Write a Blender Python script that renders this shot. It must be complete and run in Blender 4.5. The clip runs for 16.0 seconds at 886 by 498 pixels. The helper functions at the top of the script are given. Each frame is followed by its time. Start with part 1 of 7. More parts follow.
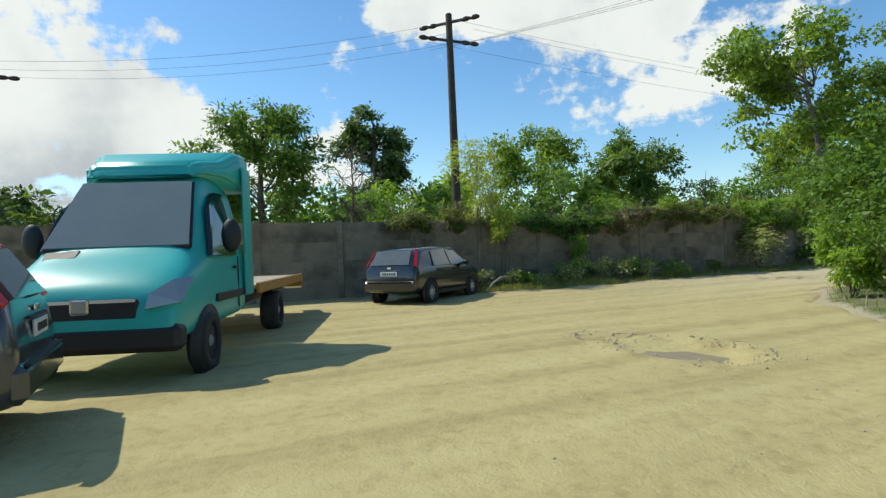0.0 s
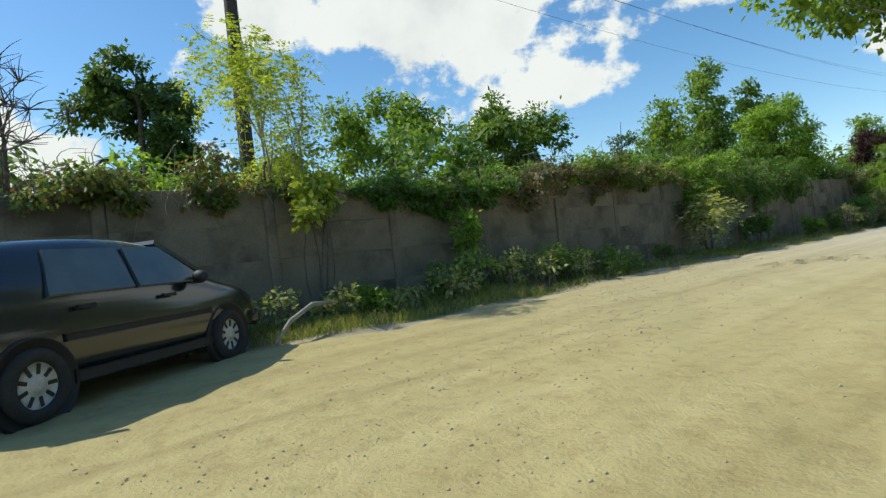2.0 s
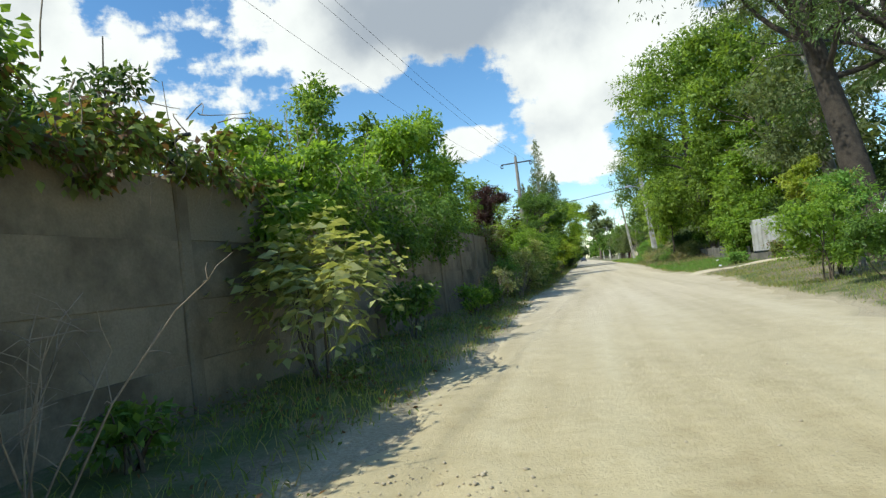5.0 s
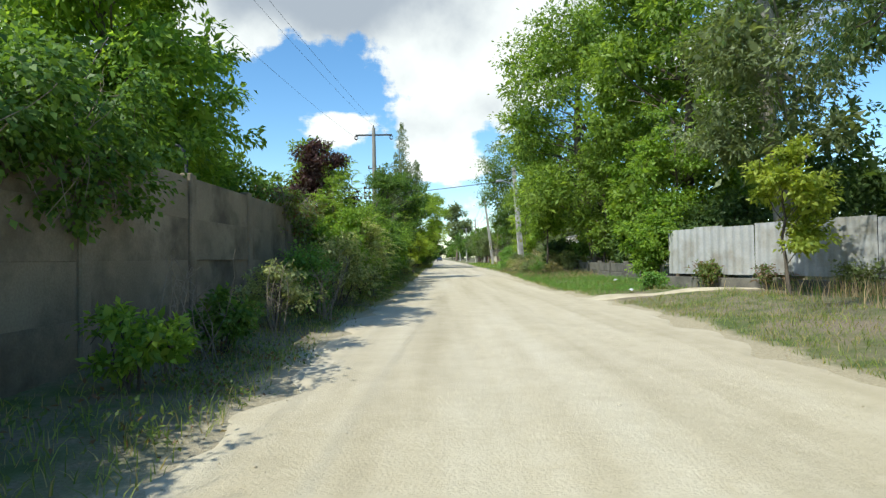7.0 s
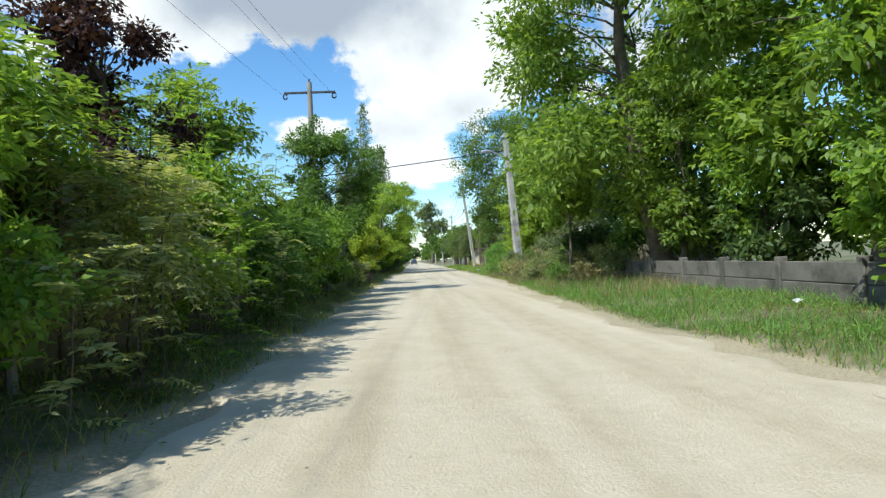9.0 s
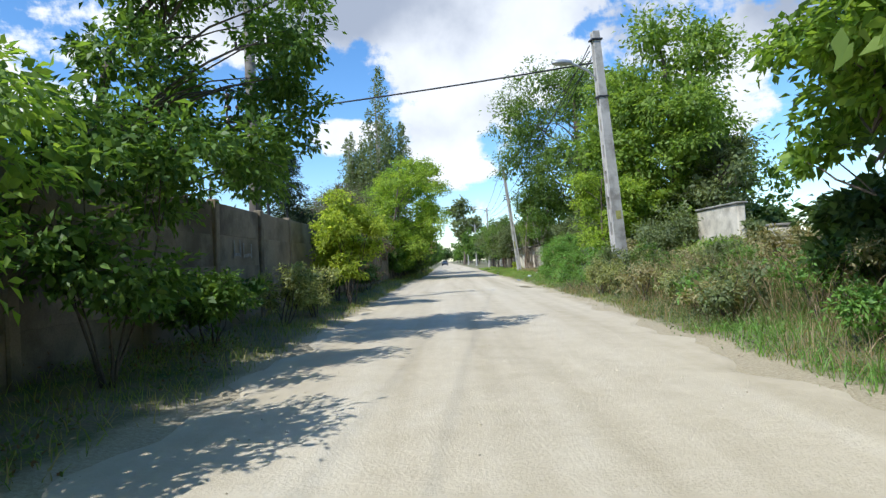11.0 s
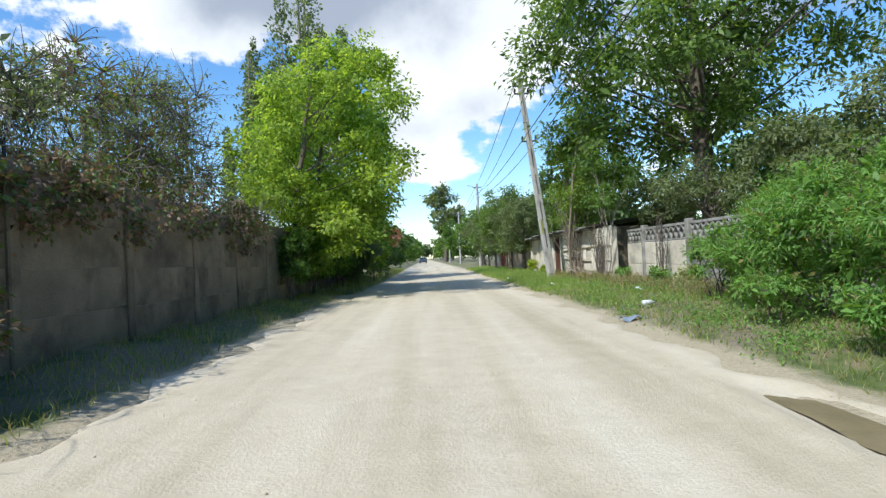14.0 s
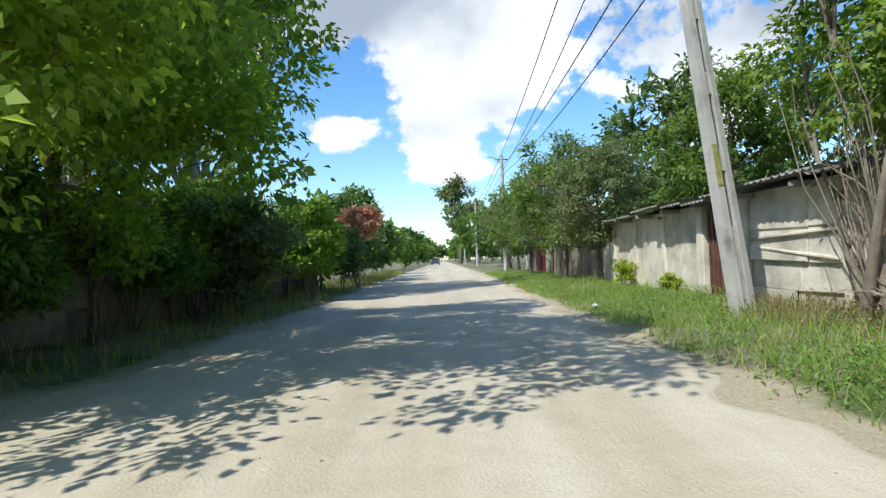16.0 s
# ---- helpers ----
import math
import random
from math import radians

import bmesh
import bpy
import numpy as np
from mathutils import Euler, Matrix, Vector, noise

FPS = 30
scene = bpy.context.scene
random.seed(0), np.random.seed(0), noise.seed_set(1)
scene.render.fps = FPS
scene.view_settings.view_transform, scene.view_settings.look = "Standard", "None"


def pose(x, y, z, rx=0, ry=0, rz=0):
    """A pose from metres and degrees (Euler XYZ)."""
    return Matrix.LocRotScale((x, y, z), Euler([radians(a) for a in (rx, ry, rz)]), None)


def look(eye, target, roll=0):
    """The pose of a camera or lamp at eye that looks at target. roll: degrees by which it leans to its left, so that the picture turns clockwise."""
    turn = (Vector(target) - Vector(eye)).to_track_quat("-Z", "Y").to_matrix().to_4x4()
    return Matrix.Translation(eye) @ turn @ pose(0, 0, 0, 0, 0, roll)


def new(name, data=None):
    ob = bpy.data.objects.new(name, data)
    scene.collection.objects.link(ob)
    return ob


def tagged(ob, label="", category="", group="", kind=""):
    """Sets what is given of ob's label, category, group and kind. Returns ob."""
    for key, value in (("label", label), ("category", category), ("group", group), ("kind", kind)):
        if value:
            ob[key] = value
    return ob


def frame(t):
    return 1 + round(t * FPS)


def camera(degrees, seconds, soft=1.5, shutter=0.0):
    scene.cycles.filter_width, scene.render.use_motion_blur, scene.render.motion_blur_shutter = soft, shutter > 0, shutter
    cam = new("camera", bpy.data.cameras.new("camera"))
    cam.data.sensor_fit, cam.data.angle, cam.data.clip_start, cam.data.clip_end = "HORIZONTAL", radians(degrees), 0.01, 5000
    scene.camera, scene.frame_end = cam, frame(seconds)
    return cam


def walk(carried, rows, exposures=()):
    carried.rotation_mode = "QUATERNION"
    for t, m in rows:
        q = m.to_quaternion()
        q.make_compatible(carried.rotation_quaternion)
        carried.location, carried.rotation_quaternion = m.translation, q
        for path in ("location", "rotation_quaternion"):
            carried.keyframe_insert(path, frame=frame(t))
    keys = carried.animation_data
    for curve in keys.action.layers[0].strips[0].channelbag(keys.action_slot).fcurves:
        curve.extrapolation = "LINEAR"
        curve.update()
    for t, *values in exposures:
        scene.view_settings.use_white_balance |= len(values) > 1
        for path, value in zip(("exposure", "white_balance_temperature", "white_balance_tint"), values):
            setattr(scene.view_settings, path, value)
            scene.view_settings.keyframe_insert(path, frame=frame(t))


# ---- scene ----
cam = camera(75.1, 16.0, soft=1.35)
PATH = [
    (0, (11.070, -23.296, 1.269), (9.279, -22.406, 1.281), -2.1),
    (0.5, (9.083, -22.095, 1.151), (7.320, -21.151, 1.188), -2.7),
    (1, (7.048, -20.679, 0.976), (5.333, -19.650, 1.012), -3.4),
    (1.5, (5.202, -19.276, 1.025), (3.563, -18.132, 1.086), -3.6),
    (2, (3.362, -17.569, 0.964), (1.827, -16.288, 0.975), -6.2),
    (2.5, (1.939, -16.140, 1.027), (0.528, -14.723, 1.079), -4.9),
    (3, (0.682, -14.185, 1.120), (-0.567, -12.624, 1.174), -6.2),
    (3.5, (-0.327, -12.272, 1.071), (-1.400, -10.584, 1.104), -5.9),
    (4, (-1.039, -10.481, 1.128), (-1.910, -8.681, 1.157), -5.5),
    (4.5, (-1.505, -8.434, 1.111), (-2.164, -6.547, 1.167), -4.9),
    (5, (-1.737, -6.607, 1.103), (-2.195, -4.663, 1.194), -6.9),
    (5.2, (-1.838, -5.921, 1.039), (-2.209, -3.956, 1.076), -4.0),
    (7.3, (-1.740, 3.344, 1.156), (-1.689, 5.343, 1.191), -1.4),
    (7.5, (-1.718, 4.305, 1.145), (-1.651, 6.304, 1.186), -1.4),
    (8, (-1.568, 6.733, 1.163), (-1.480, 8.730, 1.207), -1.8),
    (8.5, (-1.268, 9.567, 1.156), (-1.176, 11.565, 1.192), -1.8),
    (9, (-1.255, 12.827, 1.127), (-1.150, 14.824, 1.163), -2.8),
    (11.5, (-0.662, 28.510, 1.171), (-0.683, 30.510, 1.216), -2.5),
    (12, (-0.640, 31.459, 1.162), (-0.636, 33.458, 1.205), -1.7),
    (12.5, (-0.641, 34.582, 1.226), (-0.600, 36.581, 1.275), -2.7),
    (13, (-0.560, 38.334, 1.214), (-0.504, 40.333, 1.256), -3.0),
    (13.5, (-0.323, 42.135, 1.150), (-0.268, 44.134, 1.186), -2.7),
    (14, (-0.165, 45.772, 1.140), (-0.106, 47.771, 1.171), -2.7),
    (14.5, (0.031, 49.338, 1.079), (0.081, 51.337, 1.123), -2.4),
    (15, (0.179, 52.764, 1.151), (0.224, 54.763, 1.185), -3.5),
    (15.5, (0.296, 56.547, 1.125), (0.324, 58.546, 1.163), -2.9),
    (16, (0.651, 60.269, 1.043), (0.653, 62.269, 1.081), -2.2),
]


walk(cam, [(t, look(eye, target, roll)) for t, eye, target, roll in PATH],
     exposures=[(0.0, -0.05, 6500, 2), (3.5, 0.0, 6500, 2), (5.0, 0.14, 6450, 2), (8.0, 0.28, 6300, 2), (11.5, 0.22, 5900, 10), (14.0, 0.25, 5980, 8), (16.0, 0.28, 6030, 8)])

# ---- world and sun ----
SUN_AZ, SUN_EL = 134.0, 50.0  # degrees to the left of +y, and above the horizon
sun_way = Vector((-math.sin(radians(SUN_AZ)) * math.cos(radians(SUN_EL)),
                  math.cos(radians(SUN_AZ)) * math.cos(radians(SUN_EL)), math.sin(radians(SUN_EL))))
sun_data = bpy.data.lights.new("sun", "SUN")
sun_data.energy, sun_data.angle, sun_data.color = 4.2, radians(0.53), (1.0, 0.95, 0.86)
sun = new("sun", sun_data)
sun.matrix_world = look((0, 0, 0), -sun_way)

world = bpy.data.worlds.new("sky")
scene.world = world
world.use_nodes = True
wt = world.node_tree
wt.nodes.clear()


def wn(kind, **sets):
    n = wt.nodes.new(kind)
    for k, v in sets.items():
        if k == "operation":
            n.operation = v
        elif k == "sky_type":
            n.sky_type = v
    return n


def wmath(op, a, b=None, c=None):
    n = wt.nodes.new("ShaderNodeMath")
    n.operation = op
    for slot, v in zip(n.inputs, (a, b, c)):
        if v is None:
            continue
        if isinstance(v, (int, float)):
            slot.default_value = v
        else:
            wt.links.new(v, slot)
    return n.outputs[0]


sky = wt.nodes.new("ShaderNodeTexSky")
sky.sky_type, sky.sun_disc = "NISHITA", False
sky.sun_elevation, sky.sun_rotation = radians(SUN_EL), radians(-SUN_AZ)
sky.air_density, sky.dust_density, sky.ozone_density = 1.0, 0.4, 2.0
way = wt.nodes.new("ShaderNodeTexCoord").outputs["Generated"]
split = wt.nodes.new("ShaderNodeSeparateXYZ")
wt.links.new(way, split.inputs[0])
wx, wy, wz = split.outputs
az = wmath("MULTIPLY", wmath("ARCTAN2", wmath("MULTIPLY", wx, -1.0), wy), 180 / math.pi)
el = wmath("MULTIPLY", wmath("ARCSINE", wz), 180 / math.pi)
place = wt.nodes.new("ShaderNodeCombineXYZ")
wt.links.new(az, place.inputs[0]), wt.links.new(el, place.inputs[1])


def puff(a, e, sa, se, weight):
    """A soft heap of cloud round the azimuth a and the elevation e."""
    sub = wt.nodes.new("ShaderNodeVectorMath")
    sub.operation = "SUBTRACT"
    wt.links.new(place.outputs[0], sub.inputs[0])
    sub.inputs[1].default_value = (a, e, 0)
    mul = wt.nodes.new("ShaderNodeVectorMath")
    mul.operation = "MULTIPLY"
    wt.links.new(sub.outputs[0], mul.inputs[0])
    mul.inputs[1].default_value = (1 / sa, 1 / se, 0)
    length = wt.nodes.new("ShaderNodeVectorMath")
    length.operation = "LENGTH"
    wt.links.new(mul.outputs[0], length.inputs[0])
    d = length.outputs["Value"]
    return wmath("MULTIPLY", wmath("EXPONENT", wmath("MULTIPLY", wmath("MULTIPLY", d, d), -1.0)), weight)


def total(parts):
    out = parts[0]
    for p in parts[1:]:
        out = wmath("ADD", out, p)
    return out


heaps = [(96, 12, 10, 8, 0.75), (86, 11, 6, 5, 0.7), (73, 10, 5, 4, 0.55), (67, 24, 6, 4, 0.7), (50, 22, 13, 6, 0.75),
         (44, 13, 6, 3, 0.55), (34, 14, 6, 2.5, 0.5), (17, 25, 14, 5, 0.85), (-2, 17, 7, 5, 0.85), (-6, 24, 10, 5, 0.6),
         (-2, 9, 5, 2.5, 0.6), (-30, 15, 16, 8, 0.7), (10.5, 12, 4.5, 2.2, 0.75), (20, 20, 5, 3, 0.3), (130, 15, 25, 9, 0.6)]
clear = [(82, 18, 5, 4, 0.5), (62, 14, 4, 3, 0.4), (22, 14, 9, 4, 0.55), (10.5, 17.2, 2.4, 2.4, 0.6), (15, 7, 7, 3, 0.45), (40, 7, 10, 3, 0.4), (-4.7, 11, 2, 1.5, 0.5), (-36, 13, 5, 4, 0.9), (-30, 7, 6, 2.5, 0.6)]
greys = [(12, 25, 13, 4.5, 1.0), (0, 13, 6, 2.0, 0.55), (99, 7, 10, 4, 0.8), (-34, 20, 12, 5, 1.3), (-14, 21, 8, 3, 0.4), (18, 23, 6, 2, 0.3), (4, 17, 3, 1.6, 0.4), (-4, 15, 4, 1.4, 0.4), (3, 25, 11, 4, 0.7)]
low = wmath("ADD", wmath("MAXIMUM", wz, 0.0), 0.16)
flat = wt.nodes.new("ShaderNodeCombineXYZ")
wt.links.new(wmath("DIVIDE", wx, low), flat.inputs[0])
wt.links.new(wmath("DIVIDE", wy, low), flat.inputs[1])
wt.links.new(wmath("MULTIPLY", wz, 6.0), flat.inputs[2])


def wnoise(scale, detail, rough, source):
    n = wt.nodes.new("ShaderNodeTexNoise")
    wt.links.new(source, n.inputs["Vector"])
    n.inputs["Scale"].default_value, n.inputs["Detail"].default_value, n.inputs["Roughness"].default_value = scale, detail, rough
    return n.outputs[0]


billow = wnoise(1.15, 9, 0.58, flat.outputs[0])
fine = wnoise(14.0, 7, 0.6, way)
body = wmath("SUBTRACT", total([puff(*h) for h in heaps]), total([puff(*h) for h in clear]))
thick = wmath("ADD", wmath("ADD", body, wmath("MULTIPLY", wmath("SUBTRACT", billow, 0.44), 1.5)), wmath("MULTIPLY", wmath("SUBTRACT", fine, 0.5), 1.3))
cover = wt.nodes.new("ShaderNodeMapRange")
cover.interpolation_type = "SMOOTHSTEP"
wt.links.new(thick, cover.inputs[0])
cover.inputs[1].default_value, cover.inputs[2].default_value = 0.36, 0.56
shade = wt.nodes.new("ShaderNodeMapRange")
shade.interpolation_type = "SMOOTHSTEP"
wt.links.new(wmath("ADD", total([puff(*g) for g in greys]), wmath("MULTIPLY", wmath("SUBTRACT", wnoise(6.0, 6, 0.55, way), 0.45), 2.3)), shade.inputs[0])
shade.inputs[1].default_value, shade.inputs[2].default_value = 0.0, 1.5
tone = wt.nodes.new("ShaderNodeMix")
tone.data_type = "RGBA"
wt.links.new(shade.outputs[0], tone.inputs["Factor"])
tone.inputs[6].default_value, tone.inputs[7].default_value = (1.0, 1.0, 1.0, 1), (0.42, 0.46, 0.54, 1)
sky_light = wt.nodes.new("ShaderNodeBackground")
deep = wt.nodes.new("ShaderNodeHueSaturation")
deep.inputs["Saturation"].default_value = 1.22
wt.links.new(sky.outputs[0], deep.inputs["Color"])
wt.links.new(deep.outputs[0], sky_light.inputs[0])
sky_light.inputs[1].default_value = 0.175
cloud_light = wt.nodes.new("ShaderNodeBackground")
wt.links.new(tone.outputs[2], cloud_light.inputs[0])
cloud_light.inputs[1].default_value = 0.93
blend = wt.nodes.new("ShaderNodeMixShader")
wt.links.new(cover.outputs[0], blend.inputs[0])
wt.links.new(sky_light.outputs[0], blend.inputs[1])
wt.links.new(cloud_light.outputs[0], blend.inputs[2])
wt.links.new(blend.outputs[0], wt.nodes.new("ShaderNodeOutputWorld").inputs[0])
world.cycles.sampling_method = "MANUAL"
world.cycles.sample_map_resolution = 512


# ---- materials ----


def nodes(name):
    m = bpy.data.materials.new(name)
    m.use_nodes = True
    t = m.node_tree
    return m, t, t.nodes["Principled BSDF"]


def tnoise(t, source, scale, detail=4, rough=0.55):
    n = t.nodes.new("ShaderNodeTexNoise")
    t.links.new(source, n.inputs["Vector"])
    n.inputs["Scale"].default_value, n.inputs["Detail"].default_value, n.inputs["Roughness"].default_value = scale, detail, rough
    return n.outputs[0]


def tmath(t, op, a, b=None):
    n = t.nodes.new("ShaderNodeMath")
    n.operation = op
    for slot, v in zip(n.inputs, (a, b)):
        if v is None:
            continue
        if isinstance(v, (int, float)):
            slot.default_value = v
        else:
            t.links.new(v, slot)
    return n.outputs[0]


def ramp(t, fac, *stops):
    n = t.nodes.new("ShaderNodeValToRGB")
    t.links.new(fac, n.inputs[0])
    while len(n.color_ramp.elements) < len(stops):
        n.color_ramp.elements.new(0.5)
    for e, (at, c) in zip(n.color_ramp.elements, stops):
        e.position, e.color = at, (*c, 1)
    return n.outputs[0]


def mix(t, fac, a, b, kind="MIX"):
    n = t.nodes.new("ShaderNodeMix")
    n.data_type, n.blend_type = "RGBA", kind
    for slot, v in ((n.inputs["Factor"], fac), (n.inputs[6], a), (n.inputs[7], b)):
        if isinstance(v, (int, float)):
            slot.default_value = v
        elif isinstance(v, tuple):
            slot.default_value = (*v, 1)
        else:
            t.links.new(v, slot)
    return n.outputs[2]


def bump(t, bsdf, height, strength=0.3, distance=0.02):
    b = t.nodes.new("ShaderNodeBump")
    b.inputs["Strength"].default_value, b.inputs["Distance"].default_value = strength, distance
    t.links.new(height, b.inputs["Height"])
    t.links.new(b.outputs[0], bsdf.inputs["Normal"])


def coords(t, kind="Object"):
    return t.nodes.new("ShaderNodeTexCoord").outputs[kind]


def rough_surface(name, dark, light, scale=1.5, grain=40.0, rough=0.85, metal=0.0, relief=0.3, stain=None, stain_scale=0.6, space="Object"):
    """A surface with broad variation, fine grain, relief and stains."""
    m, t, b = nodes(name)
    if space == "World":
        geo = t.nodes.new("ShaderNodeNewGeometry")
        c = geo.outputs["Position"]
    else:
        c = coords(t, space)
    info = t.nodes.new("ShaderNodeObjectInfo")
    shift = t.nodes.new("ShaderNodeVectorMath")
    shift.operation = "ADD"
    t.links.new(c, shift.inputs[0])
    off = t.nodes.new("ShaderNodeCombineXYZ")
    for i in range(3):
        t.links.new(tmath(t, "MULTIPLY", info.outputs["Random"], 17.0 + 9 * i), off.inputs[i])
    if space != "World":
        t.links.new(off.outputs[0], shift.inputs[1])
    c = shift.outputs[0]
    broad, small = tnoise(t, c, scale, 5, 0.6), tnoise(t, c, grain, 4, 0.6)
    col = ramp(t, tmath(t, "ADD", tmath(t, "MULTIPLY", broad, 0.65), tmath(t, "MULTIPLY", small, 0.35)), (0.3, dark), (0.68, light))
    if stain:
        blot = ramp(t, tnoise(t, c, stain_scale, 6, 0.65), (0.48, (0, 0, 0)), (0.66, (1, 1, 1)))
        col = mix(t, blot, col, stain)
    t.links.new(col, b.inputs["Base Color"])
    b.inputs["Roughness"].default_value, b.inputs["Metallic"].default_value = rough, metal
    bump(t, b, tmath(t, "ADD", small, tmath(t, "MULTIPLY", broad, 0.6)), relief, 0.015)
    return m


def leaf_mat(name, dark, light, dry=None, dry_part=0.1, thin=0.42, rough=0.5):
    """Leaves: each island has a tone of its own, light passes through."""
    m, t, b = nodes(name)
    geo = t.nodes.new("ShaderNodeNewGeometry")
    rnd = geo.outputs["Random Per Island"]
    soften = lambda c, k: ((c[0] + 0.07 * c[1]) * k, c[1] * 0.94 * k, (c[2] + 0.07 * c[1]) * k)
    dark, light = soften(dark, 1.25), soften(light, 1.12)
    col = ramp(t, rnd, (0.0, dark), (0.7, light), (1.0, tuple(min(1, v * 1.25) for v in light)))
    patch = tnoise(t, geo.outputs["Position"], 0.9, 3, 0.5)
    col = mix(t, tmath(t, "MULTIPLY", patch, 0.3), col, dark)
    if dry:
        pick = ramp(t, tmath(t, "FRACT", tmath(t, "MULTIPLY", rnd, 13.7)), (1 - dry_part - 0.02, (0, 0, 0)), (1 - dry_part, (1, 1, 1)))
        col = mix(t, pick, col, dry)
    t.links.new(col, b.inputs["Base Color"])
    b.inputs["Roughness"].default_value = rough
    b.inputs["Specular IOR Level"].default_value = 0.35
    thro = t.nodes.new("ShaderNodeBsdfTranslucent")
    t.links.new(mix(t, 1.0, col, (1.5, 1.42, 0.6), "MULTIPLY"), thro.inputs[0])
    both = t.nodes.new("ShaderNodeMixShader")
    both.inputs[0].default_value = thin
    t.links.new(b.outputs[0], both.inputs[1]), t.links.new(thro.outputs[0], both.inputs[2])
    t.links.new(both.outputs[0], t.nodes["Material Output"].inputs[0])
    return m


def plain(name, colour, rough=0.5, metal=0.0, coat=0.0, speck=0.06, scale=60.0):
    m, t, b = nodes(name)
    n = tnoise(t, coords(t), scale, 4, 0.6)
    t.links.new(ramp(t, n, (0.3, tuple(v * (1 - speck * 3) for v in colour)), (0.7, colour)), b.inputs["Base Color"])
    b.inputs["Roughness"].default_value, b.inputs["Metallic"].default_value = rough, metal
    b.inputs["Coat Weight"].default_value = coat
    b.inputs["Coat Roughness"].default_value = 0.08
    return m


def glass_mat(name, tint, rough=0.03):
    m, t, b = nodes(name)
    b.inputs["Base Color"].default_value = (*tint, 1)
    b.inputs["Roughness"].default_value, b.inputs["Transmission Weight"].default_value, b.inputs["IOR"].default_value = rough, 1.0, 1.45
    return m


def ground_mat():
    m, t, b = nodes("verge_soil")
    pos = t.nodes.new("ShaderNodeNewGeometry").outputs["Position"]
    broad, mid, small = tnoise(t, pos, 0.35, 5, 0.6), tnoise(t, pos, 2.2, 5, 0.65), tnoise(t, pos, 35.0, 4, 0.7)
    grass = ramp(t, mid, (0.3, (0.07, 0.10, 0.025)), (0.52, (0.12, 0.155, 0.04)), (0.72, (0.24, 0.20, 0.10)))
    soil = ramp(t, small, (0.3, (0.16, 0.125, 0.08)), (0.7, (0.33, 0.275, 0.19)))
    col = mix(t, ramp(t, tmath(t, "ADD", tmath(t, "MULTIPLY", broad, 0.6), tmath(t, "MULTIPLY", mid, 0.4)), (0.43, (0, 0, 0)), (0.57, (1, 1, 1))), grass, soil)
    dust = t.nodes.new("ShaderNodeAttribute")
    dust.attribute_name = "dust"
    wear = ramp(t, tmath(t, "ADD", tmath(t, "MULTIPLY", dust.outputs["Fac"], 0.9), tmath(t, "MULTIPLY", mid, 0.55)), (0.5, (0, 0, 0)), (0.78, (1, 1, 1)))
    col = mix(t, wear, col, ramp(t, small, (0.3, (0.34, 0.275, 0.175)), (0.7, (0.54, 0.465, 0.32))))
    t.links.new(col, b.inputs["Base Color"])
    b.inputs["Roughness"].default_value = 0.95
    bump(t, b, tmath(t, "ADD", small, mid), 0.7, 0.04)
    return m


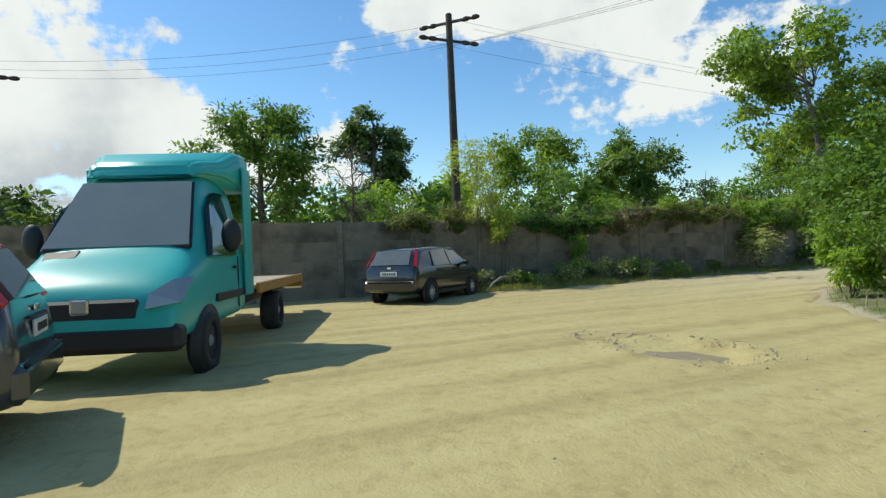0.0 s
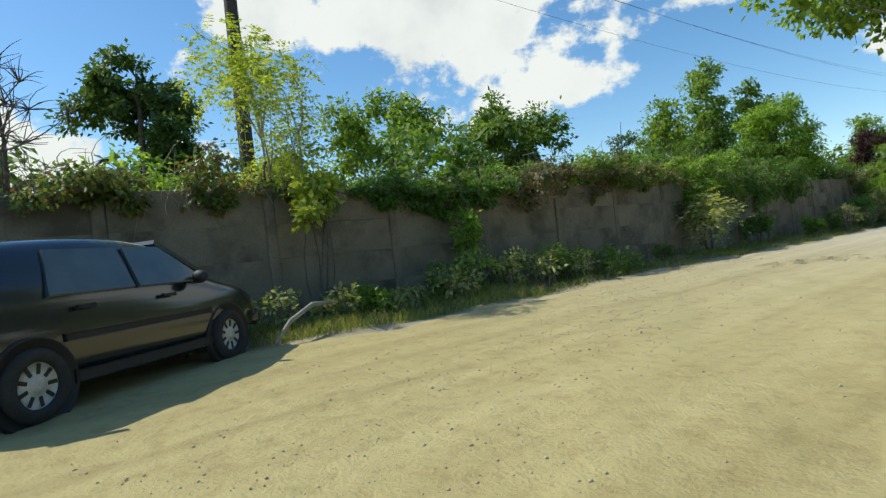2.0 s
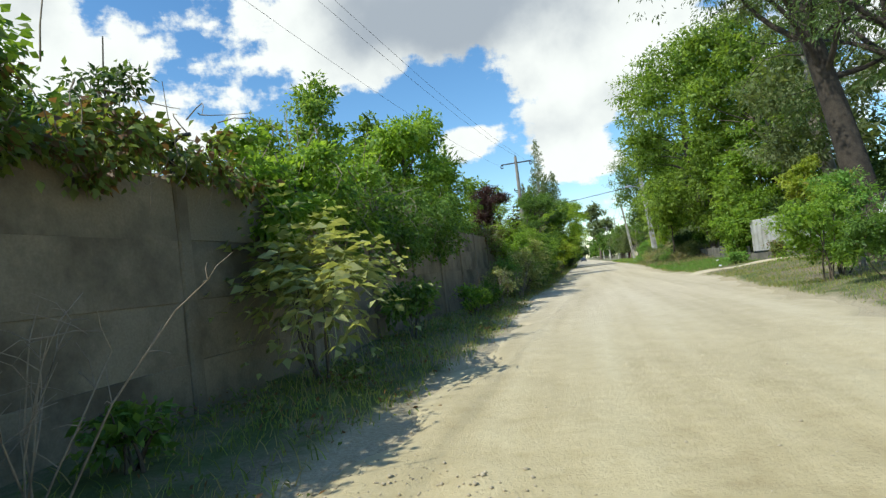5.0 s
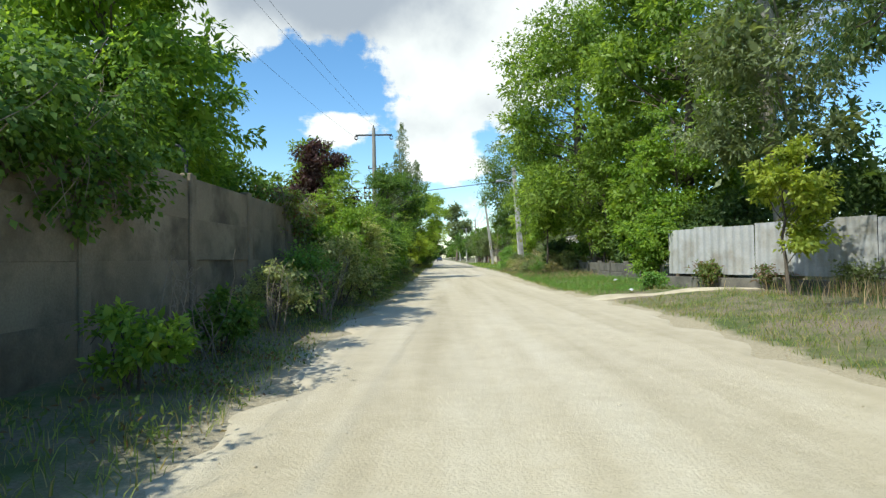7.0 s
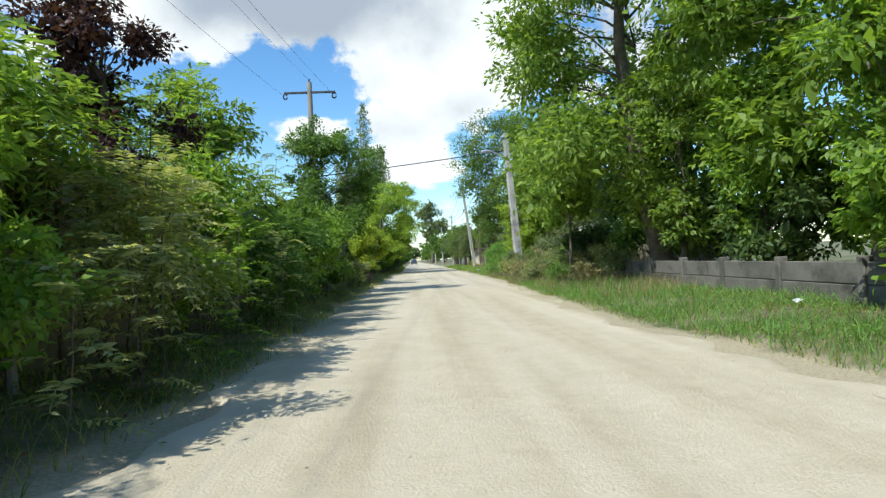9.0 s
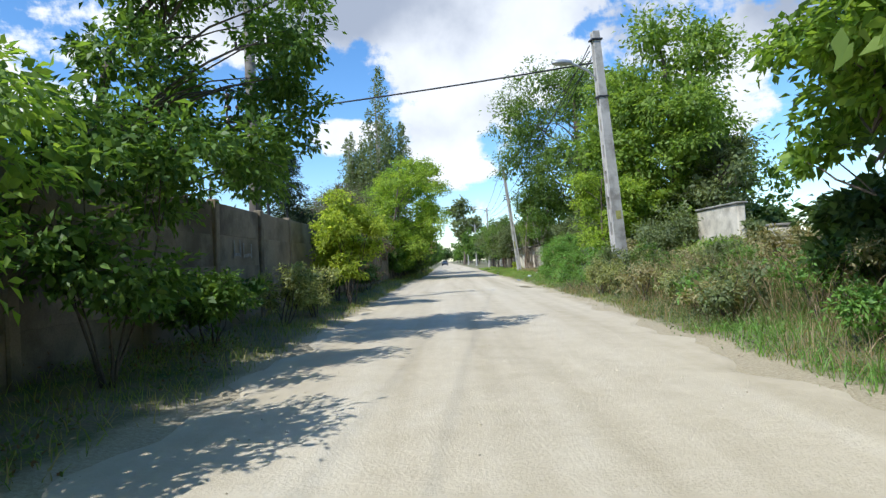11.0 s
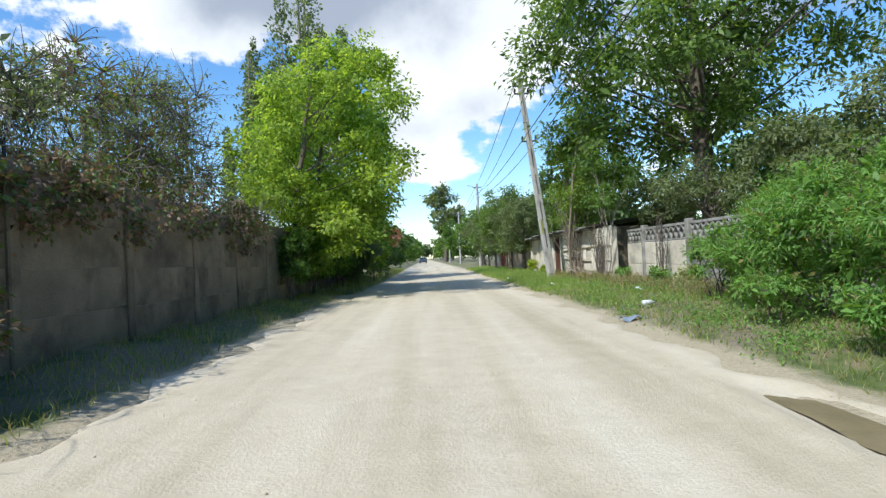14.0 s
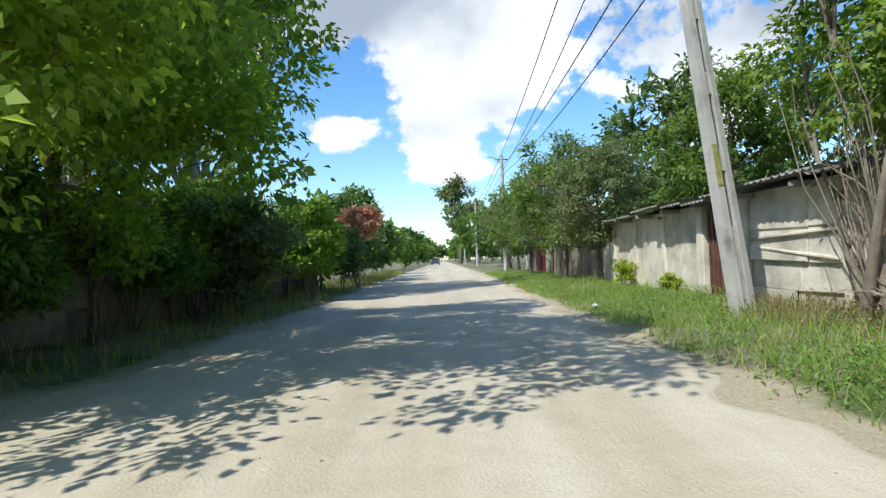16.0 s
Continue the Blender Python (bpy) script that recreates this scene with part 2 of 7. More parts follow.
def road_mat():
    m, t, b = nodes("pale_dirt")
    pos = t.nodes.new("ShaderNodeNewGeometry").outputs["Position"]
    along = t.nodes.new("ShaderNodeVectorMath")
    along.operation = "MULTIPLY"
    t.links.new(pos, along.inputs[0])
    along.inputs[1].default_value = (1.15, 0.05, 1.0)
    tracks = tnoise(t, along.outputs[0], 1.3, 4, 0.55)
    broad, mid, small = tnoise(t, pos, 0.28, 4, 0.6), tnoise(t, pos, 2.2, 7, 0.7), tnoise(t, pos, 70.0, 4, 0.75)
    col = ramp(t, tmath(t, "ADD", tmath(t, "MULTIPLY", tracks, 0.68), tmath(t, "MULTIPLY", mid, 0.32)), (0.30, (0.40, 0.345, 0.235)), (0.5, (0.55, 0.49, 0.365)), (0.72, (0.66, 0.61, 0.49)))
    split3 = t.nodes.new("ShaderNodeSeparateXYZ")
    t.links.new(pos, split3.inputs[0])
    dusty = t.nodes.new("ShaderNodeMapRange")
    t.links.new(split3.outputs[1], dusty.inputs[0])
    dusty.inputs[1].default_value, dusty.inputs[2].default_value = -14.0, 8.0
    col = mix(t, dusty.outputs[0], mix(t, 1.0, col, (0.82, 0.745, 0.43), "MULTIPLY"), mix(t, 1.0, col, (1.0, 0.965, 0.93), "MULTIPLY"))
    lumps = tnoise(t, pos, 7.0, 6, 0.68)
    rutted = tmath(t, "SUBTRACT", 1.0, tmath(t, "MULTIPLY", dusty.outputs[0], 0.72))
    col = mix(t, tmath(t, "MULTIPLY", rutted, ramp(t, lumps, (0.32, (0.5, 0.5, 0.5)), (0.5, (0, 0, 0)))), col, mix(t, 1.0, col, (0.66, 0.60, 0.50), "MULTIPLY"))
    damp = ramp(t, tmath(t, "ADD", tmath(t, "MULTIPLY", broad, 0.5), tmath(t, "MULTIPLY", mid, 0.5)), (0.60, (0, 0, 0)), (0.72, (1, 1, 1)))
    col = mix(t, tmath(t, "MULTIPLY", damp, 0.45), col, (0.30, 0.25, 0.165))
    grit = t.nodes.new("ShaderNodeTexVoronoi")
    t.links.new(pos, grit.inputs["Vector"])
    grit.inputs["Scale"].default_value = 42.0
    col = mix(t, ramp(t, grit.outputs["Distance"], (0.0, (0.35, 0.35, 0.35)), (0.28, (0, 0, 0))), col, (0.30, 0.265, 0.20))
    t.links.new(col, b.inputs["Base Color"])
    b.inputs["Roughness"].default_value = 0.93
    bump(t, b, tmath(t, "ADD", tmath(t, "ADD", tmath(t, "MULTIPLY", small, 0.3), tmath(t, "MULTIPLY", tmath(t, "MULTIPLY", lumps, rutted), 1.3)), tmath(t, "ADD", tmath(t, "MULTIPLY", mid, 0.8), tmath(t, "MULTIPLY", grit.outputs["Distance"], 0.15))), 0.55, 0.04)
    return m


M = {}
M["soil"], M["dirt"] = ground_mat(), road_mat()
M["stone"] = rough_surface("gravel_stone", (0.33, 0.27, 0.175), (0.55, 0.47, 0.345), 8, 60, 0.9)
M["wall"] = rough_surface("aged_concrete", (0.145, 0.116, 0.076), (0.30, 0.248, 0.174), 1.2, 45, 0.9, relief=0.45, stain=(0.10, 0.08, 0.053), stain_scale=0.9)
# darker copy of the wall concrete, with the low wall's shade in its colour
M["shade_wall"] = rough_surface("shade_darkened_concrete", (0.10, 0.095, 0.08), (0.22, 0.205, 0.175), 1.8, 45, 0.9, relief=0.4, stain=(0.06, 0.058, 0.048), stain_scale=1.4)
M["pale_concrete"] = rough_surface("pale_concrete", (0.52, 0.46, 0.355), (0.78, 0.71, 0.57), 1.6, 50, 0.9, relief=0.35, stain=(0.36, 0.33, 0.27), stain_scale=1.1)
M["lattice"] = rough_surface("grey_lattice_concrete", (0.22, 0.21, 0.185), (0.40, 0.385, 0.34), 2.5, 50, 0.9, stain=(0.12, 0.115, 0.1), stain_scale=2.0)
M["old_white"] = rough_surface("peeling_whitewash", (0.52, 0.465, 0.365), (0.82, 0.76, 0.64), 1.4, 30, 0.9, relief=0.6, stain=(0.40, 0.36, 0.29), stain_scale=1.5)
M["sheet"] = rough_surface("white_sheet_metal", (0.31, 0.315, 0.315), (0.50, 0.505, 0.50), 0.9, 20, 0.5, metal=0.1, relief=0.1, stain=(0.30, 0.28, 0.24), stain_scale=1.2)
M["gate"] = rough_surface("rust_brown_paint", (0.07, 0.03, 0.022), (0.15, 0.065, 0.045), 2, 40, 0.6, stain=(0.19, 0.09, 0.04), stain_scale=2.5)
M["tin_roof"] = rough_surface("weathered_fibre_roof", (0.15, 0.14, 0.125), (0.33, 0.315, 0.285), 2, 40, 0.85, stain=(0.09, 0.085, 0.07))
M["pole"] = rough_surface("pole_concrete", (0.36, 0.345, 0.315), (0.56, 0.54, 0.50), 2.2, 60, 0.88, relief=0.25, stain=(0.25, 0.235, 0.21), stain_scale=1.8)
M["old_pole"] = rough_surface("old_pole_concrete", (0.17, 0.15, 0.125), (0.36, 0.335, 0.295), 2.4, 50, 0.9, relief=0.3, stain=(0.11, 0.095, 0.08), stain_scale=1.5)
M["tar"] = rough_surface("tarred_wood", (0.028, 0.022, 0.017), (0.085, 0.065, 0.05), 3, 40, 0.85, relief=0.5)
M["grey_wood"] = rough_surface("weathered_pole_wood", (0.19, 0.175, 0.15), (0.38, 0.355, 0.31), 3, 50, 0.85, relief=0.5)
M["yellow"] = plain("yellow_paint", (0.42, 0.41, 0.12), 0.7, speck=0.15, scale=12)
M["dark_metal"] = rough_surface("dark_iron", (0.03, 0.03, 0.032), (0.085, 0.085, 0.09), 4, 50, 0.55, metal=0.5)
M["grey_metal"] = rough_surface("grey_enamel", (0.17, 0.19, 0.20), (0.29, 0.315, 0.33), 3, 40, 0.5, metal=0.2)
M["porcelain"] = plain("brown_porcelain", (0.05, 0.028, 0.02), 0.25)
M["galv"] = rough_surface("galvanised", (0.36, 0.37, 0.38), (0.58, 0.59, 0.6), 6, 60, 0.45, metal=0.6)
M["cable"] = plain("black_cable", (0.02, 0.02, 0.022), 0.6)
M["bark"] = rough_surface("bark", (0.06, 0.048, 0.036), (0.19, 0.155, 0.12), 5, 40, 0.95, relief=0.9)
M["dark_bark"] = rough_surface("dark_furrowed_bark", (0.022, 0.018, 0.014), (0.085, 0.068, 0.052), 6, 40, 0.95, relief=1.0)
M["pale_bark"] = rough_surface("pale_bark", (0.2, 0.175, 0.14), (0.42, 0.38, 0.31), 5, 40, 0.95, relief=0.8)
M["twig"] = rough_surface("dry_twig", (0.16, 0.125, 0.09), (0.36, 0.30, 0.23), 6, 40, 0.95)
M["dead_twig"] = rough_surface("grey_dead_twig", (0.085, 0.068, 0.052), (0.21, 0.175, 0.14), 6, 40, 0.95)
M["leaf_mid"] = leaf_mat("leaf_mid", (0.045, 0.115, 0.015), (0.13, 0.26, 0.034), thin=0.45)
M["leaf_fresh"] = leaf_mat("leaf_fresh", (0.085, 0.195, 0.016), (0.23, 0.40, 0.042), thin=0.55)
M["leaf_yellow"] = leaf_mat("leaf_yellow", (0.14, 0.235, 0.018), (0.34, 0.45, 0.05), thin=0.5)
M["leaf_walnut"] = leaf_mat("leaf_walnut", (0.065, 0.145, 0.015), (0.215, 0.36, 0.042), thin=0.5)
M["leaf_walnut2"] = leaf_mat("leaf_deep_walnut", (0.05, 0.115, 0.016), (0.155, 0.275, 0.042), thin=0.47)
M["leaf_dark"] = leaf_mat("leaf_dark", (0.035, 0.08, 0.018), (0.10, 0.185, 0.042), thin=0.42)
M["leaf_grey"] = leaf_mat("leaf_greygreen", (0.075, 0.125, 0.042), (0.185, 0.26, 0.10), thin=0.42)
M["leaf_weed"] = leaf_mat("leaf_weed", (0.07, 0.18, 0.024), (0.175, 0.38, 0.058), dry=(0.28, 0.26, 0.10), dry_part=0.06, thin=0.45)
M["leaf_bramble"] = leaf_mat("leaf_bramble", (0.14, 0.21, 0.06), (0.36, 0.43, 0.16), thin=0.45)
M["leaf_straw"] = leaf_mat("leaf_straw", (0.15, 0.18, 0.06), (0.34, 0.36, 0.16), dry=(0.36, 0.31, 0.16), dry_part=0.3, thin=0.35)
M["leaf_lime"] = leaf_mat("leaf_lime", (0.15, 0.26, 0.015), (0.37, 0.50, 0.05), thin=0.58)
M["leaf_maple"] = leaf_mat("leaf_maple", (0.11, 0.22, 0.017), (0.31, 0.47, 0.048), thin=0.6)
M["leaf_plum"] = leaf_mat("leaf_plum", (0.028, 0.017, 0.015), (0.085, 0.045, 0.04), thin=0.3)
M["leaf_vine"] = leaf_mat("leaf_vine", (0.065, 0.115, 0.02), (0.175, 0.265, 0.05), dry=(0.19, 0.11, 0.06), dry_part=0.22)
M["leaf_brown"] = leaf_mat("leaf_brown", (0.12, 0.085, 0.05), (0.27, 0.20, 0.12), dry=(0.13, 0.19, 0.05), dry_part=0.42, thin=0.3)
M["leaf_orange"] = leaf_mat("leaf_orange", (0.46, 0.29, 0.17), (0.70, 0.48, 0.31), thin=0.35)
M["needle"] = leaf_mat("needle", (0.016, 0.038, 0.018), (0.05, 0.095, 0.042), thin=0.15)
M["grass"] = leaf_mat("grass_blade", (0.10, 0.17, 0.025), (0.25, 0.34, 0.07), dry=(0.42, 0.35, 0.18), dry_part=0.25, thin=0.45)
M["lush_grass"] = leaf_mat("lush_grass_blade", (0.12, 0.235, 0.028), (0.28, 0.45, 0.075), dry=(0.40, 0.36, 0.16), dry_part=0.12, thin=0.5)
M["dry_grass"] = leaf_mat("dry_grass", (0.20, 0.17, 0.075), (0.40, 0.34, 0.19), dry=(0.12, 0.19, 0.04), dry_part=0.35, thin=0.4)
M["black_paint"] = plain("black_car_paint", (0.012, 0.013, 0.016), 0.25, coat=1.0)
M["grey_paint"] = plain("dark_grey_car_paint", (0.045, 0.045, 0.05), 0.3, coat=1.0)
M["white_paint"] = plain("white_van_paint", (0.72, 0.73, 0.73), 0.3, coat=0.8, speck=0.03, scale=2)
M["teal_paint"] = rough_surface("teal_van_paint", (0.03, 0.34, 0.31), (0.045, 0.42, 0.385), 1.2, 60, 0.34, relief=0.02)
# pale base colour stands in for sky mirrored in the van windscreens
M["screen_glass"] = plain("screen_painted_reflection", (0.15, 0.175, 0.16), 0.08, coat=1.0, speck=0.03, scale=3)
M["auto_glass"] = plain("tinted_auto_glass", (0.012, 0.015, 0.015), 0.04, coat=0.0, speck=0.0)
# opaque; pale green-grey imitates reflections and the bright view through the panes
M["clear_window"] = plain("auto_glass_painted_view", (0.09, 0.11, 0.1), 0.06, coat=1.0, speck=0.12, scale=3)
M["rubber"] = rough_surface("tyre_rubber", (0.015, 0.015, 0.015), (0.04, 0.038, 0.036), 8, 60, 0.85)
M["hubcap"] = plain("silver_hubcap", (0.52, 0.52, 0.50), 0.4, metal=0.3)
M["trim_black"] = plain("black_plastic", (0.018, 0.018, 0.019), 0.6)
M["red_lamp"] = plain("red_lamp_lens", (0.62, 0.02, 0.012), 0.15, coat=1.0)
M["clear_lamp"] = plain("headlamp_lens", (0.36, 0.37, 0.37), 0.12, metal=0.3, coat=1.0)
M["plate"] = plain("white_plate", (0.7, 0.7, 0.68), 0.5)
M["bar_dark"] = plain("dark_plate_bar", (0.03, 0.03, 0.03), 0.6)
M["chrome"] = plain("chrome", (0.7, 0.7, 0.7), 0.15, metal=1.0)
M["deck_wood"] = rough_surface("pale_deck_planks", (0.28, 0.23, 0.16), (0.52, 0.45, 0.34), 3, 50, 0.8)
M["orange_rail"] = plain("ochre_side_rail", (0.42, 0.22, 0.05), 0.6, speck=0.12, scale=14)
M["water"] = rough_surface("wet_mud", (0.16, 0.125, 0.07), (0.29, 0.225, 0.125), 3, 30, 0.42, relief=0.06)
M["litter_white"] = plain("white_plastic", (0.7, 0.72, 0.72), 0.4)
M["litter_blue"] = plain("blue_grey_cloth", (0.22, 0.27, 0.33), 0.8)
M["graffiti"] = plain("faded_white_spray_paint", (0.34, 0.33, 0.31), 0.85, speck=0.2, scale=20)


# ---- builders ----
rng = np.random.default_rng(7)


def mesh_from(name, verts, quads=None, tris=None, material=None, smooth=False):
    """A mesh from arrays of places and of faces with four or three corners."""
    me = bpy.data.meshes.new(name)
    verts = np.asarray(verts, np.float32).reshape(-1, 3)
    loops, starts, n = [], [], 0
    for faces, k in ((quads, 4), (tris, 3)):
        if faces is not None and len(faces):
            f = np.asarray(faces, np.int32).reshape(-1, k)
            loops.append(f.ravel())
            starts.append(n + k * np.arange(len(f)))
            n += f.size
    loops, starts = np.concatenate(loops), np.concatenate(starts)
    me.vertices.add(len(verts)), me.loops.add(len(loops)), me.polygons.add(len(starts))
    me.vertices.foreach_set("co", verts.ravel())
    me.loops.foreach_set("vertex_index", loops.astype(np.int32))
    me.polygons.foreach_set("loop_start", starts.astype(np.int32))
    if smooth:
        me.polygons.foreach_set("use_smooth", np.ones(len(starts), bool))
    me.update(calc_edges=True)
    if material:
        me.materials.append(material)
    return me


def thing(name, label, category, at=(0, 0, 0), turn=0.0, group="", kind=""):
    ob = new(name)
    ob.empty_display_size = 0.2
    ob.matrix_basis = pose(*at, 0, 0, turn)
    return tagged(ob, label, category, group, kind)


def child(name, me, parent, label=""):
    ob = new(name, me)
    ob.parent = parent
    return tagged(ob, label)


def part(name, bm, material, parent, label=""):
    """Links a bmesh as one mesh object under a thing or a part."""
    if name in ("mirror", "insulator", "lamp_head"):
        for f in bm.faces:
            f.smooth = True
    me = bpy.data.meshes.new(name)
    bm.normal_update()
    bm.to_mesh(me)
    bm.free()
    me.materials.append(material)
    return child(name, me, parent, label)


def box(bm, lo, hi, bevel=0.0, m=None):
    """Adds a box with chamfered edges."""
    made = bmesh.ops.create_cube(bm, size=1)["verts"]
    lo, hi = Vector(lo), Vector(hi)
    for v in made:
        v.co = Vector([lo[i] + (v.co[i] + 0.5) * (hi[i] - lo[i]) for i in range(3)])
    if bevel:
        edges = list({e for v in made for e in v.link_edges})
        made = list({v for f in bmesh.ops.bevel(bm, geom=edges, offset=bevel, segments=1, affect="EDGES")["faces"] for v in f.verts} | {v for v in made if v.is_valid})
    if m is not None:
        bmesh.ops.transform(bm, matrix=m, verts=[v for v in made if v.is_valid])
    return bm


def boxed(lo, hi, bevel=0.0, m=None):
    return box(bmesh.new(), lo, hi, bevel, m)


def tube(path, radii, sides=6):
    """Places and quads of a tapered tube along a path."""
    path, radii = np.asarray(path, float), np.asarray(radii, float)
    ahead = np.gradient(path, axis=0)
    ahead /= np.linalg.norm(ahead, axis=1, keepdims=True) + 1e-9
    ref = np.where(np.abs(ahead[:, 2:3]) > 0.9, [[1.0, 0, 0]], [[0, 0, 1.0]])
    u = np.cross(ahead, ref)
    u /= np.linalg.norm(u, axis=1, keepdims=True) + 1e-9
    w = np.cross(ahead, u)
    a = np.arange(sides) * 2 * np.pi / sides
    ring = path[:, None] + radii[:, None, None] * (np.cos(a)[None, :, None] * u[:, None] + np.sin(a)[None, :, None] * w[:, None])
    n = len(path)
    i, j = np.meshgrid(np.arange(n - 1), np.arange(sides), indexing="ij")
    k = (j + 1) % sides
    quads = np.stack([i * sides + j, i * sides + k, (i + 1) * sides + k, (i + 1) * sides + j], -1).reshape(-1, 4)
    return ring.reshape(-1, 3), quads


def joined(pieces):
    """One list of places and quads out of several."""
    verts, quads, n = [], [], 0
    for v, q in pieces:
        verts.append(v), quads.append(np.asarray(q) + n)
        n += len(v)
    return np.concatenate(verts), np.concatenate(quads)


def unit(v):
    return v / (np.linalg.norm(v, axis=-1, keepdims=True) + 1e-9)


def leaf_quads(at, ways, length, width, r, up=0.6, out=None):
    """A folded leaf at each place, pointing along its way and facing up, or outwards where that is given."""
    n = len(at)
    d = unit(ways)
    nor = unit(r.normal(size=(n, 3)) + np.array([0, 0, up * 2])) if out is None else unit(r.normal(size=(n, 3)) * 0.5 + out * 0.9 + np.array([0, 0, 0.75]))
    s = unit(np.cross(nor, d))
    nor = np.cross(d, s)
    L = (length * r.uniform(0.7, 1.3, n))[:, None] if np.isscalar(length) else length[:, None]
    W = L * width
    tip = at + d * L - nor * L * 0.12
    mid = at + d * L * 0.45
    v = np.stack([at, mid + s * W * 0.5 + nor * W * 0.18, tip, mid - s * W * 0.5 + nor * W * 0.18], 1).reshape(-1, 3)
    return v, np.arange(4 * n).reshape(-1, 4)


def clumped(centres, radii, count, r, flat=0.75, sprays=8):
    """Places in sprays that sit on the skin of each clump, a few loose ones, their ways and the direction outwards."""
    k = len(centres)
    sd = unit(r.normal(size=(k, sprays, 3)) + np.array([0, 0, 0.25]))
    reach = r.uniform(0.45, 1.08, (k, sprays))
    heads = centres[:, None] + sd * (reach * radii[:, None])[:, :, None] * np.array([1, 1, flat])
    pick = r.choice(k, count, p=radii**2 / (radii**2).sum())
    which = r.integers(0, sprays, count)
    d = unit(r.normal(size=(count, 3)))
    tuft = np.abs(r.normal(0.24, 0.13, count)) * radii[pick]
    p = heads[pick, which] + d * tuft[:, None] * np.array([1.15, 1.15, 0.6])
    loose = r.uniform(size=count) < 0.14
    far = radii[pick] * np.clip(np.abs(r.normal(0.5, 0.3, count)), 0.05, 1.15)
    p[loose] = (centres[pick] + d * far[:, None] * np.array([1, 1, flat]))[loose]
    out = unit(p - centres[pick])
    return p, unit(out * 0.6 + d * 0.7 + r.normal(size=(count, 3)) * 0.5 + np.array([0, 0, -0.35])), out


def fronds(roots, ways, length, r, pairs=9, leaflet=0.13, wide=0.36):
    """Pinnate fronds: a bending rachis with pairs of leaflets. Returns leaflets and stalks."""
    n = len(roots)
    d = unit(ways)
    L = length * r.uniform(0.7, 1.25, n)
    t = np.linspace(0.12, 1.0, pairs)
    side = unit(np.cross(d, np.array([0, 0, 1.0])) + 1e-4)
    rise = np.cross(side, d)
    sag = r.uniform(0.35, 0.7, n)
    rach = roots[:, None] + d[:, None] * (L[:, None] * t)[:, :, None] - np.array([0, 0, 1.0]) * (L * sag)[:, None, None] * (t**2)[None, :, None]
    at, way = [], []
    for sign in (-1, 1):
        at.append(rach.reshape(-1, 3))
        w = d[:, None] * 0.45 + sign * side[:, None] - np.array([0, 0, 0.25]) + r.normal(size=(n, pairs, 3)) * 0.12
        way.append(w.reshape(-1, 3))
    taper = np.tile((np.sin(np.pi * (0.15 + 0.8 * t)) * 0.6 + 0.5)[None], (n, 1)).ravel()
    at, way = np.concatenate(at), np.concatenate(way)
    size = leaflet * np.concatenate([taper, taper]) * r.uniform(0.85, 1.15, len(at))
    v, q = leaf_quads(at, way, size, wide, r, up=1.2)
    stalk = np.concatenate([roots[:, None], rach], 1)
    w = 0.0025
    sv = np.stack([stalk[:, :-1] - side[:, None] * w, stalk[:, :-1] + side[:, None] * w, stalk[:, 1:] + side[:, None] * w, stalk[:, 1:] - side[:, None] * w], 2).reshape(-1, 3)
    return joined([(v, q), (sv, np.arange(len(sv)).reshape(-1, 4))])


def limb_path(a, b, r, bend=0.15, steps=6):
    a, b = np.asarray(a, float), np.asarray(b, float)
    t = np.linspace(0, 1, steps)[:, None]
    span = np.linalg.norm(b - a)
    side = r.normal(size=3) * bend * span
    p = a + (b - a) * t + side * (t * (1 - t)) * 2 + np.array([0, 0, 1.0]) * span * 0.12 * (t * (1 - t)) * 2
    return p + r.normal(size=p.shape) * 0.01 * span * np.minimum(t, 1 - t) * 2


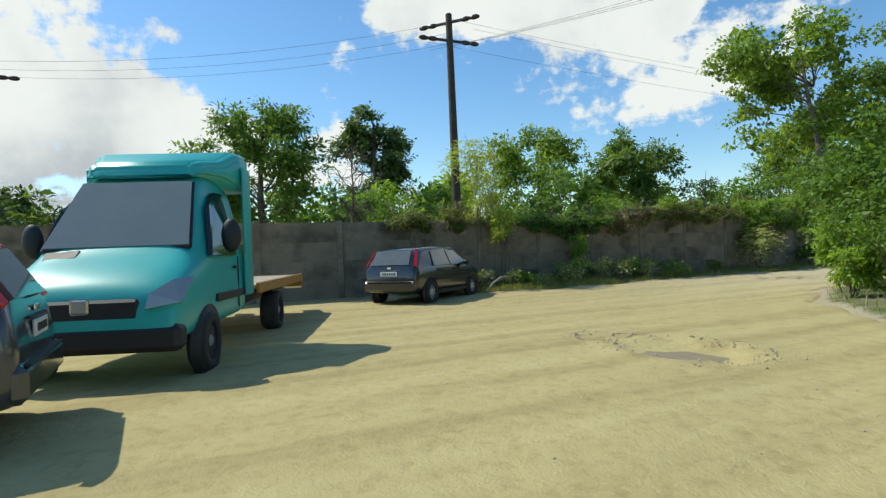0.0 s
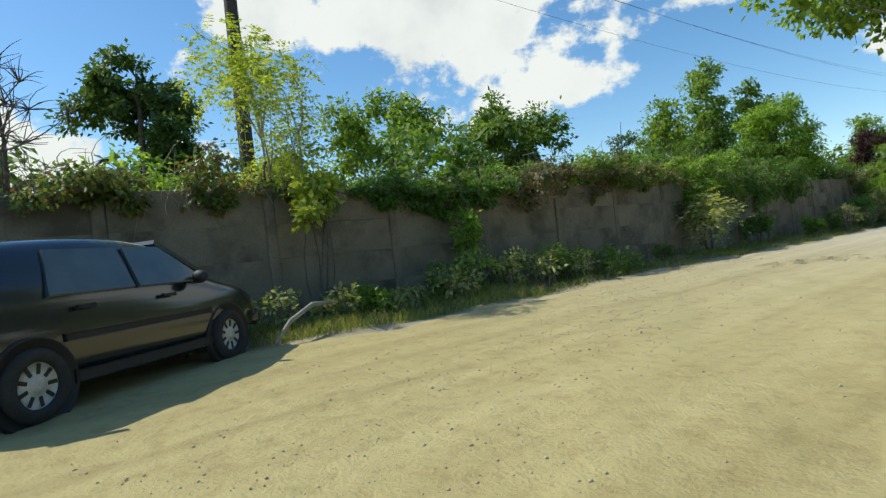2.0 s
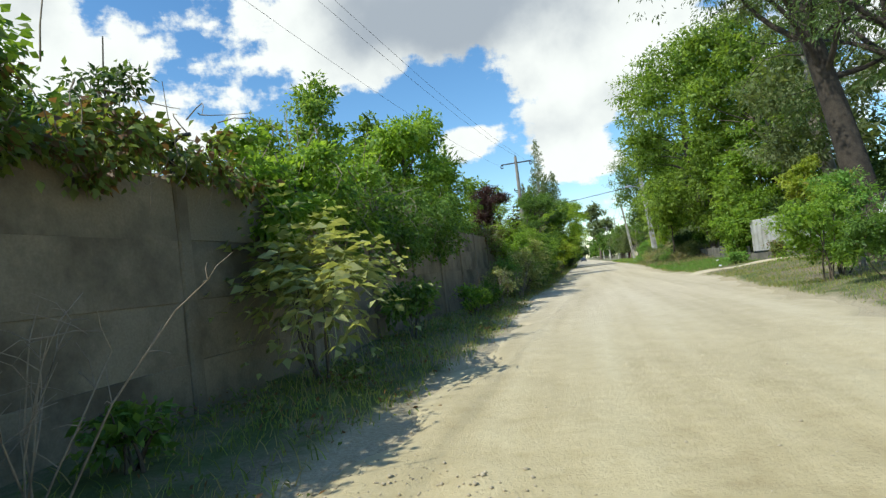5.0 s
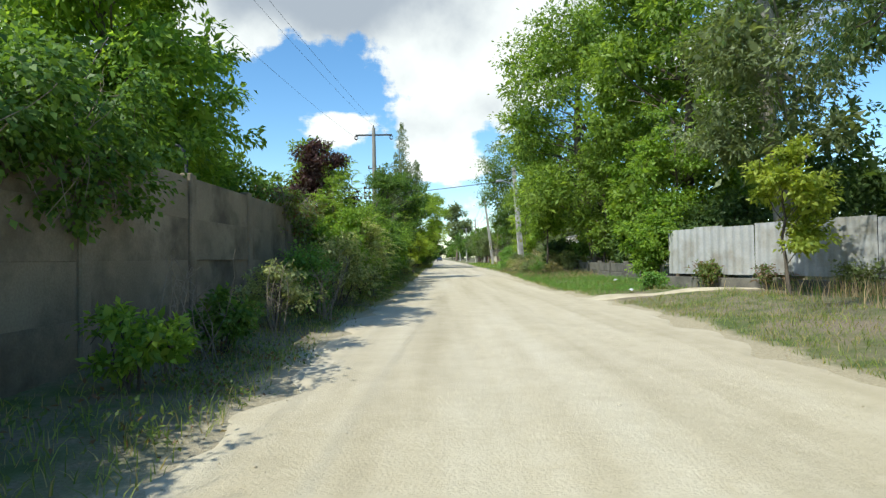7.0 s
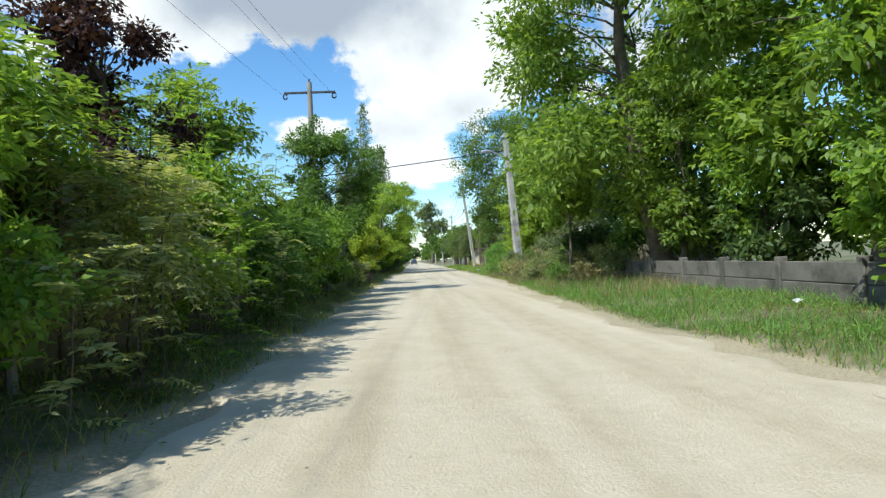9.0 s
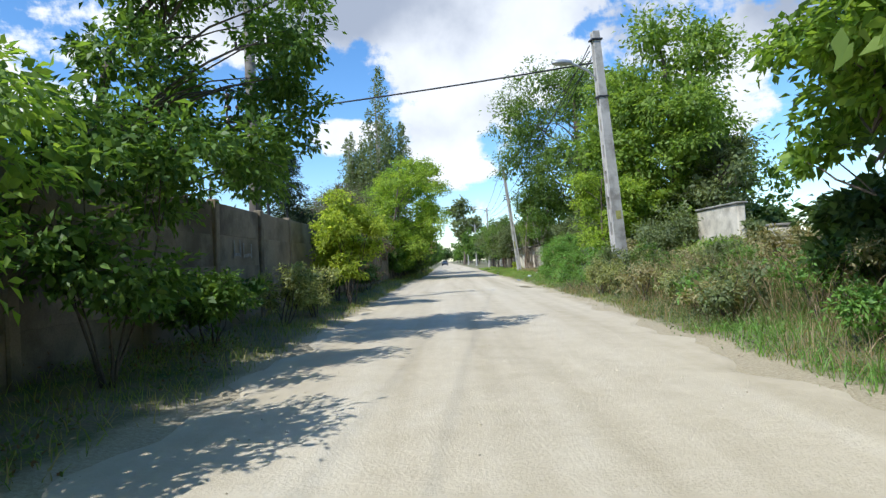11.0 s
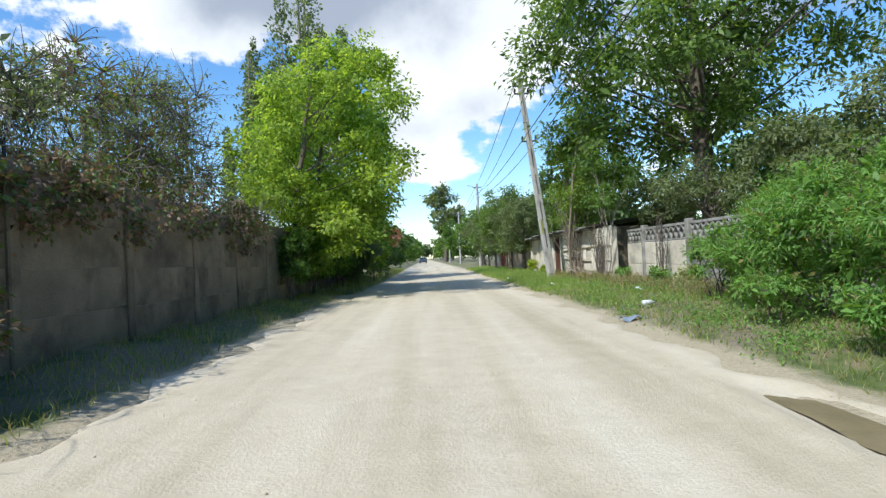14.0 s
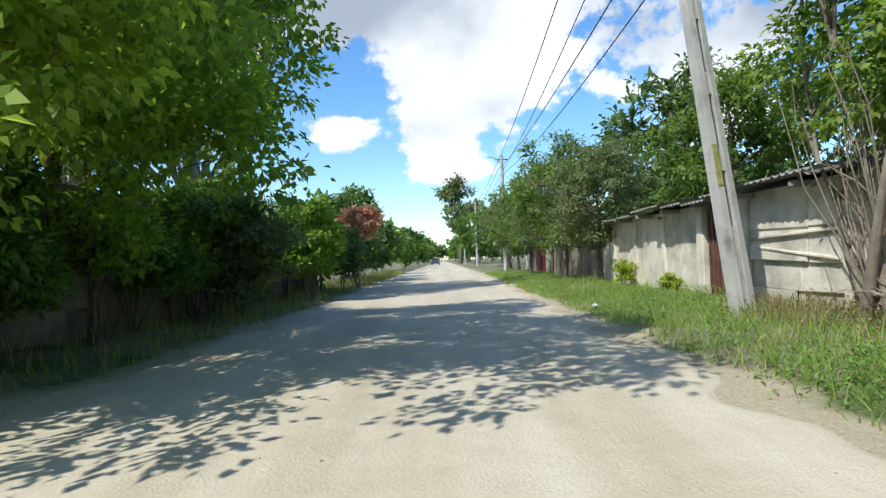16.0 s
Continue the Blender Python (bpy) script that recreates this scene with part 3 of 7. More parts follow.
def tree(at, height, spread, base, leaf_count, leaf_size, leaf, bark, label, seed, clumps=26, trunk=0.16, lean=(0, 0), shift=(0, 0),
         pinnate=0, width=0.5, category="tree", name="tree", group="", gap=0.9, bare=0.0, sides=7, stems=1, squash=0.75, core=0.11):
    """A tree or shrub: tapered trunk or stems, limbs to each clump, and a crown of single leaves."""
    r = np.random.default_rng(seed)
    x, y, z = at
    if not pinnate:
        back = abs(x) > 6.5 or y > 80
        leaf_count, leaf_size = int(leaf_count * (0.72 if back else 0.92)), leaf_size * (1.28 if back else 1.12)
    away = abs(x) > 17 or y > 100 or name == "thicket"
    t = thing(name, label, category, at, 0, group)
    mid = np.array([shift[0] + lean[0] * height, shift[1] + lean[1] * height, base + (height - base) * 0.5])
    half = np.array([spread, spread, (height - base) * 0.5])
    d = unit(r.normal(size=(clumps, 3)))
    far = r.uniform(0.2, 1.0, clumps) ** 0.4
    bulge = 1 + 0.25 * np.sin(3 * np.arctan2(d[:, 1], d[:, 0]) + seed) * (1 - np.abs(d[:, 2]))
    radii = gap * (half[0] * half[0] * half[2]) ** (1 / 3) * r.uniform(0.55, 1.3, clumps) / clumps ** (1 / 3)
    room = np.maximum(half - radii.mean() * 0.75, half * 0.25)
    centres = mid + d * (far * bulge)[:, None] * room
    pieces, stem_points = [], []
    top = np.array([mid[0] * 0.9, mid[1] * 0.9, base + (height - base) * 0.78])
    for s in range(stems):
        foot = np.array([0, 0, -0.15]) + (np.r_[r.normal(size=2) * 0.22 * trunk * 6, 0] if stems > 1 else 0)
        head = top if stems == 1 else centres[r.integers(clumps)] * np.array([0.8, 0.8, 0.9])
        steps = 9 if stems == 1 else 6
        path = limb_path(foot, head, r, 0.05 if stems == 1 else 0.12, steps)
        stem_points.append(path)
        k = 1.0 if stems == 1 else 0.5
        pieces.append(tube(path, np.linspace(trunk * k, trunk * k * 0.28, steps) * np.r_[1.35, 1.08, np.ones(steps - 2)], sides if stems == 1 else 5))
    spine = limb_path((0, 0, 0), top, np.random.default_rng(seed + 5), 0.03, 12)
    step = 2 if clumps > 40 else 1
    for c, cr in zip(centres[:12] if away else centres[::step], radii[::step]):
        low_z = max(base * 0.55, c[2] - 0.45 * np.hypot(*(c[:2] - top[:2])) - 0.3)
        root = spine[np.argmin(np.abs(spine[:, 2] - low_z))]
        if stems > 1:
            near = np.concatenate(stem_points)
            near = near[near[:, 2] > 0.02]
            root = near[np.argmin(np.linalg.norm(near - c * np.array([1, 1, 0.65]), axis=1))]
        size = trunk * (0.2 if clumps > 40 else 0.27) * r.uniform(0.6, 1.1)
        small = away or name == "shrub" or name == "tall_weed"
        steps = 4 if small else 6
        pieces.append(tube(limb_path(root, c, r, 0.12, steps), np.linspace(size, max(0.006, size * 0.15), steps), 3 if small else 5))
        for _ in range(14 if bare else 0 if away else 1 if small else 2):
            tip = c + unit(r.normal(size=3) + np.array([0, 0, 0.3])) * cr * r.uniform(0.7, 1.15)
            pieces.append(tube(limb_path(c, tip, r, 0.15, 4), np.linspace(max(0.013 if bare else 0.007, size * 0.25), 0.004, 4), 3))
    v, q = joined(pieces)
    child("trunk", mesh_from("trunk", v, q, material=M[bark], smooth=True), t)
    if leaf_count:
        if pinnate:
            p, w, _ = clumped(centres, radii * 0.8, leaf_count // (pinnate * 2), r, squash)
            v, q = fronds(p, w + np.array([0, 0, 0.45]), leaf_size * 5.0, r, pinnate, leaf_size, 0.36 if pinnate > 5 else 0.56)
        else:
            inner = int(leaf_count * core)
            p, w, o = clumped(centres, radii, leaf_count - inner, r, squash)
            v, q = leaf_quads(p, w, leaf_size, width, r, out=o)
            if inner:
                pick = r.choice(clumps, inner, p=radii**2 / (radii**2).sum())
                p = centres[pick] + r.normal(size=(inner, 3)) * (0.24 * radii[pick])[:, None]
                v, q = joined([(v, q), leaf_quads(p, r.normal(size=(inner, 3)), leaf_size * 1.9, max(0.45, width), r)])
        keep = v.reshape(-1, 4, 3)[:, :, 2].min(1) > 0.02
        v = v.reshape(-1, 4, 3)[keep].reshape(-1, 3)
        child("crown", mesh_from("crown", v, np.arange(len(v)).reshape(-1, 4), material=M[leaf]), t)
    return t


def shrub(at, height, spread, count, size, leaf, label, seed, bark="bark", **more):
    more = {"clumps": 14, "trunk": 0.035, "stems": 5, "category": "shrub", "name": "shrub", "gap": 1.0, **more}
    return tree(at, height, spread, more.pop("base", height * 0.08), count, size, leaf, bark, label, seed, **more)


def grass_patch(name, lo, hi, count, height, material, label, seed, ground=None, width=0.007, bend=0.5, category="grass", edge=None):
    """Blades of grass over a stretch, as one sheet of stuff."""
    r = np.random.default_rng(seed)
    p = np.stack([r.uniform(lo[0], hi[0], count), r.uniform(lo[1], hi[1], count), np.zeros(count)], 1)
    tuft = np.sin(p[:, 0] * 2.3 + 1.7 * np.sin(p[:, 1] * 0.9)) * np.sin(p[:, 1] * 1.1 + seed) + r.normal(size=count) * 0.7
    p = p[tuft > -0.35]
    if edge is not None:
        p = p[edge(p)]
    n = len(p)
    p[:, 2] = land(p[:, 0], p[:, 1]) - 0.01
    h = height * r.uniform(0.4, 1.2, n)
    a = r.uniform(0, 2 * np.pi, n)
    side = np.stack([np.cos(a), np.sin(a), 0 * a], 1) * (width * (0.7 + h / height * 0.5))[:, None]
    tilt = np.stack([r.normal(size=n), r.normal(size=n), 0 * a], 1) * (h * bend * 0.5)[:, None]
    mid = p + np.array([0, 0, 0.55]) * h[:, None] + tilt * 0.35
    tip = p + np.array([0, 0, 1.0]) * h[:, None] + tilt
    v = np.stack([p - side, p + side, mid + side * 0.7, mid - side * 0.7, tip], 1).reshape(-1, 3)
    i = 5 * np.arange(n)[:, None]
    me = mesh_from(name, v, i + np.array([0, 1, 2, 3]), i + np.array([3, 2, 4]), M[material])
    return tagged(new(name, me), label, category, kind="stuff")



def leafy_patch(name, lo, hi, count, height, size, material, label, seed, edge=None, spread=0.16):
    """Low broad-leaved weeds in loose tufts over a stretch, as one sheet of stuff."""
    r = np.random.default_rng(seed)
    tufts = count // 26
    c = np.stack([r.uniform(lo[0], hi[0], tufts), r.uniform(lo[1], hi[1], tufts), np.zeros(tufts)], 1)
    c = c[np.sin(c[:, 0] * 1.9 + np.sin(c[:, 1] * 0.8 + seed)) * np.sin(c[:, 1] * 1.3) + r.normal(size=tufts) * 0.6 > -0.2]
    if edge is not None:
        c = c[edge(c)]
    pick = r.integers(0, len(c), count)
    tall = (height * r.uniform(0.35, 1.25, len(c)))[pick]
    p = c[pick] + r.normal(size=(count, 3)) * np.array([spread, spread, 0])
    p[:, 2] = land(p[:, 0], p[:, 1]) + tall * r.uniform(0.05, 1, count) ** 1.3
    v, q = leaf_quads(p, unit(r.normal(size=(count, 3)) + np.array([0, 0, 0.3])), size, 0.5, r, up=0.9)
    return tagged(new(name, mesh_from(name, v, q, material=M[material])), label, "weeds", kind="stuff")


# ---- ground, road and boundary walls ----


def road_left(y):
    return np.interp(y, [-60, -24, -20, -17, -14, -11, -4, 2, 12, 20, 45, 60, 75, 100, 330], [-12, -9, -7, -4.6, -3.3, -3.3, -3.4, -3.1, -3.4, -3.0, -2.9, -2.8, -2.4, -2.5, -2.6])


def road_right(y):
    return np.interp(y, [-60, -30, -22, -18, -14.3, -11.5, -9, -6, 0, 8, 14, 22, 30, 40, 60, 75, 100, 330], [40, 36, 22, 13, 6.8, 4.1, 2.7, 1.9, 1.7, 1.9, 2.4, 1.9, 2.2, 2.7, 2.8, 2.9, 3.2, 2.6])


def swell(x, y):
    return 0.03 * np.sin(x * 1.7 + 0.6 * np.sin(y * 0.7)) * np.sin(y * 0.9 + 1.0) + 0.02 * np.sin(x * 3.1 + y * 2.3)


def land(x, y):
    """The height of the verges and fields."""
    x, y = np.asarray(x, float), np.asarray(y, float)
    off = np.maximum(x - road_right(y), road_left(y) - x)
    rise = np.interp(off, [-1.2, -0.35, 0.3, 1.8, 4.0, 30], [-0.12, -0.01, 0.055, 0.2, 0.27, 0.3])
    return rise * np.where(x > 0, 1.0, 0.75) + np.where(off > 0.1, swell(x, y) * 1.3, 0)


def graded(lo, hi, fine_lo, fine_hi, step):
    near = np.arange(fine_lo, fine_hi + step, step)
    far_lo = fine_lo - np.geomspace(step, fine_lo - lo, 16)[::-1]
    far_hi = near[-1] + np.geomspace(step, hi - near[-1], 16)
    return np.concatenate([far_lo, near, far_hi])


gx, gy = graded(-900, 900, -14, 16, 0.35), graded(-700, 2200, -34, 110, 0.45)
X, Y = np.meshgrid(gx, gy, indexing="ij")
gv = np.stack([X, Y, land(X, Y)], -1).reshape(-1, 3)
i, j = np.meshgrid(np.arange(len(gx) - 1), np.arange(len(gy) - 1), indexing="ij")
gq = np.stack([i * len(gy) + j, (i + 1) * len(gy) + j, (i + 1) * len(gy) + j + 1, i * len(gy) + j + 1], -1).reshape(-1, 4)
ground_mesh = mesh_from("ground", gv, gq, material=M["soil"], smooth=True)
off_road = np.maximum(gv[:, 0] - road_right(gv[:, 1]), road_left(gv[:, 1]) - gv[:, 0])
ground_mesh.attributes.new("dust", "FLOAT", "POINT").data.foreach_set("value", np.interp(off_road, [-0.3, 0.1, 0.55], [1.0, 0.6, 0.0]).astype(np.float32))
tagged(new("ground", ground_mesh), "grassy brown soil verges and fields", "ground", kind="structure")

POTHOLES = [(6.3, -17.85, 0.85, 0.55, 0.12), (5.0, -17.9, 0.4, 0.3, 0.04), (-0.85, -5.65, 0.4, 0.3, 0.09), (-0.42, -5.27, 0.4, 0.3, 0.11), (0.02, -4.88, 0.42, 0.3, 0.10), (-2.75, -4.9, 0.5, 1.1, 0.045), (2.42, 48.7, 0.34, 1.5, 0.055), (2.75, 53.0, 0.3, 1.0, 0.03)]


def road_height(x, y):
    calm = np.interp(y, [-10, 4], [1.0, 0.4])
    z = 0.035 + 0.4 * calm * swell(x * 0.8, y * 0.8) + 0.012 * calm * np.sin(x * 7 + 2 * np.sin(y * 1.3)) * np.sin(y * 5.1 + x)
    z = z - 0.010 * np.where(y > -8, np.exp(-((x + 1.3) / 0.28) ** 2) + np.exp(-((x - 0.3) / 0.28) ** 2), 0)
    for px, py, rx, ry, deep in POTHOLES:
        d = np.hypot((x - px) / rx, (y - py) / ry) + 0.12 * np.sin(5 * np.arctan2(y - py, x - px) + px)
        z = z - deep * np.clip(1.25 - d * d, 0, 1) + 0.35 * deep * np.exp(-((d - 1.25) / 0.16) ** 2)
    return z


ry = np.concatenate([np.arange(-60, -28, 1.0), np.arange(-28, 80, 0.19), np.geomspace(80, 335, 120)])
COLS = 71
cols = np.linspace(0, 1, COLS)
r0 = np.random.default_rng(3)
rag = lambda k: 0.16 * np.sin(ry * 1.9 + k) + 0.10 * np.sin(ry * 4.7 + 2 * k) + np.convolve(r0.normal(size=len(ry)), np.ones(3) / 3, "same") * 0.07
L, R = road_left(ry) + rag(0.4) - 0.1, road_right(ry) + rag(2.1) + 0.1
RX = L[:, None] + (R - L)[:, None] * cols
RY = np.repeat(ry[:, None], len(cols), 1)
edge_drop = np.minimum(RX - L[:, None], R[:, None] - RX)
RZ = road_height(RX, RY) - 0.12 * np.clip(1 - edge_drop / 0.28, 0, 1) ** 2
rv = np.stack([RX, RY, RZ], -1).reshape(-1, 3)
i, j = np.meshgrid(np.arange(len(ry) - 1), np.arange(len(cols) - 1), indexing="ij")
rq = np.stack([i * COLS + j, i * COLS + j + 1, (i + 1) * COLS + j + 1, (i + 1) * COLS + j], -1).reshape(-1, 4)
tagged(new("road", mesh_from("road", rv, rq, material=M["dirt"], smooth=True)), "pale compacted dirt road and yard", "road", kind="structure")

# side track to the gate opening
sv = []
for a in np.linspace(0, 1, 24):
    for b in np.linspace(-1, 1, 13):
        x, y = 1.9 + 4.0 * a, 16.6 - 0.9 * a + b * (0.36 + 0.16 * np.sin(a * 9))
        sv.append((x, y, float(land(x, y)) * (1 if x > 2.2 else 0.3) + 0.035 + 0.01 * np.sin(x * 5 + y * 3) - 0.06 * abs(b) ** 6))
i, j = np.meshgrid(np.arange(23), np.arange(12), indexing="ij")
sq = np.stack([i * 13 + j, (i + 1) * 13 + j, (i + 1) * 13 + j + 1, i * 13 + j + 1], -1).reshape(-1, 4)
tagged(new("driveway", mesh_from("driveway", sv, sq, material=M["dirt"], smooth=True)), "dusty dirt pull-in crossing the verge", "driveway", kind="structure")

# puddles
for px, py, rx, ryy, deep in POTHOLES:
    if deep < 0.05:
        continue
    n = 40
    ring = [(0, 0, 0)]
    for k in range(n):
        a = 2 * math.pi * k / n
        s = 0.78 + 0.12 * math.sin(3 * a + px) + 0.08 * math.sin(7 * a) + 0.03 * math.sin(13 * a)
        ring.append((rx * s * math.cos(a), ryy * s * math.sin(a), 0))
    pud = new("puddle", mesh_from("puddle", ring, None, [(0, k + 1, (k + 1) % n + 1) for k in range(n)], M["water"]))
    pud.location = (px, py, float(road_height(px, py)) + deep * (0.32 if deep < 0.1 else 0.17))
    tagged(pud, "shallow muddy brown puddle in a pothole", "puddle", "puddles", "structure")

# loose gravel
r1 = np.random.default_rng(11)
n = 9000
gy_ = np.concatenate([r1.uniform(-24, 70, n // 3), r1.normal(-11.0, 4.2, n - n // 3)])
u = r1.uniform(0, 1, n)
u = np.where(r1.uniform(size=n) < 0.6, u**3 * 0.5 * np.where(r1.uniform(size=n) < 0.5, 1, -1) % 1, u)
gx_ = road_left(gy_) + (np.minimum(road_right(gy_), 9) - road_left(gy_)) * u
patchy = (np.arange(n) > n // 3) & (r1.uniform(size=n) < 0.7)
gx_ = np.where(patchy, np.clip(-0.4 - 0.35 * (gy_ + 13) + r1.normal(size=n) * 0.9, road_left(gy_) + 0.2, road_right(gy_) - 0.2), gx_)
s = np.minimum(r1.gamma(1.5, 0.0026, n) + 0.003, 0.014)
octa = np.array([[1, 0, 0], [-1, 0, 0], [0, 1, 0], [0, -1, 0], [0, 0, 0.7], [0, 0, -0.5]])
ov = octa[None] * s[:, None, None] * r1.uniform(0.6, 1.3, (n, 6, 1)) + np.stack([gx_, gy_, road_height(gx_, gy_) + s * 0.2], 1)[:, None]
ot = np.array([[0, 2, 4], [2, 1, 4], [1, 3, 4], [3, 0, 4], [2, 0, 5], [1, 2, 5], [3, 1, 5], [0, 3, 5]])
tagged(new("gravel", mesh_from("gravel", ov.reshape(-1, 3), None, (6 * np.arange(n)[:, None, None] + ot).reshape(-1, 3), M["stone"])), "loose pale gravel on the dirt road", "gravel", kind="stuff")


# broken clods and stones round the potholes
r2 = np.random.default_rng(12)
cv = []
for px, py, rx, ryy, deep in POTHOLES[:6]:
    k = int(420 * (rx + ryy))
    a = r2.uniform(0, 2 * np.pi, k)
    far = 0.9 + np.abs(r2.normal(size=k)) * 0.45 * (0.5 + 0.5 * np.sin(2 * a + px) ** 2)
    cx, cy = px + rx * far * np.cos(a), py + ryy * far * np.sin(a)
    size = np.minimum(r2.gamma(1.5, 0.0045, k) + 0.003, 0.022)
    cv.append(octa[None] * size[:, None, None] * r2.uniform(0.5, 1.4, (k, 6, 1)) + np.stack([cx, cy, road_height(cx, cy) + size * 0.2], 1)[:, None])
cv = np.concatenate(cv)
tagged(new("rubble", mesh_from("rubble", cv.reshape(-1, 3), None, (6 * np.arange(len(cv))[:, None, None] + ot).reshape(-1, 3), M["stone"])), "broken clods and stones round the potholes", "rubble", kind="stuff")

# long wall of concrete slabs between posts
def wall_x(y):
    return -5.35 + 0.0125 * (y + 6)


def wall_lift(y):
    return float(np.interp(y, [-4, 6, 14, 30, 42, 52, 60], [0.0, 0.05, 0.05, 0.1, 0.17, 0.1, 0.0]))


wall = thing("wall_west", "aged brown-grey concrete panel wall along the road", "wall", kind="structure")
turn = -math.degrees(math.atan(0.0125))
BAY, TOP = 2.35, 2.27
bm = bmesh.new()
box(bm, (-0.045, -BAY / 2 + 0.07, 0), (0.045, BAY / 2 - 0.07, 0.569), 0.006)
slab = bpy.data.meshes.new("slab")
bm.to_mesh(slab), bm.free()
slab.materials.append(M["wall"])
bm = boxed((-0.085, -0.085, -0.3), (0.085, 0.085, TOP + 0.05), 0.018)
post = bpy.data.meshes.new("post")
bm.to_mesh(post), bm.free()
post.materials.append(M["wall"])
av, aq = tube([(0, 0, 2.2), (0, 0, 2.5), (0.03, 0, 2.62), (0.1, 0, 2.7), (0.2, 0, 2.72)], [0.022] * 5, 6)
arm = mesh_from("wire_arm", av, aq, material=M["dark_metal"], smooth=True)
rw = np.random.default_rng(21)
y = -32.55
while y < 82.5:
    lift = wall_lift(y + BAY / 2)
    p = child("post", post, wall)
    p.matrix_basis = pose(wall_x(y), y, wall_lift(y), rw.normal() * 0.5, rw.normal() * 0.7, turn)
    if rw.uniform() < 0.55:
        a = child("wire_arm", arm, wall, "bent dark iron arm")
        a.matrix_basis = pose(wall_x(y), y, wall_lift(y), 0, 0, rw.uniform(-20, 200))
    for k in range(4):
        if y + BAY > 83:
            break
        q = child("slab", slab, wall)
        q.matrix_basis = pose(wall_x(y + BAY / 2) + rw.normal() * 0.006, y + BAY / 2, 0.562 * k + 0.01 + lift, rw.normal() * 0.25, rw.normal() * 0.5, turn)
    if lift > 0.04 and y + BAY < 83:
        part("footing", boxed((-0.06, -BAY / 2 + 0.08, -0.1), (0.06, BAY / 2 - 0.08, lift + 0.012), 0.01), M["wall"], wall).matrix_basis = pose(wall_x(y + BAY / 2), y + BAY / 2, 0, 0, 0, turn)
    y += BAY

# faded spray paint on one bay
for n, (w, h, dy) in enumerate([(0.06, 0.34, 0.0), (0.06, 0.34, 0.3), (0.28, 0.06, 0.05), (0.06, 0.30, 0.5), (0.24, 0.06, 0.5), (0.24, 0.06, 0.72), (0.06, 0.3, 0.95)]):
    tag = new("paint_stroke", mesh_from("paint_stroke", [(0, 0, 0), (0, w, 0), (0, w, h), (0, 0, h)], [(0, 1, 2, 3)], None, M["graffiti"]))
    tag.matrix_basis = pose(wall_x(37) + 0.062, 36.4 + dy, 1.42 + 0.02 * (n % 3), 0, 0, turn)
    tag.parent = wall


# ---- trees and shrubs behind and before the long wall ----
tree((-7.7, -20.2, 0.2), 6.3, 2.4, 1.3, 14000, 0.11, "leaf_mid", "bark", "leafy green tree behind the concrete wall", 101, clumps=30)
tree((-20, -12, 0.3), 10.5, 2.3, 1.5, 14000, 0.17, "leaf_dark", "bark", "tall narrow dark green tree behind the wall", 102, clumps=30, trunk=0.2)
tree((-9.0, -16.9, 0.3), 5.2, 1.6, 1.6, 0, 0.1, "leaf_mid", "bark", "bare dead tree with thin grey branches", 103, clumps=20, trunk=0.07, bare=1)
tree((-6.2, -13.5, 0.2), 5.3, 1.5, 1.7, 6500, 0.085, "leaf_yellow", "pale_bark", "airy yellow-green young ash tree leaning over the wall", 104, clumps=18, trunk=0.07, stems=3, pinnate=5)
tree((-21, 0, 0.3), 9.4, 4.4, 1.0, 16000, 0.19, "leaf_walnut", "bark", "broad green tree behind the wall", 105, clumps=30)
tree((-18, 5.5, 0.3), 9.2, 3.9, 1.0, 15000, 0.19, "leaf_walnut2", "bark", "broad green tree behind the wall", 106, clumps=28)
tree((-12.5, 17.1, 0.3), 11.5, 2.1, 1.5, 11000, 0.17, "leaf_walnut", "pale_bark", "tall walnut tree with feathery green leaves", 107, clumps=22, gap=1.05)
tree((-10.9, 19.9, 0.3), 9.6, 1.5, 1.5, 7000, 0.17, "leaf_walnut2", "pale_bark", "tall walnut tree with feathery green leaves", 108, clumps=16, gap=1.05)
tree((-14.6, 16.0, 0.3), 8.6, 2.4, 1.0, 8000, 0.17, "leaf_walnut", "pale_bark", "tall walnut tree with feathery green leaves", 109, clumps=20, gap=1.05)
tree((-7.18, -0.61, 0.2), 4.9, 0.5, 2.6, 900, 0.085, "leaf_dark", "bark", "thin upright sapling rising over the vines", 114, clumps=9, trunk=0.03, core=0.0)
tree((-27, -4, 0.3), 7.5, 4.0, 0.6, 6000, 0.26, "leaf_fresh", "bark", "round fresh green tree behind the wall", 110, clumps=22)
tree((-24, 10, 0.3), 8.0, 4.5, 0.6, 6000, 0.26, "leaf_mid", "bark", "round green tree behind the wall", 111, clumps=22)
tree((-38, -26, 0.3), 6.5, 4.5, 0.5, 5000, 0.3, "leaf_dark", "bark", "distant dark green tree beyond the wall", 112, clumps=22)
tree((-16, -30, 0.3), 5.0, 3.4, 0.5, 5000, 0.24, "leaf_dark", "bark", "round dark green tree behind the wall", 113, clumps=20)
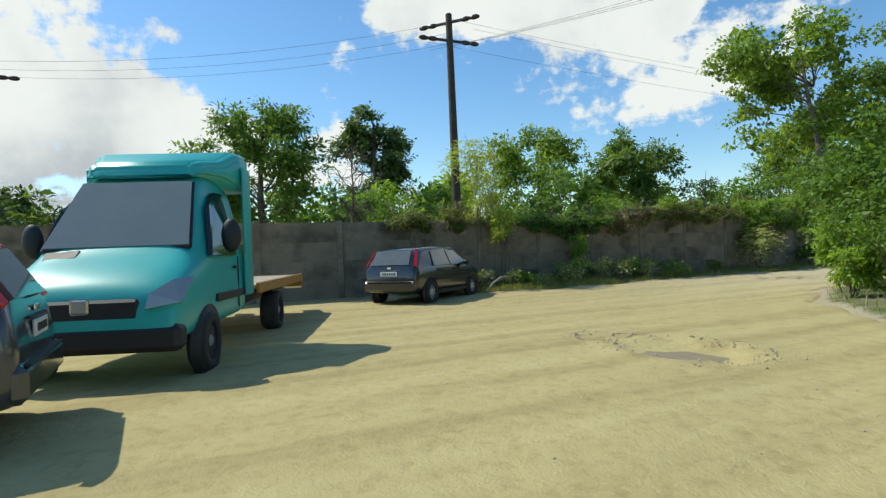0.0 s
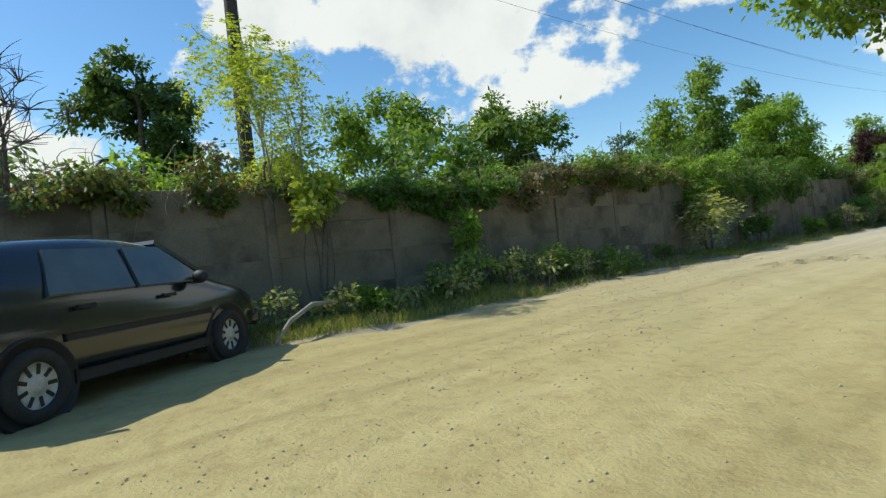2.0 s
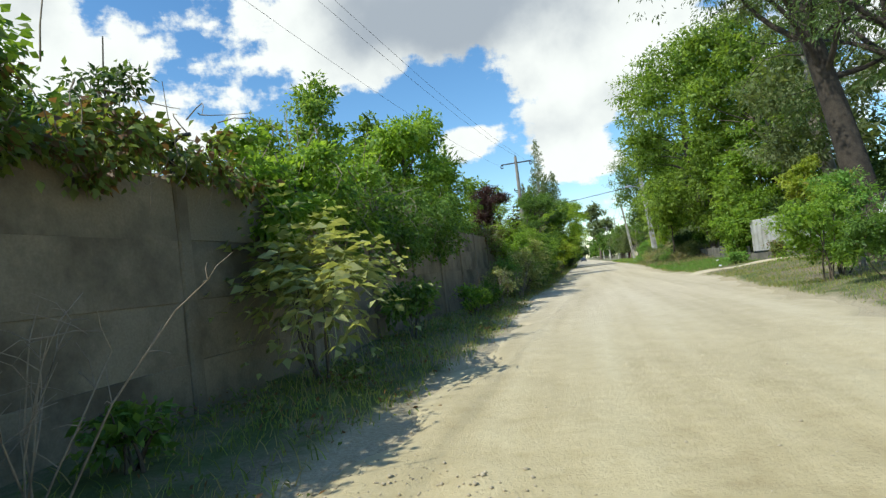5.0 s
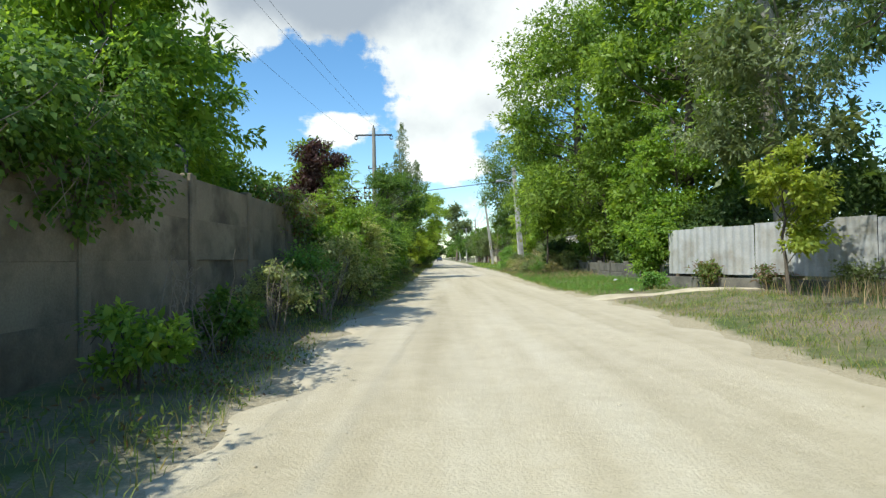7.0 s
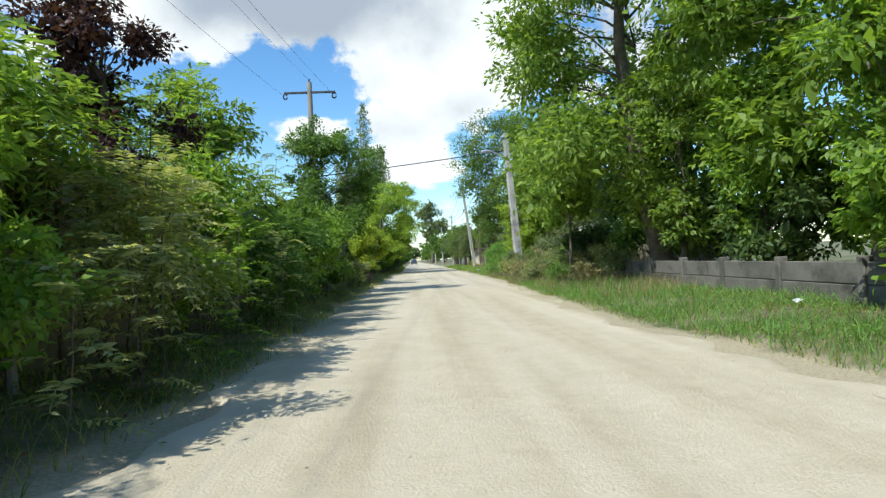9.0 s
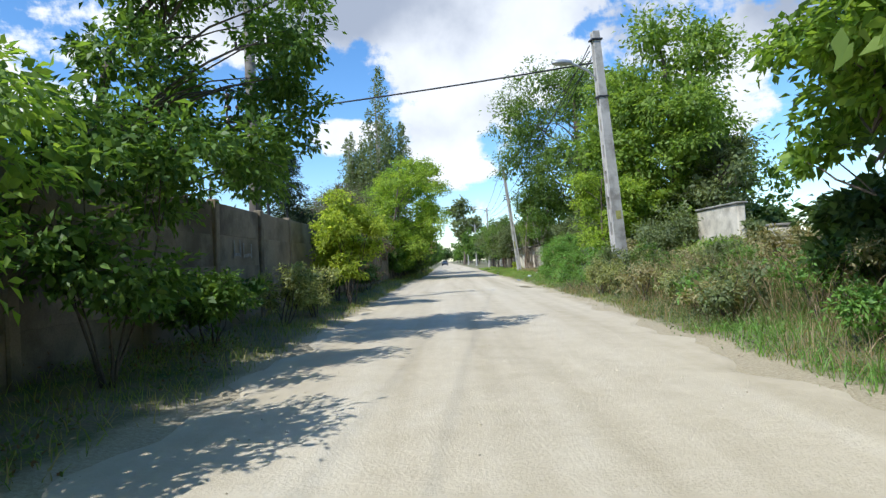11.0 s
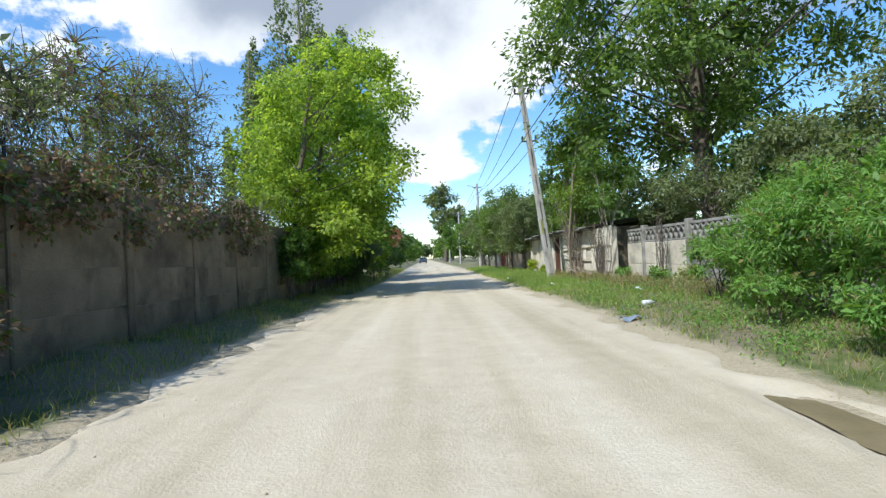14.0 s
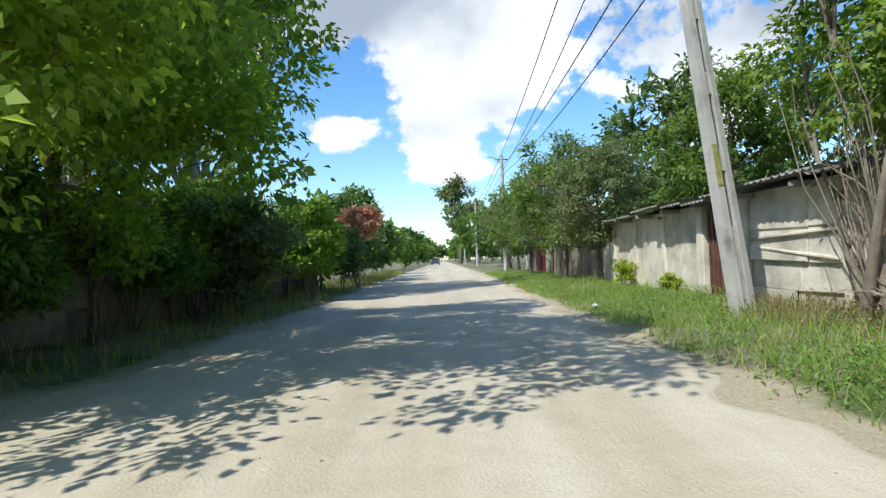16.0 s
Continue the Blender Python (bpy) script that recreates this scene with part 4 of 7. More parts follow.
for n, (x, y, h, s, kind) in enumerate([(-11, -9, 3.4, 2.4, "leaf_mid"), (-9.5, -4, 3.6, 2.2, "leaf_fresh"), (-9, 1, 3.6, 2.3, "leaf_mid"), (-8.3, 5.5, 3.8, 2.2, "leaf_vine"),
                                        (-7.6, 9.5, 4.8, 2.1, "leaf_mid"), (-7.2, 13.0, 4.4, 1.9, "leaf_fresh"), (-7.0, 16.0, 4.0, 1.8, "leaf_mid"), (-12, 12, 6.0, 2.8, "leaf_mid"), (-9.5, 26, 4.6, 2.6, "leaf_mid"), (-12, -15, 3.8, 2.6, "leaf_mid")]):
    shrub((x, y, 0.2), h, s, 7000, 0.105, kind, "dense leafy bush behind the concrete wall", 120 + n, clumps=22)
tree((-6.6, 13.4, 0.2), 5.6, 1.5, 2.1, 7000, 0.13, "leaf_fresh", "pale_bark", "tree of heaven with feathery fronds leaning over the wall", 130, clumps=12, trunk=0.08, pinnate=10)
tree((-6.7, 10.6, 0.2), 6.4, 2.1, 2.0, 17000, 0.10, "leaf_fresh", "bark", "dense green tree rising over the wall", 131, clumps=22, trunk=0.1)
tree((-5.6, 21.4, 0.2), 5.3, 1.1, 1.4, 9000, 0.08, "leaf_plum", "bark", "purple-leaved plum tree over the hedge", 132, clumps=22, trunk=0.07)
for n, (x, y, h, s) in enumerate([(-5.9, 25.2, 5.0, 0.85), (-5.4, 28.0, 3.7, 0.7), (-5.2, 30.0, 3.6, 0.8), (-4.6, 17.8, 3.3, 0.8), (-6.4, 22.5, 4.6, 0.9), (-6.2, 36.5, 4.0, 0.8)]):
    tree((x, y, 0.2), h, s, h * 0.5, 2600, 0.13, "leaf_walnut", "pale_bark", "slender tree of heaven sapling with feathery fronds", 140 + n, clumps=7, trunk=0.035, pinnate=10, group="saplings in the hedge")

for n in range(13):
    y = -18 + 4.4 * n
    shrub((-12.5 - 2.5 * (n % 3), y, 0.2), 4.6 + 1.4 * ((n * 5) % 4) / 3, 3.0, 3000, 0.19, ("leaf_mid", "leaf_fresh", "leaf_walnut")[n % 3], "dense leafy thicket behind the concrete wall", 440 + n, clumps=22, group="thicket behind the wall", name="thicket")

# vines over the wall's top


def vine(y0, y1, count, leaf, label, seed, thick=0.42, hang=0.5, rise=0.35, leaf_size=0.075):
    r = np.random.default_rng(seed)
    t = thing("vine", label, "vine", (wall_x((y0 + y1) / 2), (y0 + y1) / 2, TOP), turn, "vines on the wall")
    k = int((y1 - y0) * 5)
    yy = r.uniform(y0, y1, k) - (y0 + y1) / 2
    c = np.stack([r.normal(size=k) * 0.18, yy, r.uniform(-hang, rise, k) * r.uniform(0.3, 1, k)], 1)
    p, w, o = clumped(c, r.uniform(0.5, 1.1, k) * thick, int(count * 1.35), r, 0.7)
    inside = (np.abs(p[:, 0]) < 0.07) & (p[:, 2] < 0)
    p[inside, 0] += 0.16
    v, q = leaf_quads(p, w + np.array([0.2, 0, -0.3]), leaf_size, 0.7, r, out=o)
    child("foliage", mesh_from("foliage", v, q, material=M[leaf]), t)
    bits = []
    for _ in range(int((y1 - y0) * 16)):
        a = np.array([r.normal() * 0.12 + 0.1, r.uniform(y0, y1) - (y0 + y1) / 2, r.uniform(-0.1, rise)])
        b = a + np.array([r.normal() * 0.15 + 0.08, r.normal() * 0.45, r.uniform(-0.8, 0.6)])
        bits.append(tube(limb_path(a, b, r, 0.25, 5), np.linspace(0.008, 0.003, 5), 3))
    v, q = joined(bits)
    tagged(child("stem", mesh_from("stem", v, q, material=M["twig"], smooth=True), t, "dry brown vine stems"), kind="stuff")


vine(-17, -12.5, 5000, "leaf_vine", "green vine trailing over the wall", 201, 0.42, 0.35, 0.4)
vine(-12.5, -8.4, 7000, "leaf_mid", "dark green vine heaped on the wall", 202, 0.42, 0.45, 0.3, 0.085)
vine(-8.4, -4.6, 6500, "leaf_brown", "dry brown vine matted over the wall", 203, 0.45, 0.45, 0.45)
vine(-8.0, -4.0, 2600, "leaf_fresh", "green creeper growing over dry brown stems", 211, 0.4, -0.1, 0.75)
vine(-4.6, -1.2, 6000, "leaf_vine", "green and brown vine trailing over the wall", 204, 0.48, 0.05, 0.7, 0.085)
vine(-1.2, 3.0, 8000, "leaf_fresh", "thick bright green vine bulging over the wall", 205, 0.62, 0.55, 0.8, 0.085)
vine(3.0, 8.2, 8500, "leaf_mid", "thick green vine over the wall", 210, 0.6, 0.6, 0.6)
vine(13.5, 19.0, 7000, "leaf_vine", "brownish vine trailing over the wall", 206, 0.5, 0.8, 0.4)
vine(1.0, 7.6, 5000, "leaf_mid", "green vine hanging down the wall", 207, 0.5, 1.4, 0.1)

# weeds and shrubs before the wall
for n, (x, y, h, s, c, sz, kind, what) in enumerate([
        (-4.6, -7.6, 0.8, 0.6, 650, 0.09, "leaf_fresh", "low bramble shrub at the foot of the wall"),
        (-4.6, -9.2, 0.75, 0.6, 600, 0.09, "leaf_grey", "low bramble shrub at the foot of the wall"),
        (-4.6, -10.9, 0.75, 0.6, 600, 0.09, "leaf_fresh", "low bramble shrub at the foot of the wall"),
        (-4.55, -12.8, 0.6, 0.5, 500, 0.09, "leaf_fresh", "low bramble shrub at the foot of the wall"),
        (-4.5, -6.1, 0.7, 0.5, 450, 0.095, "leaf_fresh", "low bramble shrub at the foot of the wall"),
        (-4.55, -3.6, 0.45, 0.4, 300, 0.10, "leaf_mid", "low weeds at the foot of the wall"),
        (-4.55, 2.6, 1.1, 0.7, 1200, 0.10, "leaf_mid", "leafy weeds at the foot of the wall"),
        (-4.3, 6.7, 0.75, 0.5, 900, 0.10, "leaf_fresh", "leafy shrub before the wall"),
        (-4.35, 8.7, 0.85, 0.55, 1200, 0.085, "leaf_mid", "small leafy shrub before the wall"),
        (-4.25, 10.8, 1.15, 0.7, 1900, 0.08, "leaf_bramble", "leafy shrub before the wall"),
        (-4.1, 12.9, 1.5, 0.85, 2800, 0.08, "leaf_weed", "leafy shrub before the wall"),
        (-4.0, 14.6, 1.9, 0.9, 4200, 0.09, "leaf_bramble", "dusty grey-green shrub before the wall"),
        (-4.2, 16.6, 2.5, 1.0, 5500, 0.10, "leaf_fresh", "dense hedge shrub beside the road"),
        (-4.1, 18.8, 2.4, 1.05, 5500, 0.10, "leaf_bramble", "dusty hedge shrub beside the road"),
        (-4.2, 21.0, 2.7, 1.1, 5500, 0.11, "leaf_fresh", "dense hedge shrub beside the road"),
        (-4.0, 23.3, 2.6, 1.1, 5500, 0.11, "leaf_mid", "dense hedge shrub beside the road"),
        (-4.1, 25.8, 3.0, 1.2, 5500, 0.12, "leaf_mid", "dense hedge shrub beside the road"),
        (-4.0, 28.4, 3.0, 1.2, 5500, 0.12, "leaf_fresh", "dense hedge shrub beside the road"),
        (-4.0, 31.0, 3.3, 1.25, 5500, 0.12, "leaf_mid", "dense hedge shrub beside the road"),
        (-4.1, 33.6, 1.2, 0.8, 2200, 0.11, "leaf_mid", "dense hedge shrub beside the road"),
        (-3.9, 36.6, 1.25, 0.8, 2200, 0.09, "leaf_bramble", "low leafy shrub before the wall"),
        (-3.7, 38.3, 1.2, 0.75, 2600, 0.085, "leaf_bramble", "low dusty grey-green shrub before the wall"),
        (-3.45, 41.3, 3.1, 1.1, 10000, 0.115, "leaf_lime", "bright yellow-green maple shrub at the road's edge"),
        (-4.1, 43.2, 2.6, 0.95, 3800, 0.12, "leaf_mid", "green shrub before the wall"),
        (-4.1, 62.6, 2.2, 0.9, 5000, 0.08, "leaf_mid", "green shrub beside the road"),
        (-3.3, 71.5, 3.1, 1.4, 8500, 0.10, "leaf_grey", "grey-green shrub beside the road"),
        (-2.95, 76.0, 3.0, 1.3, 6500, 0.12, "leaf_fresh", "green shrub beside the road"),
        (-3.4, 79.6, 3.2, 1.4, 4500, 0.14, "leaf_mid", "green shrub beside the road"),
        (-3.4, 86.0, 3.0, 1.6, 4000, 0.17, "leaf_mid", "green shrub beside the road"),
        (-3.5, 90.0, 3.4, 1.8, 4000, 0.2, "leaf_dark", "green shrub beside the road")]):
    fine = 0.72 if y < 48 else 1.0
    frond = 9 if 15.5 < y < 27 and n % 2 else 0
    shrub((x, y, float(land(x, y))), h, s, int(c * (1.2 if fine < 1 else 1.0)), sz * (fine if not frond else 1.05), kind, what, 300 + n, group="roadside shrubs", pinnate=frond)
r_b = np.random.default_rng(1313)
for n in range(12):
    y = -14.2 + 0.76 * n + r_b.normal() * 0.2
    x = r_b.uniform(-4.4, -4.0)
    shrub((x, y, float(land(x, y))), r_b.uniform(0.45, 0.95), r_b.uniform(0.35, 0.6), 330, 0.08, ("leaf_bramble", "leaf_bramble", "leaf_fresh")[n % 3], "pale-leaved bramble sprawling at the foot of the wall", 1320 + n, group="brambles at the wall", clumps=9, width=0.6, bark="twig", core=0.0)
# a shrub of large pale leaves hanging before the wall
shrub((-4.55, -0.8, 0.1), 1.75, 0.85, 1300, 0.17, "leaf_bramble", "walnut shoot with large pale leaflets before the wall", 340, base=0.7, clumps=9, pinnate=4)
shrub((-4.9, -10.2, 0.1), 1.9, 0.45, 420, 0.11, "leaf_fresh", "thin climbing shoot with sparse leaves on the wall", 341, base=0.6, clumps=6)
shrub((-4.9, -13.2, 0.1), 2.6, 0.5, 700, 0.12, "leaf_yellow", "hanging yellow-green branch before the wall", 342, base=1.2, clumps=6)


def frond_sapling(at, height, count, reach, leaf, seed, leaflet=0.1):
    """A slim upright stem with whorls of long feathery fronds towards its top."""
    r = np.random.default_rng(seed)
    t = thing("sapling", "slim tree of heaven sapling with long feathery fronds", "sapling", at, 0, "feathery saplings")
    stem = limb_path((0, 0, -0.1), (r.normal() * 0.1, r.normal() * 0.1, height), r, 0.03, 9)
    v, q = tube(stem, np.linspace(0.005 * height, 0.004, 9), 6)
    child("stem", mesh_from("stem", v, q, material=M["bark"], smooth=True), t)
    low = 0.5 if height > 3 else 0.12
    lift = np.linspace(low, 1.0, count) ** 0.8
    roots = np.stack([np.interp(lift, np.linspace(0, 1, 9), stem[:, k]) for k in range(3)], 1)
    turn = np.arange(count) * 2.4 + r.normal(size=count) * 0.2
    rise = np.interp(lift, [low, 1.0], [0.3, 0.95]) + r.normal(size=count) * 0.1
    v, q = fronds(roots, np.stack([np.cos(turn), np.sin(turn), rise], 1), reach, r, 10, leaflet, 0.34)
    child("fronds", mesh_from("fronds", v, q, material=M[leaf]), t)


for n, (x, y, h, k, reach, leaf) in enumerate([(-5.0, 23.0, 4.5, 20, 0.75, "leaf_fresh"), (-5.15, 21.6, 3.9, 14, 0.7, "leaf_walnut"), (-5.2, 28.2, 3.95, 12, 0.75, "leaf_grey"), (-5.2, 30.0, 4.2, 12, 0.75, "leaf_walnut"), (-3.7, 18.6, 2.0, 20, 0.66, "leaf_bramble"), (-3.5, 17.7, 1.3, 16, 0.6, "leaf_bramble"), (-3.55, 20.3, 1.6, 16, 0.62, "leaf_fresh"), (-3.45, 16.5, 1.1, 14, 0.55, "leaf_bramble"), (-3.5, 22.3, 1.5, 16, 0.62, "leaf_bramble"), (-3.5, 19.4, 0.9, 12, 0.55, "leaf_fresh")]):
    frond_sapling((x, y, float(land(x, y))), h, k, reach, leaf, 1500 + n, 0.11 if x < -4.5 else 0.095)


def weed_stalks(at, height, spread, count, seed, label, thick=0.008, wood="twig", group="dry weeds at the wall"):
    r = np.random.default_rng(seed)
    t = thing("dry_weed", label, "weed", at, 0, group)
    bits = []
    for _ in range(count):
        top = np.array([r.normal() * spread, r.normal() * spread, height * r.uniform(0.6, 1.1)])
        path = limb_path((r.normal() * 0.05, r.normal() * 0.05, -0.03), top, r, 0.1, 6)
        bits.append(tube(path, np.linspace(thick, thick * 0.38, 6), 4))
        for _ in range(7):
            a = path[r.integers(2, 6)]
            b = a + unit(r.normal(size=3) + np.array([0, 0, 0.9])) * r.uniform(0.08, 0.28)
            bits.append(tube(limb_path(a, b, r, 0.1, 3), np.linspace(0.004, 0.002, 3), 3))
    v, q = joined(bits)
    tagged(child("stalk", mesh_from("stalk", v, q, material=M[wood]), t), kind="stuff")


vine(44.5, 53.5, 5000, "leaf_brown", "dry brown creeper hanging over the wall", 208, 0.45, 1.2, 0.5)
vine(53.5, 61.5, 4500, "leaf_brown", "dry brown creeper hanging over the wall", 209, 0.45, 0.8, 0.5)
for n, (y, h) in enumerate([(44.9, 2.4), (46.6, 2.0), (48.3, 1.7), (50.2, 1.3)]):
    shrub((-4.15, y, 0.1), h, 0.75, 2400, 0.075, ("leaf_dark", "leaf_brown")[n % 2], "dusty dark shrub before the wall", 345 + n, group="roadside shrubs")
shrub((3.75, 40.2, 0.2), 1.35, 0.6, 2200, 0.06, "leaf_grey", "bushy weed at the foot of the lamp post", 350, width=0.35)
for n, (x, y, h) in enumerate([(3.2, 40.35, 1.1), (3.45, 40.85, 1.25), (3.35, 39.6, 0.9)]):
    shrub((x, y, float(land(x, y))), h, 0.4, 1500, 0.06, ("leaf_bramble", "leaf_grey")[n % 2], "bushy weed at the foot of the lamp post", 353 + n, width=0.35, group="weeds at the lamp post", core=0.0)
shrub((4.5, 40.0, 0.2), 1.5, 0.65, 2200, 0.06, "leaf_mid", "bushy weed at the foot of the lamp post", 351, width=0.35)

weed_stalks((-4.5, -5.2, 0.08), 1.25, 0.3, 9, 401, "dry branching weed stalks at the wall")
weed_stalks((-4.4, -4.4, 0.08), 1.1, 0.28, 8, 402, "dry branching weed stalks at the wall")
weed_stalks((-4.6, -6.6, 0.08), 0.9, 0.25, 6, 403, "dry branching weed stalks at the wall")
weed_stalks((-4.3, 7.3, 0.08), 1.0, 0.25, 7, 404, "dry weed stalks before the wall")
weed_stalks((-4.2, 8.0, 0.08), 1.0, 0.22, 5, 406, "dry weed stalks before the wall")
weed_stalks((-4.0, 9.9, 0.08), 0.9, 0.25, 5, 407, "dry weed stalks before the wall")
weed_stalks((-3.8, 12.3, 0.08), 1.0, 0.35, 14, 408, "dry weed stalks before the hedge")
weed_stalks((-3.9, 15.6, 0.08), 1.1, 0.3, 10, 405, "dry weed stalks before the hedge")

# behind the far part of the wall


def spruce(at, height, spread, seed, label):
    r = np.random.default_rng(seed)
    t = thing("spruce", label, "tree", at)
    child("trunk", mesh_from("trunk", *tube([(0, 0, -0.1), (0, 0, height * 0.5), (0, 0, height)], [0.09, 0.05, 0.01], 7), material=M["bark"]), t)
    pts, ways = [], []
    for k in range(26):
        z = height * (0.15 + 0.83 * k / 26)
        reach = spread * (1 - (z / height)) ** 0.8 * r.uniform(0.75, 1.2) + 0.12
        for a in r.uniform(0, 2 * np.pi, 9):
            d = np.array([math.cos(a), math.sin(a), -0.25])
            n = int(20 + 70 * reach)
            s = r.uniform(0.1, 1, n)
            base_pt = np.array([0, 0, z]) + d * (reach * s)[:, None]
            pts.append(base_pt + r.normal(size=(n, 3)) * 0.05)
            ways.append(np.tile(d, (n, 1)) + r.normal(size=(n, 3)) * 0.8 + np.array([0, 0, 0.25]))
    v, q = leaf_quads(np.concatenate(pts), np.concatenate(ways), 0.13, 0.2, r)
    child("crown", mesh_from("crown", v, q, material=M["needle"]), t)


spruce((-5.95, 44.8, 0.2), 5.1, 1.55, 61, "small dark green spruce behind the wall")
tree((-5.7, 32.3, 0.2), 6.4, 2.0, 1.5, 20000, 0.095, "leaf_mid", "bark", "leafy green tree leaning over the wall", 160, clumps=38, trunk=0.1, shift=(1.6, 1.5), core=0.03)
tree((-8.5, 31.0, 0.2), 7.4, 2.4, 2.0, 8000, 0.15, "leaf_walnut", "bark", "leafy green tree rising over the wall", 161, clumps=22)
for n, (x, y, h, s, c, kind) in enumerate([(-6.2, 48.0, 3.6, 1.5, 2600, "leaf_vine"), (-6.0, 51.0, 4.4, 1.7, 2600, "leaf_brown"), (-6.3, 53.6, 4.8, 1.8, 3200, "leaf_grey"), (-6.2, 56.3, 5.8, 1.9, 3600, "leaf_vine"), (-6.4, 58.8, 6.6, 2.0, 2600, "leaf_grey"), (-6.9, 61.2, 6.8, 2.0, 2200, "leaf_vine"), (-5.9, 49.5, 4.1, 1.4, 2600, "leaf_grey"), (-5.9, 46.6, 3.3, 1.3, 4000, "leaf_mid")]):
    shrub((x, y, 0.2), h, s, int(c * 2.2), 0.065, kind, "tall scrubby bush with bare brown twigs", 700 + n, bark="dead_twig", bare=1, stems=8, base=1.0, clumps=34, gap=1.3)
tree((-6.8, 62.4, 0.2), 6.8, 1.6, 2.5, 0, 0.1, "leaf_mid", "bark", "bare dead tree with dark branches", 178, clumps=12, trunk=0.1, bare=1)
tree((-4.7, 63.8, 0.15), 9.0, 3.4, 0.7, 31000, 0.115, "leaf_maple", "bark", "bright green maple spreading over the road", 180, clumps=70, trunk=0.14, shift=(1.25, 0.6), width=0.6, core=0.02)
tree((-4.7, 67.8, 0.15), 8.6, 3.0, 0.6, 19000, 0.13, "leaf_fresh", "bark", "green tree beside the road", 181, clumps=56, trunk=0.13, shift=(1.2, 0), width=0.6, core=0.03)


def poplar(at, height, spread, spires, count, seed, label):
    """A Lombardy poplar: steep limbs, each with a narrow flame of leaves of its own."""
    r = np.random.default_rng(seed)
    t = thing("tree", label, "tree", at)
    bits = [tube([(0, 0, -0.2), (0.05, 0, height * 0.4), (0, 0.05, height * 0.95)], [0.24, 0.16, 0.02], 8)]
    pts, ways, outs = [], [], []
    for n in range(spires):
        a = 2.4 * n
        off = spread * math.sqrt((n + 0.3) / spires)
        top = height * r.uniform(0.58, 0.93) * (1 - 0.16 * off / spread) if n else height
        low = max(1.5, top - height * r.uniform(0.32, 0.45))
        x, y = off * math.cos(a), off * math.sin(a)
        path = np.array([(x * 0.1, y * 0.1, low * 0.55), (x * 0.8, y * 0.8, low), (x, y, (low + top) / 2), (x * 1.02, y * 1.02, top * 0.98)])
        bits.append(tube(path, [0.07, 0.05, 0.03, 0.008], 5))
        k = int(count / spires)
        u = r.beta(1.5, 1.5, k)
        thick = spread * 0.34 * np.sin(np.pi * np.clip(u * 0.86 + 0.1, 0, 1)) * np.where(np.sin(u * 40 + n) > -0.3, 1.0, 0.45)
        th, rad = r.uniform(0, 2 * np.pi, k), np.sqrt(r.uniform(0, 1, k))
        d = np.stack([np.cos(th), np.sin(th), 0 * th], 1)
        pts.append(np.stack([x + 0 * u, y + 0 * u, low + (top - low) * u], 1) + d * (thick * rad)[:, None])
        ways.append(d * 0.5 + np.array([0, 0, 0.8]) + r.normal(size=(k, 3)) * 0.5), outs.append(d)
    v, q = joined(bits)
    child("trunk", mesh_from("trunk", v, q, material=M["pale_bark"], smooth=True), t)
    v, q = leaf_quads(np.concatenate(pts), np.concatenate(ways), 0.17, 0.7, r, out=np.concatenate(outs))
    child("crown", mesh_from("crown", v, q, material=M["leaf_grey"]), t)


poplar((-6.4, 76.5, 0.2), 18.6, 2.9, 20, 25000, 182, "tall slender Lombardy poplar")
poplar((-8.7, 75.0, 0.2), 12.5, 1.6, 9, 8000, 183, "slender poplar beside a taller one")
shrub((-2.75, 83.2, 0.1), 3.4, 1.0, 4200, 0.15, "leaf_orange", "shrub with dead orange-brown leaves beside the road", 184, base=1.6)
shrub((-3.9, 85.4, 0.15), 4.3, 1.7, 6000, 0.15, "leaf_dark", "tall dark green shrub behind a dead one", 186)
shrub((-3.1, 81.4, 0.12), 2.6, 1.1, 5000, 0.11, "leaf_grey", "grey-green shrub before a dead one", 187)
tree((-5.0, 97, 0.2), 6.4, 2.0, 1.0, 6000, 0.2, "leaf_mid", "bark", "leafy green roadside tree", 185)
for n in range(16):
    y = 93 + 13.5 * n
    shrub((-4.2 - 0.7 * (n % 3), y, 0.2), 3.2 + 1.3 * ((n * 7) % 5) / 4 + min(3.2, 0.035 * (y - 93)), 2.6, 1800, 0.33 + 0.014 * n, ("leaf_mid", "leaf_dark", "leaf_fresh")[n % 3], "dense green roadside hedge", 500 + n, group="far hedge shrubs")

# ---- vegetation on the other side ----
tree((3.25, -8.7, 0.15), 7.6, 2.5, 2.9, 13000, 0.1, "leaf_walnut", "bark", "slim poplar overhanging the yard with drooping leafy branches", 210, clumps=30, trunk=0.1, shift=(-1.9, 1.2), width=0.8, core=0.05)
tree((3.6, -4.8, 0.15), 7.4, 1.7, 2.6, 6500, 0.1, "leaf_walnut2", "bark", "slim poplar beside the yard's edge", 211, clumps=16, trunk=0.08, shift=(-1.2, 0.2), width=0.8, core=0.05)
for n, (x, y, h, s, kind) in enumerate([(3.9, -9.9, 3.5, 1.5, "leaf_mid"), (6.0, -12.4, 3.3, 1.5, "leaf_mid"), (2.95, -7.3, 2.8, 1.2, "leaf_mid"), (9.5, -14.2, 3.6, 1.8, "leaf_mid"), (12.5, -16.0, 3.6, 2.0, "leaf_mid"), (5.5, -6.5, 3.8, 2.0, "leaf_mid"), (16.5, -17.8, 3.8, 2.2, "leaf_mid"), (4.55, -11.2, 1.9, 1.1, "leaf_fresh"), (3.4, -9.0, 1.6, 0.9, "leaf_mid")]):
    shrub((x, y, 0.15), h, s, 9000, 0.08, kind, "dense bright green bush at the edge of the yard", 220 + n, group="bushes by the yard", clumps=20)
